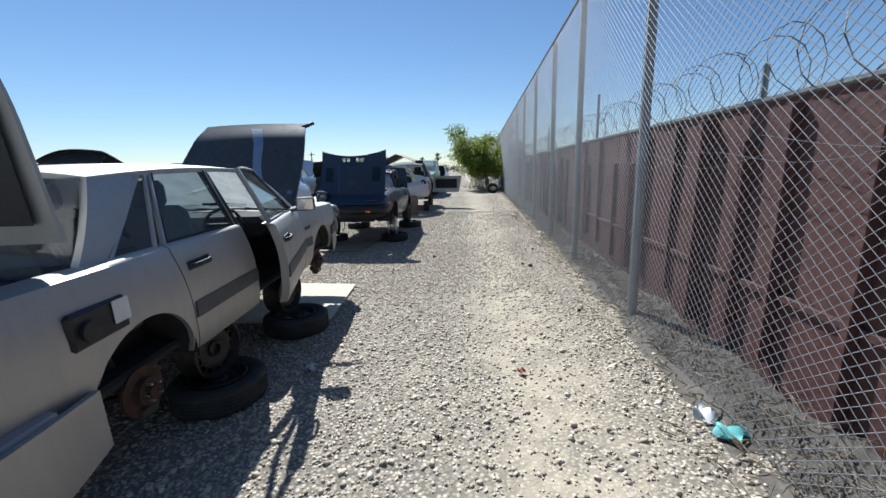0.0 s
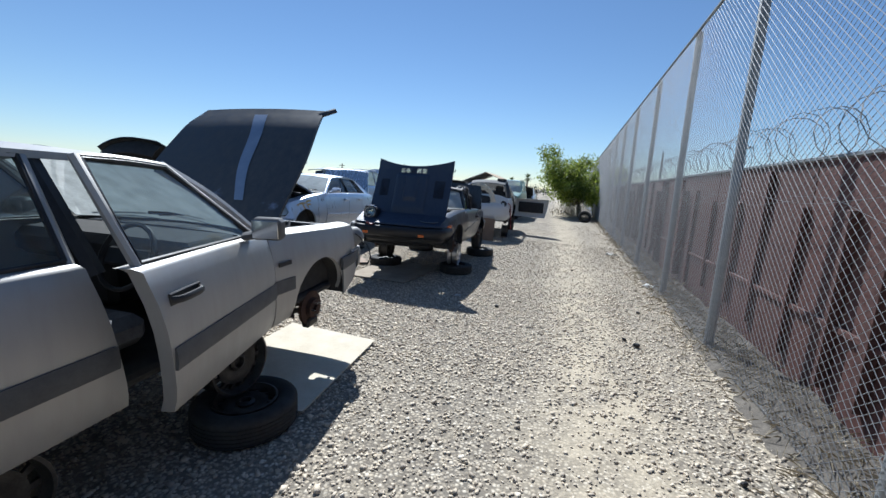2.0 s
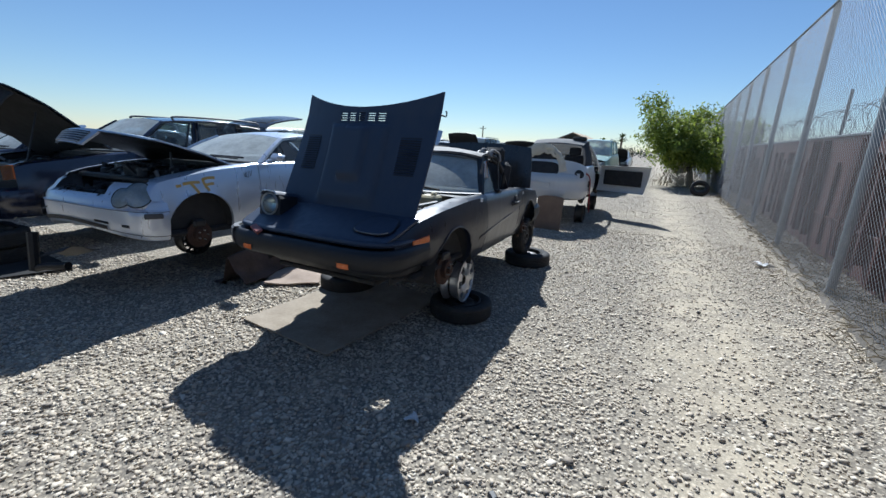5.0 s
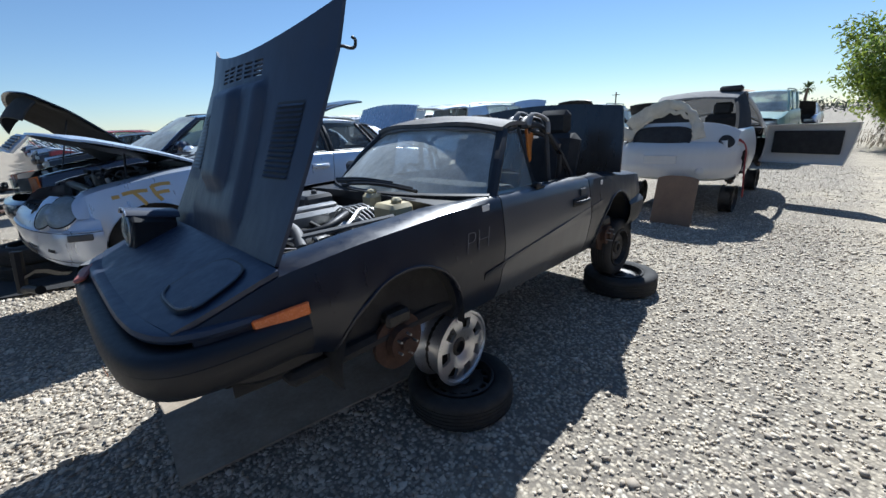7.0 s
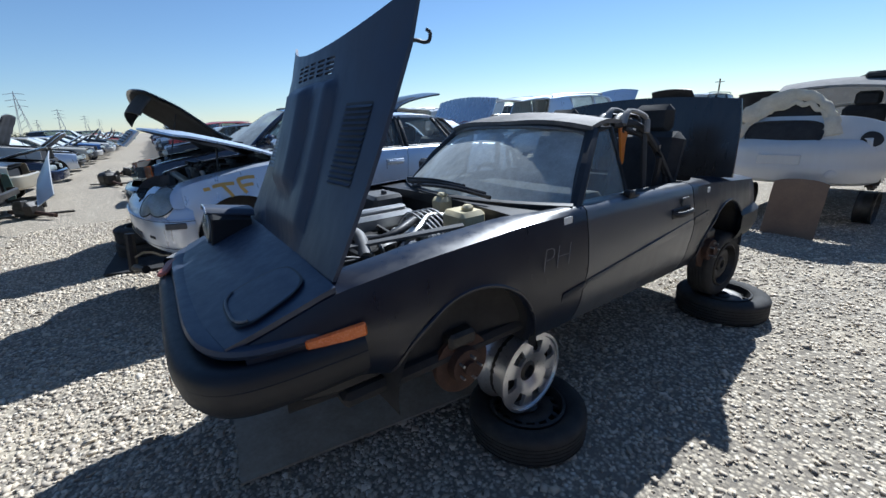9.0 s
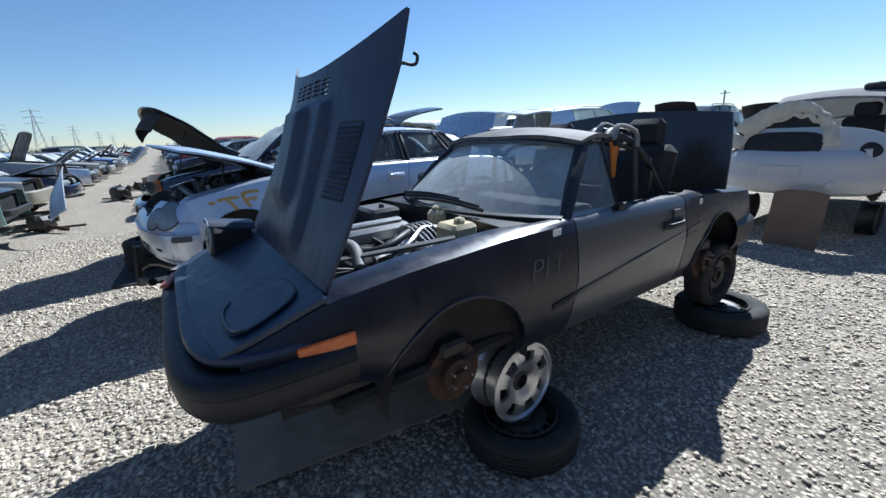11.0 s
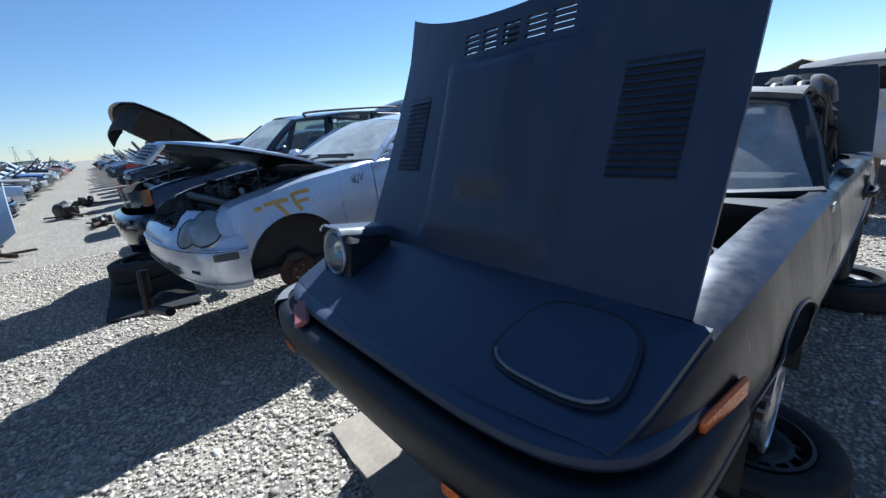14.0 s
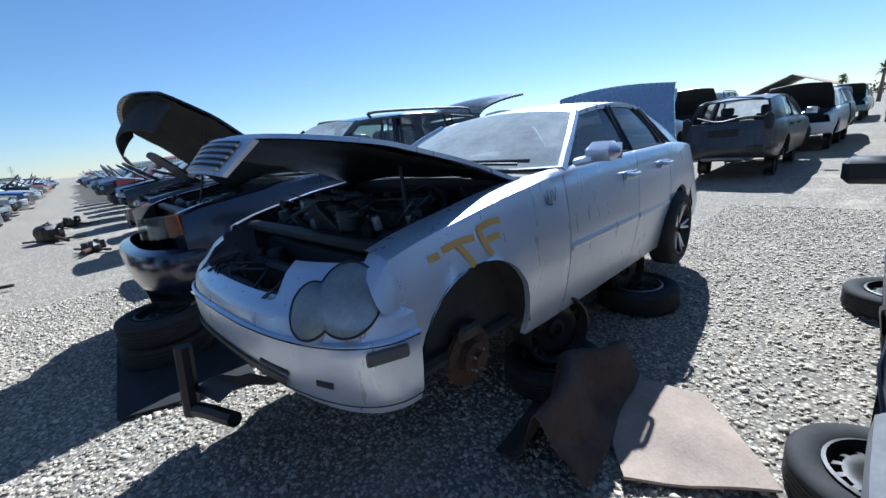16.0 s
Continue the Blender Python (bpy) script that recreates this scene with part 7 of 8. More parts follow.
# ---- far distance
def far_things():
    rng = random.Random(31)
    for x, y, h in ((-256, -36, 21), (-377, -38.5, 19), (-215, -39, 13), (-415, -56, 14), (-480, -35, 18), (-540, -30, 16)):
        r = thing("power_pylon", "far grey steel lattice power pylon", "pylon", pose(x, y, 0))
        w = h * 0.11
        legs = [sweep([(a * w, b * w, 0), (a * w * 0.25, b * w * 0.25, h * 0.72), (0, 0, h)], 0.13, 4) for a in (-1, 1) for b in (-1, 1)]
        part("lattice_mast", merge(*legs, *[sweep([(-w * (1 - z * 0.9), -w * (1 - z * 0.9), h * z), (w * (1 - z - 0.08), w * (1 - z - 0.08), h * (z + 0.1))], 0.08, 3) for z in (0.0, 0.12, 0.24, 0.36, 0.48, 0.6)]), "pylon", r)
        for z in (0.7, 0.82, 0.94):
            part("cross_arm", sweep([(0, -h * 0.16, h * z), (0, 0, h * z + 0.5), (0, h * 0.16, h * z)], 0.12, 4), "pylon", r)
    for i in range(46):
        x, y = -122 + rng.uniform(-12, 12), -62 + 1.1 * i + rng.uniform(-2, 2)
        V, F = [], []
        hh = rng.uniform(1.6, 3.4) * (1.0 if y < -8 else 0.4)
        for _ in range(240):
            p = Vector((rng.gauss(0, 1.4), rng.gauss(0, 1.4), hh * 0.55 + rng.gauss(0, hh * 0.22)))
            a, b = Vector((rng.uniform(-1, 1), rng.uniform(-1, 1), rng.uniform(-1, 1))) * 0.4, Vector((rng.uniform(-1, 1), rng.uniform(-1, 1), rng.uniform(-1, 1))) * 0.4
            k = len(V)
            V += [tuple(p), tuple(p + a), tuple(p + b)]
            F.append((k, k + 1, k + 2))
        r = thing("distant_tree", "dark far-off tree on the horizon", "tree", pose(x, y, 0), "distant tree line")
        part("trunk", sweep([(0, 0, 0), (0, 0, hh * 0.6)], 0.12, 5), "bark", r)
        part("crown", (V, F), "haze", r, smooth=0)
    r = thing("shed_building", "far low shed with a pale pitched roof", "building", pose(-14, 96, 0))
    part("shed_wall", cbox((0, 0, 1.1), (11, 16, 2.2), 0.05), "roofing", r)
    part("roof_slope", slab(lambda u, w: (-6 + 6 * u, -8.4 + 16.8 * w, 2.2 + 2.5 * u), 2, 2, (0, 0, -0.1)), "roofing", r)
    part("roof_slope", slab(lambda u, w: (6 - 6 * u, -8.4 + 16.8 * w, 2.2 + 2.5 * u), 2, 2, (0, 0, -0.1)), "roofing_tan", r, "tan sunlit roof slope")
    for x, y, h in ((-4.5, 76, 4.1), (-9.0, 92, 3.8)):
        r = thing("palm_tree", "small far palm with a round head of fronds", "palm", pose(x, y, 0))
        part("trunk", sweep([(0, 0, 0), (0.1, 0, h - 0.6)], [0.22, 0.14], 8), "bark", r)
        V, F = [], []
        for _ in range(70):
            a, e, L = rng.uniform(0, 6.28), rng.uniform(-0.7, 1.3), rng.uniform(0.7, 1.15)
            d = Vector((math.cos(a) * math.cos(e), math.sin(a) * math.cos(e), math.sin(e))) * L
            s = Vector((-math.sin(a), math.cos(a), 0)) * 0.09
            p = Vector((0.1, 0, h - 0.55))
            k = len(V)
            V += [tuple(p), tuple(p + d * 0.6 + s), tuple(p + d + Vector((0, 0, -0.2))), tuple(p + d * 0.6 - s)]
            F.append((k, k + 1, k + 2, k + 3))
        part("fronds", (V, F), "palm", r, smooth=0)
    for x, y, h in ((-33.7, 91, 5.7), (-52, 95, 5.4)):
        r = thing("utility_pole", "far wooden utility pole with cross arm", "pole", pose(x, y, 0))
        part("pole_shaft", sweep([(0, 0, 0), (0, 0, h)], 0.12, 6), "bark", r)
        part("cross_arm", cbox((0, 0, h - 0.5), (1.5, 0.12, 0.12), 0.02), "bark", r)
    for k in range(30):
        x, y = -75 + 3.2 * k, 118 + rng.uniform(-8, 8)
        V, F = [], []
        hh = rng.uniform(1.5, 3.0)
        for _ in range(160):
            p = Vector((rng.gauss(0, 1.5), rng.gauss(0, 1.2), hh * 0.55 + rng.gauss(0, hh * 0.22)))
            a, b = Vector((rng.uniform(-1, 1), rng.uniform(-1, 1), rng.uniform(-1, 1))) * 0.45, Vector((rng.uniform(-1, 1), rng.uniform(-1, 1), rng.uniform(-1, 1))) * 0.45
            i = len(V)
            V += [tuple(p), tuple(p + a), tuple(p + b)]
            F.append((i, i + 1, i + 2))
        r = thing("distant_tree", "dark far-off tree on the horizon", "tree", pose(x, y, 0), "distant tree line")
        part("crown", (V, F), "haze", r, smooth=0)
        part("trunk", sweep([(0, 0, 0), (0, 0, hh * 0.6)], 0.12, 5), "bark", r)


far_things()


# ---- the white rounded coupe beyond, seen from behind
def white_coupe():
    S = {"name": "white_coupe_car", "label": "white rounded coupe, rear stripped open, door swung wide", "category": "car",
         "L": 4.08, "hw": [(0, 0.60), (0.2, 0.74), (0.6, 0.84), (1.2, 0.86), (2.8, 0.86), (3.4, 0.84), (3.8, 0.76), (4.08, 0.62)],
         "zb": [(0, 0.85), (0.3, 1.02), (0.9, 1.16), (1.5, 1.20), (2.6, 1.22), (3.3, 1.22), (3.7, 1.16), (4.0, 1.02), (4.08, 0.95)], "zs": [(0, 0.62), (1, 0.60), (3, 0.60), (4.08, 0.66)], "soft": 0.14,
         "cowl": 1.15, "a_base": 1.4, "back": 3.35, "rf": (1.95, 1.68), "rr": (2.85, 1.66), "hwr": 0.56, "roof_arc": 0.09, "doors": [1.4, 2.55], "posts": [1.95, 2.45], "axles": (0.82, 3.30), "axle_z": 0.60, "arch": 0.36,
         "paint": "white", "res": 0.06, "nose_s": 0.25, "tail_s": 3.86, "swing": {(0, 1): 72}, "rear_glass": False, "hood": {"open": 0, "crown": 0.1}, "rear_seat": False, "lean_line": 0.1,
         "rear_skin": [(4.12, 3.5, 0.83, [(-0.08, 0.56), (-0.01, 0.60), (0.02, 0.70), (0.02, 0.80), (0.0, 0.84), (0.01, 0.90), (-0.02, 1.0), (-0.08, 1.08), (-0.2, 1.12)], "white", 2.5)], "front_skin": [(-0.02, 0.5, 0.80, [(-0.05, 0.55), (0, 0.6), (0.01, 0.8), (-0.1, 0.95)], "white", 2.5)], "seat_mat": "interior", "frame_mat": "plastic", "screen_mat": "glass_dark", "roof_paint": "greycloth", "pillar_mat": "interior", "frames": False, "side_glass": False, "mirror_sides": (-1,)}
    root = build_car(S, pose(-1.58, 18.08, 0, 0, 0, -90), 41)
    def tail(u, t, k=0.0):
        q = 2 * t - 1
        return (4.05 - 0.05 * u - 0.13 * u * u - 0.26 * q * q + k, 0.80 * q, 0.96 + 0.40 * u * (1 - 0.35 * q ** 4))
    tp = part("tail_panel", slab(tail, 12, 20, (-0.02, 0, 0)), "white", root)

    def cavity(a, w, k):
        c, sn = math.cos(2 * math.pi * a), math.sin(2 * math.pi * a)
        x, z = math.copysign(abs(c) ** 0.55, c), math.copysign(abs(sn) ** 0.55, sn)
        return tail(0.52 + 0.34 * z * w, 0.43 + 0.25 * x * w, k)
    # dark sheet laid on the tail panel, standing in for the boot's inner shade
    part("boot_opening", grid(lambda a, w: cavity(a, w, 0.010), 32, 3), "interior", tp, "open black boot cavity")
    part("boot_seal", sweep([cavity(k / 32, 1.0, 0.012) for k in range(33)], 0.011, 6), "plastic", tp)

    arch = arc_pts([(3.90, -0.64, 1.12), (3.88, -0.56, 1.33), (3.84, -0.34, 1.50), (3.80, -0.06, 1.60), (3.82, 0.14, 1.55), (3.88, 0.30, 1.38), (3.96, 0.37, 1.14)], 40)
    rng = random.Random(5)
    fold = [(0.035 + 0.020 * math.sin(i * 0.9) * rng.uniform(0.6, 1.0), 0.085 + 0.035 * math.sin(i * 0.16) + rng.uniform(-0.012, 0.012)) for i in range(41)]
    part("draped_lining", sweep(arch, fold, 12), "tan", root, "torn tan lining arched over the open boot")
    part("lining_edge", sweep([q + Vector((0.02, 0.0, -0.09 + 0.02 * math.sin(i * 1.3))) for i, q in enumerate(arch[4:36])], (0.012, 0.03), 6), "tan", root)
    # dark slab behind the lining paints the shade of its hole
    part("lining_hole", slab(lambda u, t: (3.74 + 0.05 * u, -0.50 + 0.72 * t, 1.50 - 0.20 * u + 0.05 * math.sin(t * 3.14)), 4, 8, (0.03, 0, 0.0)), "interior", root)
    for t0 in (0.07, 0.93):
        # dark oval on the panel in place of a shaded lamp hollow
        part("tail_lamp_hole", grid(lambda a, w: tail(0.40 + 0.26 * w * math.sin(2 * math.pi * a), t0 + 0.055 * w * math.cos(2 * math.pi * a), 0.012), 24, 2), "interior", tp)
    part("plate_recess", cbox((4.13, -0.05, 0.86), (0.02, 0.44, 0.12), 0.008), "white", root)
    for k, dz in enumerate((0.0, -0.05)):
        part("red_strap", sweep(arc_pts([(3.90 - 0.02 * k, 0.22, 1.17 + dz), (3.84, 0.46, 1.20 + dz), (3.66, 0.70 + 0.01 * k, 1.16 + dz), (3.52, 0.86, 1.02), (3.60, 0.90, 0.72 - 0.05 * k), (3.52 - 0.04 * k, 0.92, 0.30)], 22), (0.018, 0.010), 6), "redstrap", root)
    part("tow_eye_cover", xf(lathe([(0.055, 0.0), (0.055, 0.012), (0.045, 0.018), (0.001, 0.018)], 20), Matrix.Translation((4.075, 0.46, 0.70)) @ Matrix.Rotation(radians(90), 4, "Y") @ Matrix.Rotation(radians(-22), 4, "X")), "white", root)
    hg = turn_about((1.4, 0.84, 0), "Z", 72)
    part("door_trim", xf(cbox((1.98, 0.80, 0.94), (0.92, 0.03, 0.36), 0.03), hg), "interior", root, "dark door inner panel")
    part("roof_lamp_bar", cbox((2.55, 0.42, 1.815), (0.16, 0.30, 0.09), 0.025), "plastic", root)
    return root


white_coupe()


def dark_estate():
    rng = random.Random(4)
    S = generic_spec("wagon", "charcoal", rng)
    S.update(name="charcoal_estate_car", label="charcoal estate with its tailgate gone, standing on wheels", hatch=None, rear_glass=False, res=0.07, rails=False)
    S["hood"]["open"] = 0
    root = build_car(S, pose(-4.88, 21.15, 0.16, 0, 0, -90), 44)
    B = Body(S)
    tp = part("tail_panel", slab(lambda u, t: (4.50 + 0.04 * math.sin(u * 3.1) - 0.10 * (2 * t - 1) ** 4, (2 * t - 1) * 0.76, 0.50 + 0.50 * u), 8, 16, (-0.05, 0, 0)), "charcoal", root)
    # dark block on the panel imitates the shade of a plate recess
    part("plate_recess", cbox((4.535, 0.0, 0.80), (0.03, 0.52, 0.15), 0.01), "interior", tp)
    part("bumper_bar", cbox((4.55, 0, 0.50), (0.06, 1.34, 0.12), 0.03), "darksteel", root)
    for sd in (-1, 1):
        # solid dark block, its colour standing in for a shaded lamp cavity
        part("tail_lamp_hole", cbox((4.44, sd * 0.68, 0.98), (0.12, 0.14, 0.30), 0.04), "interior", root)
    part("torn_seal", sweep(arc_pts([(4.42, -0.5, 1.12), (4.52, -0.1, 1.02), (4.48, 0.3, 1.08), (4.4, 0.65, 1.05)], 16), 0.02, 6), "plastic", root)
    part("exhaust", merge(xf(lathe([(0.03, 0), (0.032, 0.2), (0.026, 0.2), (0.024, 0)], 12), Matrix.Translation((4.3, 0.3, 0.27)) @ Matrix.Rotation(radians(90), 4, "Y")), cbox((4.15, 0, 0.28), (0.3, 0.9, 0.08), 0.03)), "steel", root)
    part("roof_strip", sweep([(4.06, -0.5, 1.40), (4.10, 0, 1.47), (4.06, 0.5, 1.40)], (0.06, 0.015), 6), "charcoal", root)


dark_estate()


# ---- long rows of stripped cars
COLOURS = ["silver", "white", "black", "charcoal", "gold", "midnight", "silver_warm", "white", "silver", "blue", "teal", "red", "charcoal", "black", "silver"]
WORDS = {"silver": "silver", "white": "white", "black": "black", "charcoal": "charcoal", "gold": "champagne", "midnight": "dark blue", "silver_warm": "silver-beige", "blue": "blue", "teal": "pale green", "red": "faded red"}
KINDS = ["saloon", "saloon", "hatch", "suv", "saloon", "wagon"]
NAMES = {"saloon": "saloon_car", "hatch": "hatchback_car", "suv": "offroad_car", "wagon": "estate_car"}


def row_car(x, y, rz, seed, low, colour=None, kind=None, hood=None):
    rng = random.Random(seed)
    c, k = colour or rng.choice(COLOURS), kind or rng.choice(KINDS)
    S = generic_spec(k, c, rng, low)
    if hood is not None:
        S["hood"]["open"] = hood
    S["hood"]["label"] = ""
    S["name"] = NAMES[k]
    up = "raised hood" if S["hood"]["open"] > 5 else "closed hood"
    S["label"] = f"{WORDS[c]} stripped {NAMES[k].split('_')[0]} with {up}, wheels removed"
    S["group"] = "rows of stripped cars"
    lift = rng.uniform(0.12, 0.24)
    m = pose(x, y, lift, 0, rng.uniform(-1.2, 1.2), rz + rng.uniform(-3, 3))
    build_car(S, m, seed)
    d = m.to_3x3() @ Vector((1, 0, 0))
    n = m.to_3x3() @ Vector((0, 1, 0))
    for s in (1.25, 3.1):
        for sd in (-0.62, 0.62):
            q = Vector((x, y, 0)) + d * s + n * sd
            h = lift + 0.26
            if k == "suv":
                h += 0.12
            STANDS.append((q.x, q.y, h, rz))


STANDS = []
for i in range(36):
    low = i > 5
    row_car(-9.75 - 2.58 * i, 7.95 + random.Random(i).uniform(-0.3, 0.35), 90, 100 + i, low, ["silver", "midnight", "gold", "charcoal", "silver"][i] if i < 5 else None, "saloon" if i < 3 else None, [40, 52, 30][i] if i < 3 else None)
for i in range(38):
    low = i > 6
    row_car(-4.7 - 2.6 * i, 5.35 + random.Random(i + 50).uniform(-0.3, 0.2), -90, 200 + i, low, ["charcoal", "white", "teal", "gold", "midnight", None][i] if i < 6 else None, "saloon" if i < 5 else None, 0 if i == 2 else None)
for i, (c, k) in enumerate([("silver", "suv"), ("black", "wagon"), ("white", "suv"), ("charcoal", "suv"), ("gold", "saloon"), ("silver", "suv"), (None, None), (None, None), (None, None), (None, None), (None, None), (None, None)]):
    row_car(-7.2 - 2.6 * i, 19.8, -90, 300 + i, True, c, k)
for j, y in enumerate((21.6, 28.8, 35.6, 43.0)):
    for i in range(7):
        c = "teal" if (i, j) == (0, 0) else None
        row_car(-1.9 - 2.65 * i, y, 90 if j % 2 == 0 else -90, 400 + 10 * j + i, True, c, "suv" if (i, j) == (0, 0) else None, 0 if (i, j) == (0, 0) else None)


# each row car stands on bare steel wheels
STAND_GEO = merge(wheel_geo(0.19, 0.16), lathe([(0.03, 0.03), (0.10, 0.05), (0.17, 0.03)], 20))
first = None
for x, y, h, rz in STANDS[:290]:
    m = Matrix.Translation((x, y, h / 2)) @ Matrix.Rotation(radians(rz), 4, "Z") @ Matrix.Rotation(radians(90), 4, "X")
    m = m @ Matrix.Diagonal((h / 0.38, h / 0.38, 1, 1))
    if first is None:
        first = solo("steel_wheel", STAND_GEO, "darksteel", "bare dark steel wheel propping up a car", "wheel", None, "wheels under the rows")
        first.matrix_world = m
    else:
        ob = new("steel_wheel", first.data)
        ob.matrix_world = m
        tagged(ob, "bare dark steel wheel propping up a car", "wheel", "wheels under the rows")


rest = [xf(STAND_GEO, Matrix.Translation((x, y, h / 2)) @ Matrix.Rotation(radians(rz), 4, "Z") @ Matrix.Rotation(radians(90), 4, "X") @ Matrix.Diagonal((h / 0.38, h / 0.38, 1, 1))) for x, y, h, rz in STANDS[290:]]
solo("far_steel_wheels", merge(*rest), "darksteel", "far bare steel wheels propping up cars", "wheel", kind="stuff")


# ---- supports and litter round the near cars
def support(x, y, z_top, rz, hero=False, label="steel wheel standing on a flat tyre under a car"):
    """An upright bare wheel on top of a lying tyre."""
    R = 0.205
    zc = z_top - R
    base_h = max(0.0, zc - R)
    wheel_thing("bare alloy wheel with oval openings propping up a car" if hero else "bare dark steel wheel propping up a car", Matrix.Translation((x, y, zc)) @ Matrix.Rotation(radians(rz), 4, "Z") @ Matrix.Rotation(radians(90), 4, "X"), 0.3, R, 0.19, "alloy" if hero else "darksteel", False, "alloy" if hero else "darksteel", "oval" if hero else "holes")


def lying(x, y, label, R=0.31, r=0.19, w=0.185, rim="darksteel", z=0.0, tip=0.0):
    wheel_thing(label, Matrix.Translation((x, y, w / 2 + z)) @ Matrix.Rotation(radians(tip), 4, "X"), R, r, w, "darksteel", True, rim)


# navy convertible
lying(-1.04, 8.91, "worn tyre on a steel wheel lying flat", 0.295, 0.19, 0.16)
support(-1.08, 8.89, 0.555, 93, True)
lying(-0.98, 11.02, "worn tyre on a steel wheel lying flat", 0.31, 0.19, 0.17)
wheel_thing("dusty wheel with tyre standing upright under a car", Matrix.Translation((-1.05, 10.95, 0.40)) @ Matrix.Rotation(radians(88), 4, "Z") @ Matrix.Rotation(radians(90), 4, "X"), 0.25, 0.16, 0.17, "darksteel", True, "darksteel")
lying(-2.42, 8.92, "worn tyre lying flat under a car", 0.30, 0.19, 0.16)
support(-2.40, 8.90, 0.55, 92)
support(-2.40, 11.0, 0.55, 92)
lying(-2.40, 11.0, "worn tyre lying flat under a car", 0.30, 0.19, 0.16)
# silver-beige saloon
lying(-1.22, 2.62, "worn tyre on a perforated steel wheel lying flat")
support(-1.30, 2.68, 0.56, 80)
lying(-1.18, 3.86, "worn tyre lying flat under a car")
support(-1.30, 3.88, 0.60, 84)
lying(-2.65, 3.6, "worn tyre lying flat under a car")
support(-2.62, 3.6, 0.60, 90)
support(-2.62, 2.2, 0.41, 90)
# silver-blue saloon
support(-3.80, 8.86, 0.58, 70)
lying(-3.82, 8.90, "worn tyre lying flat under a car", 0.30, 0.19, 0.17)
lying(-3.86, 10.22, "worn tyre on a bright steel wheel lying flat", 0.31, 0.19, 0.18, "steel")
support(-3.98, 10.16, 0.50, 78)
support(-5.0, 8.8, 0.41, 92)
support(-5.0, 10.3, 0.41, 92)
wheel_thing("black five-spoke alloy wheel with tyre on the rear axle", Matrix.Translation((-3.80, 10.72, 0.535)) @ Matrix.Rotation(radians(93.3), 4, "Z") @ Matrix.Rotation(radians(90), 4, "X"), 0.315, 0.225, 0.2, "alloy", True, "darksteel", "spoke")
# off-roader
lying(-6.45, 7.28, "two black tyres stacked flat on a rubber mat", 0.33, 0.2, 0.2, None)
lying(-6.42, 7.30, "black tyre on a dark wheel, top of a stack", 0.33, 0.2, 0.2, "darksteel", 0.20)
for x, y in ((-6.35, 9.0), (-7.75, 9.0), (-6.35, 10.4), (-7.75, 10.4)):
    support(x, y, 0.41, 90)
for x, y in ((-0.92, 17.2), (-0.88, 14.9), (-2.2, 17.2), (-2.2, 14.9)):
    support(x, y, 0.41, 90)
for x, y in ((-4.28, 19.9), (-4.28, 17.8), (-5.48, 19.9), (-5.48, 17.8)):
    support(x, y, 0.41, 90)
lying(2.2, 24.4, "old tyre leaning by the fence", 0.33, 0.2, 0.2, None, 0.18, 55)


def sheet(name, corners, mat, label, category, thick=0.012, wave=0.0, n=10):
    a, b, c, d = [Vector(p) for p in corners]

    def fn(u, w):
        p = a.lerp(b, u).lerp(d.lerp(c, u), w)
        return (p.x, p.y, p.z + wave * (noise.noise(Vector((p.x * 3, p.y * 3, 1))) + 0.6))
    solo(name, slab(fn, n, n, (0, 0, -thick)), mat, label, category)


sheet("plywood_board", [(-0.98, 5.35, 0.03), (-1.98, 5.45, 0.03), (-1.92, 3.95, 0.03), (-0.90, 4.05, 0.03)], "board", "pale plywood board lying on the gravel", "board")
sheet("tan_board", [(-2.60, 7.72, 0.03), (-1.55, 7.62, 0.03), (-1.35, 9.1, 0.03), (-2.5, 9.2, 0.03)], "board_dirty", "dirty tan board lying under a car", "board")
sheet("car_carpet", [(-3.16, 8.40, 0.02), (-2.69, 8.74, 0.02), (-3.08, 9.20, 0.03), (-3.62, 9.02, 0.04)], "carpet", "tan car carpet spread on the gravel", "carpet", 0.015, 0.035, 24)


def carpet_fold():
    def fn(u, w):
        x, y = -3.24 - 0.44 * w - 0.16 * u, 8.24 + 0.90 * u - 0.06 * w + 0.04 * math.sin(u * 6)
        ridge = 0.46 + 0.10 * math.sin(u * 4.0 + 0.4)
        f = (w - ridge) / (0.34 if w < ridge else 0.16)
        z = (0.13 + 0.22 * math.sin(math.pi * min(1, u * 0.62 + 0.22))) * math.exp(-f * f)
        z += 0.030 * math.sin(w * 15 + u * 5) * math.exp(-f * f * 0.5) + 0.02 * noise.noise(Vector((x * 9, y * 9, 3)))
        return (x + 0.05 * math.exp(-f * f) * math.sin(u * 9), y, 0.030 + max(0.0, z))
    # the fold's dark brown stands in for the shade on it
    solo("folded_carpet", slab(fn, 36, 30, (0.0, 0, -0.012)), "brown_carpet", "crumpled brown carpet heaped against a wheel", "carpet", smooth=60)


carpet_fold()
sheet("rubber_mat", [(-5.62, 6.85, 0.025), (-5.35, 7.62, 0.025), (-6.95, 7.75, 0.025), (-7.1, 6.95, 0.025)], "blackmat", "black rubber mat lying on the gravel", "mat", 0.012, 0.01, 12)
solo("cardboard_sheet", slab(lambda u, w: (-1.57 + 0.52 * u, 13.62 + 0.16 * w + 0.02 * math.sin(u * 4), 0.0 + 0.66 * w - 0.04 * abs(2 * u - 1) ** 3 * w), 8, 6, (0, 0.012, 0)), "cardboard", "brown cardboard sheet leaning on a bumper", "cardboard")


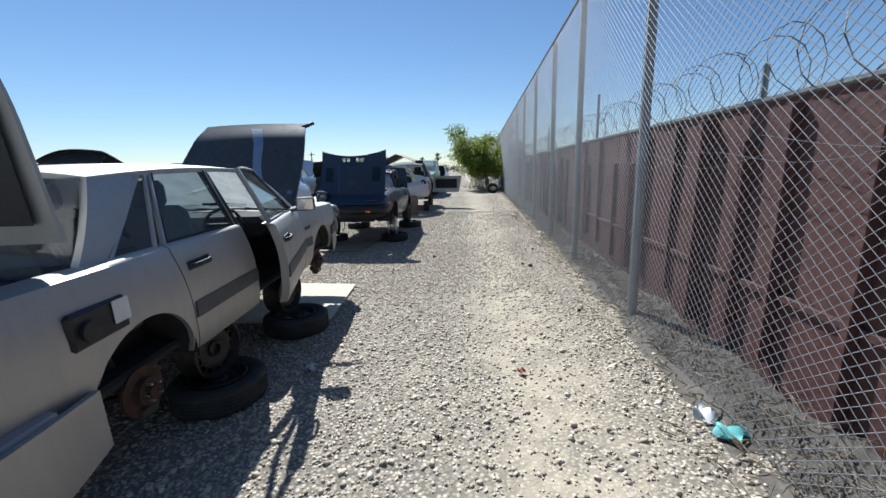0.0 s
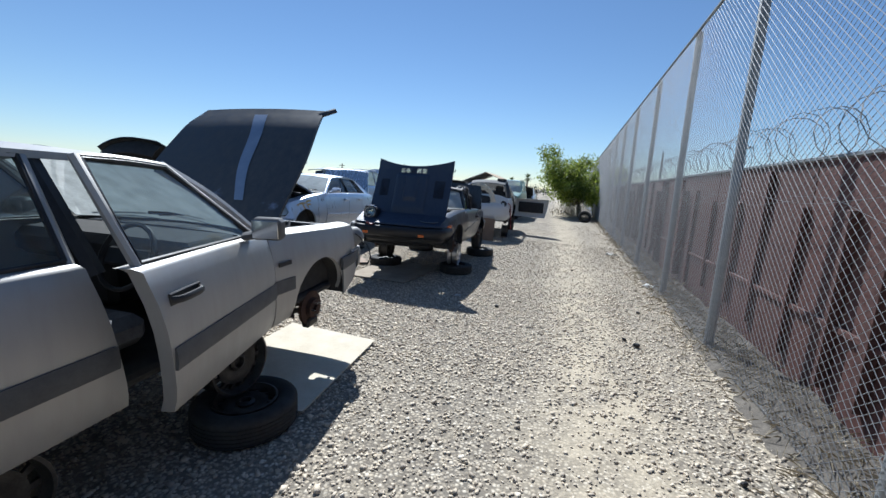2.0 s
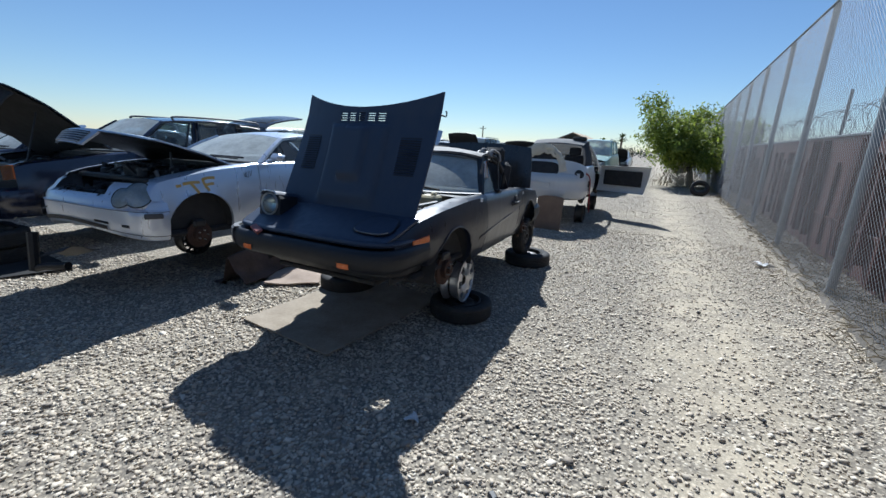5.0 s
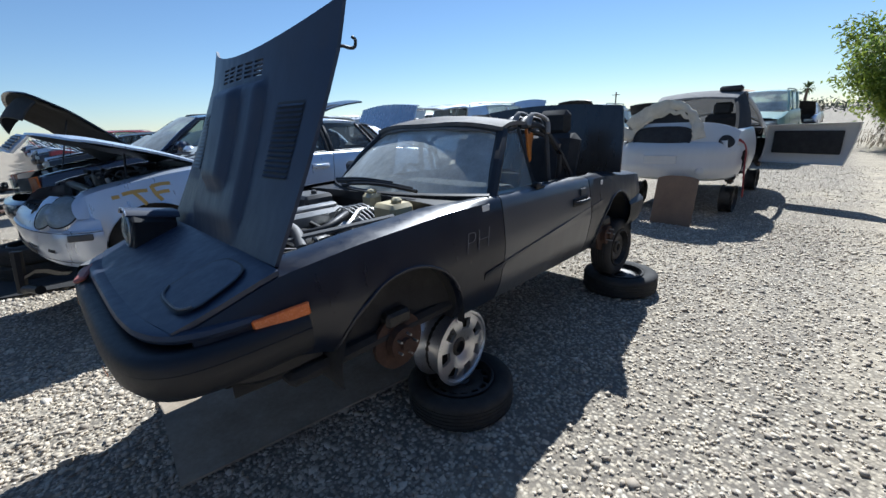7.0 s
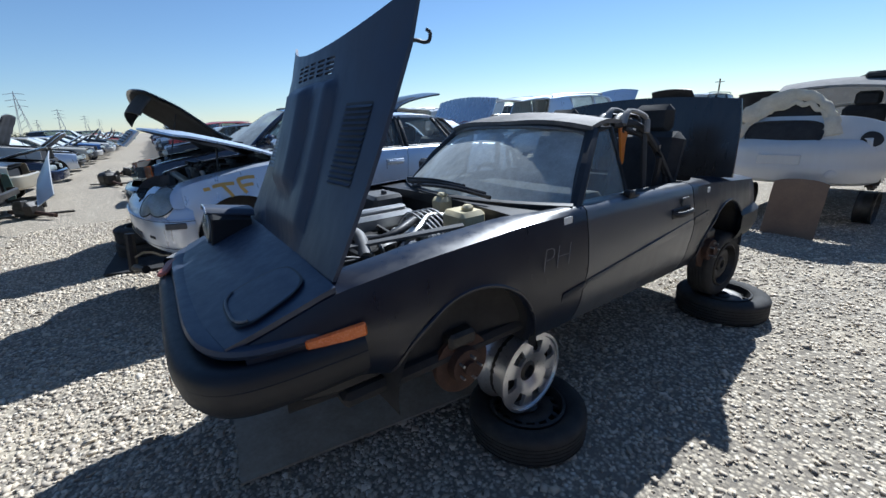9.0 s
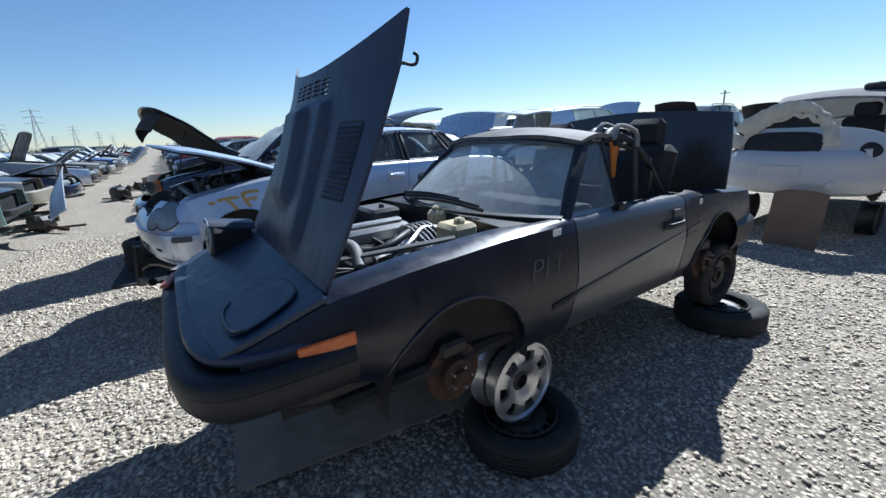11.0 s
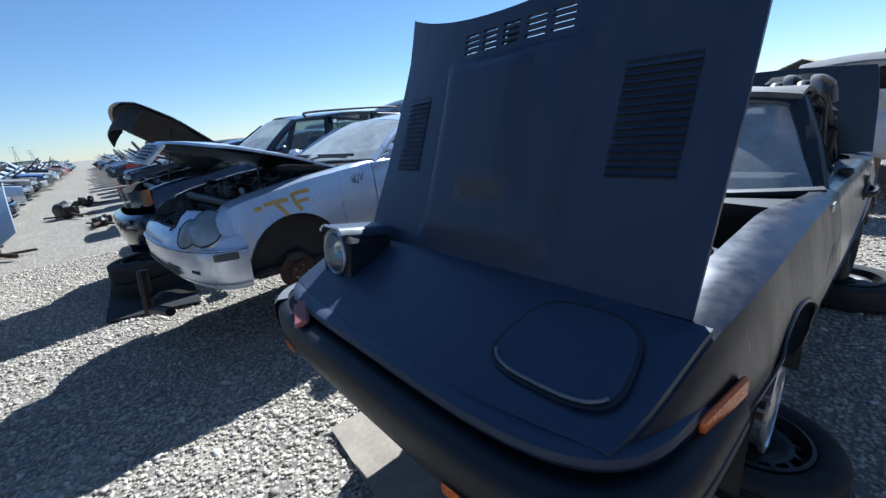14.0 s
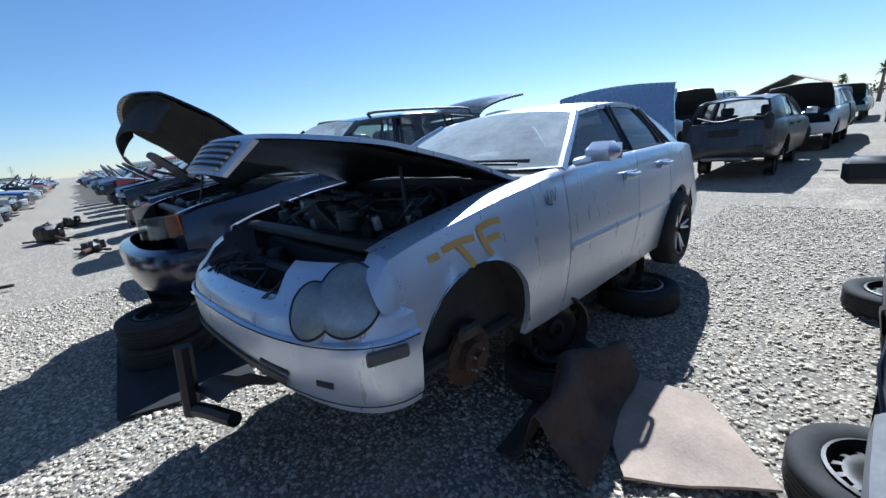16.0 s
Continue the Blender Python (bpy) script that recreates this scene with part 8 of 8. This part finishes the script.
def rag(x, y, mat, label, r, seed, h=0.05):
    rng = random.Random(seed)
    k = [rng.uniform(0, 6) for _ in range(4)]
    solo("rag" if mat != "whitebit" else "paper_scrap", slab(lambda u, w: (x + r * (u - 0.5) * (1 + 0.4 * math.sin(w * 5 + k[0])), y + r * (w - 0.5) * (1 + 0.4 * math.sin(u * 6 + k[1])), 0.02 + h * abs(math.sin(u * 5 + k[2]) * math.cos(w * 4 + k[3]))), 8, 8, (0, 0, -0.004)), mat, label, "litter")


rag(2.00, 2.42, "whitebit", "crumpled white cloth on the gravel", 0.13, 1, 0.06)
rag(2.04, 2.24, "tealcloth", "crumpled teal cloth on the gravel", 0.15, 2, 0.04)
rag(-0.72, 3.02, "whitebit", "small white paper scrap on the gravel", 0.09, 3, 0.03)
rag(-0.62, 7.35, "whitebit", "small white paper scrap on the gravel", 0.07, 4, 0.02)
rag(0.95, 2.95, "dusty_red", "small red scrap on the path", 0.05, 5, 0.03)
rag(2.3, 9.4, "whitebit", "white plastic scrap by the fence", 0.18, 6, 0.05)
rag(2.1, 12.9, "whitebit", "white plastic scrap by the fence", 0.2, 7, 0.04)


def clod(x, y, s, seed, mat="plastic", label="black plastic scrap on the path"):
    rng = random.Random(seed)
    g = merge(cbox((0, 0, s * 0.35), (s, s * 0.7, s * 0.6), s * 0.16), xf(cbox((s * 0.3, s * 0.2, s * 0.2), (s * 0.7, s * 0.25, s * 0.25), s * 0.07), Matrix.Rotation(rng.uniform(0, 3), 4, "Z")))
    solo("plastic_scrap", g, mat, label, "litter", pose(x, y, 0.005, 0, 0, rng.uniform(0, 180)), smooth=0)


for i, (x, y, s) in enumerate([(-0.02, 7.05, 0.09), (1.55, 6.3, 0.10), (1.45, 6.45, 0.07), (1.25, 8.4, 0.05), (1.75, 4.3, 0.06), (1.8, 7.6, 0.08), (0.35, 2.2, 0.05), (1.05, 10.2, 0.06), (-0.6, 6.2, 0.04), (1.35, 5.2, 0.05)]):
    clod(x, y, s * 0.62, i)


def junk(x, y, seed, label, size=0.5):
    """A heap of bolted-together running gear on the ground."""
    rng = random.Random(seed)
    r = thing("scrap_axle", label, "scrap", pose(x, y, 0, 0, 0, rng.uniform(0, 180)))
    part("casing", cbox((0, 0, size * 0.4), (size, size * 0.8, size * 0.7), 0.08), "darksteel", r)
    tagged(part("bolted_rest", merge(clutter(rng, -size * 0.5, size * 0.5, size * 0.4, size * 0.4, size * 0.85, 12, (0.08, 0.2))), "darksteel", r), kind="stuff")
    part("axle_tube", sweep([(-1.6 * size, 0.1, 0.1), (0, 0, size * 0.3), (1.8 * size, -0.1, 0.08)], 0.04, 8), "rust", r)
    part("rod", sweep([(-1.2 * size, -0.3, 0.05), (1.5 * size, 0.35, 0.07)], 0.025, 6), "darksteel", r)


junk(-16.4, 6.3, 1, "oily scrap axle dropped in the aisle", 0.55)
junk(-13.2, 7.0, 2, "oily scrap parts dropped in the aisle", 0.3)
junk(-11.3, 5.3, 3, "black scrap parts dropped in the aisle", 0.45)
junk(-19.5, 6.7, 4, "rusty scrap axle dropped in the aisle", 0.4)
solo("fender_panel", slab(lambda u, w: (-10.9 + 1.5 * u, 5.7 + 0.25 * w + 0.1 * u, 0.85 - 0.42 * u * u + 0.45 * w * (1 - u * 0.6)), 12, 6, (0, 0.015, 0)), "white", "loose white fender panel leaning on scrap", "panel")
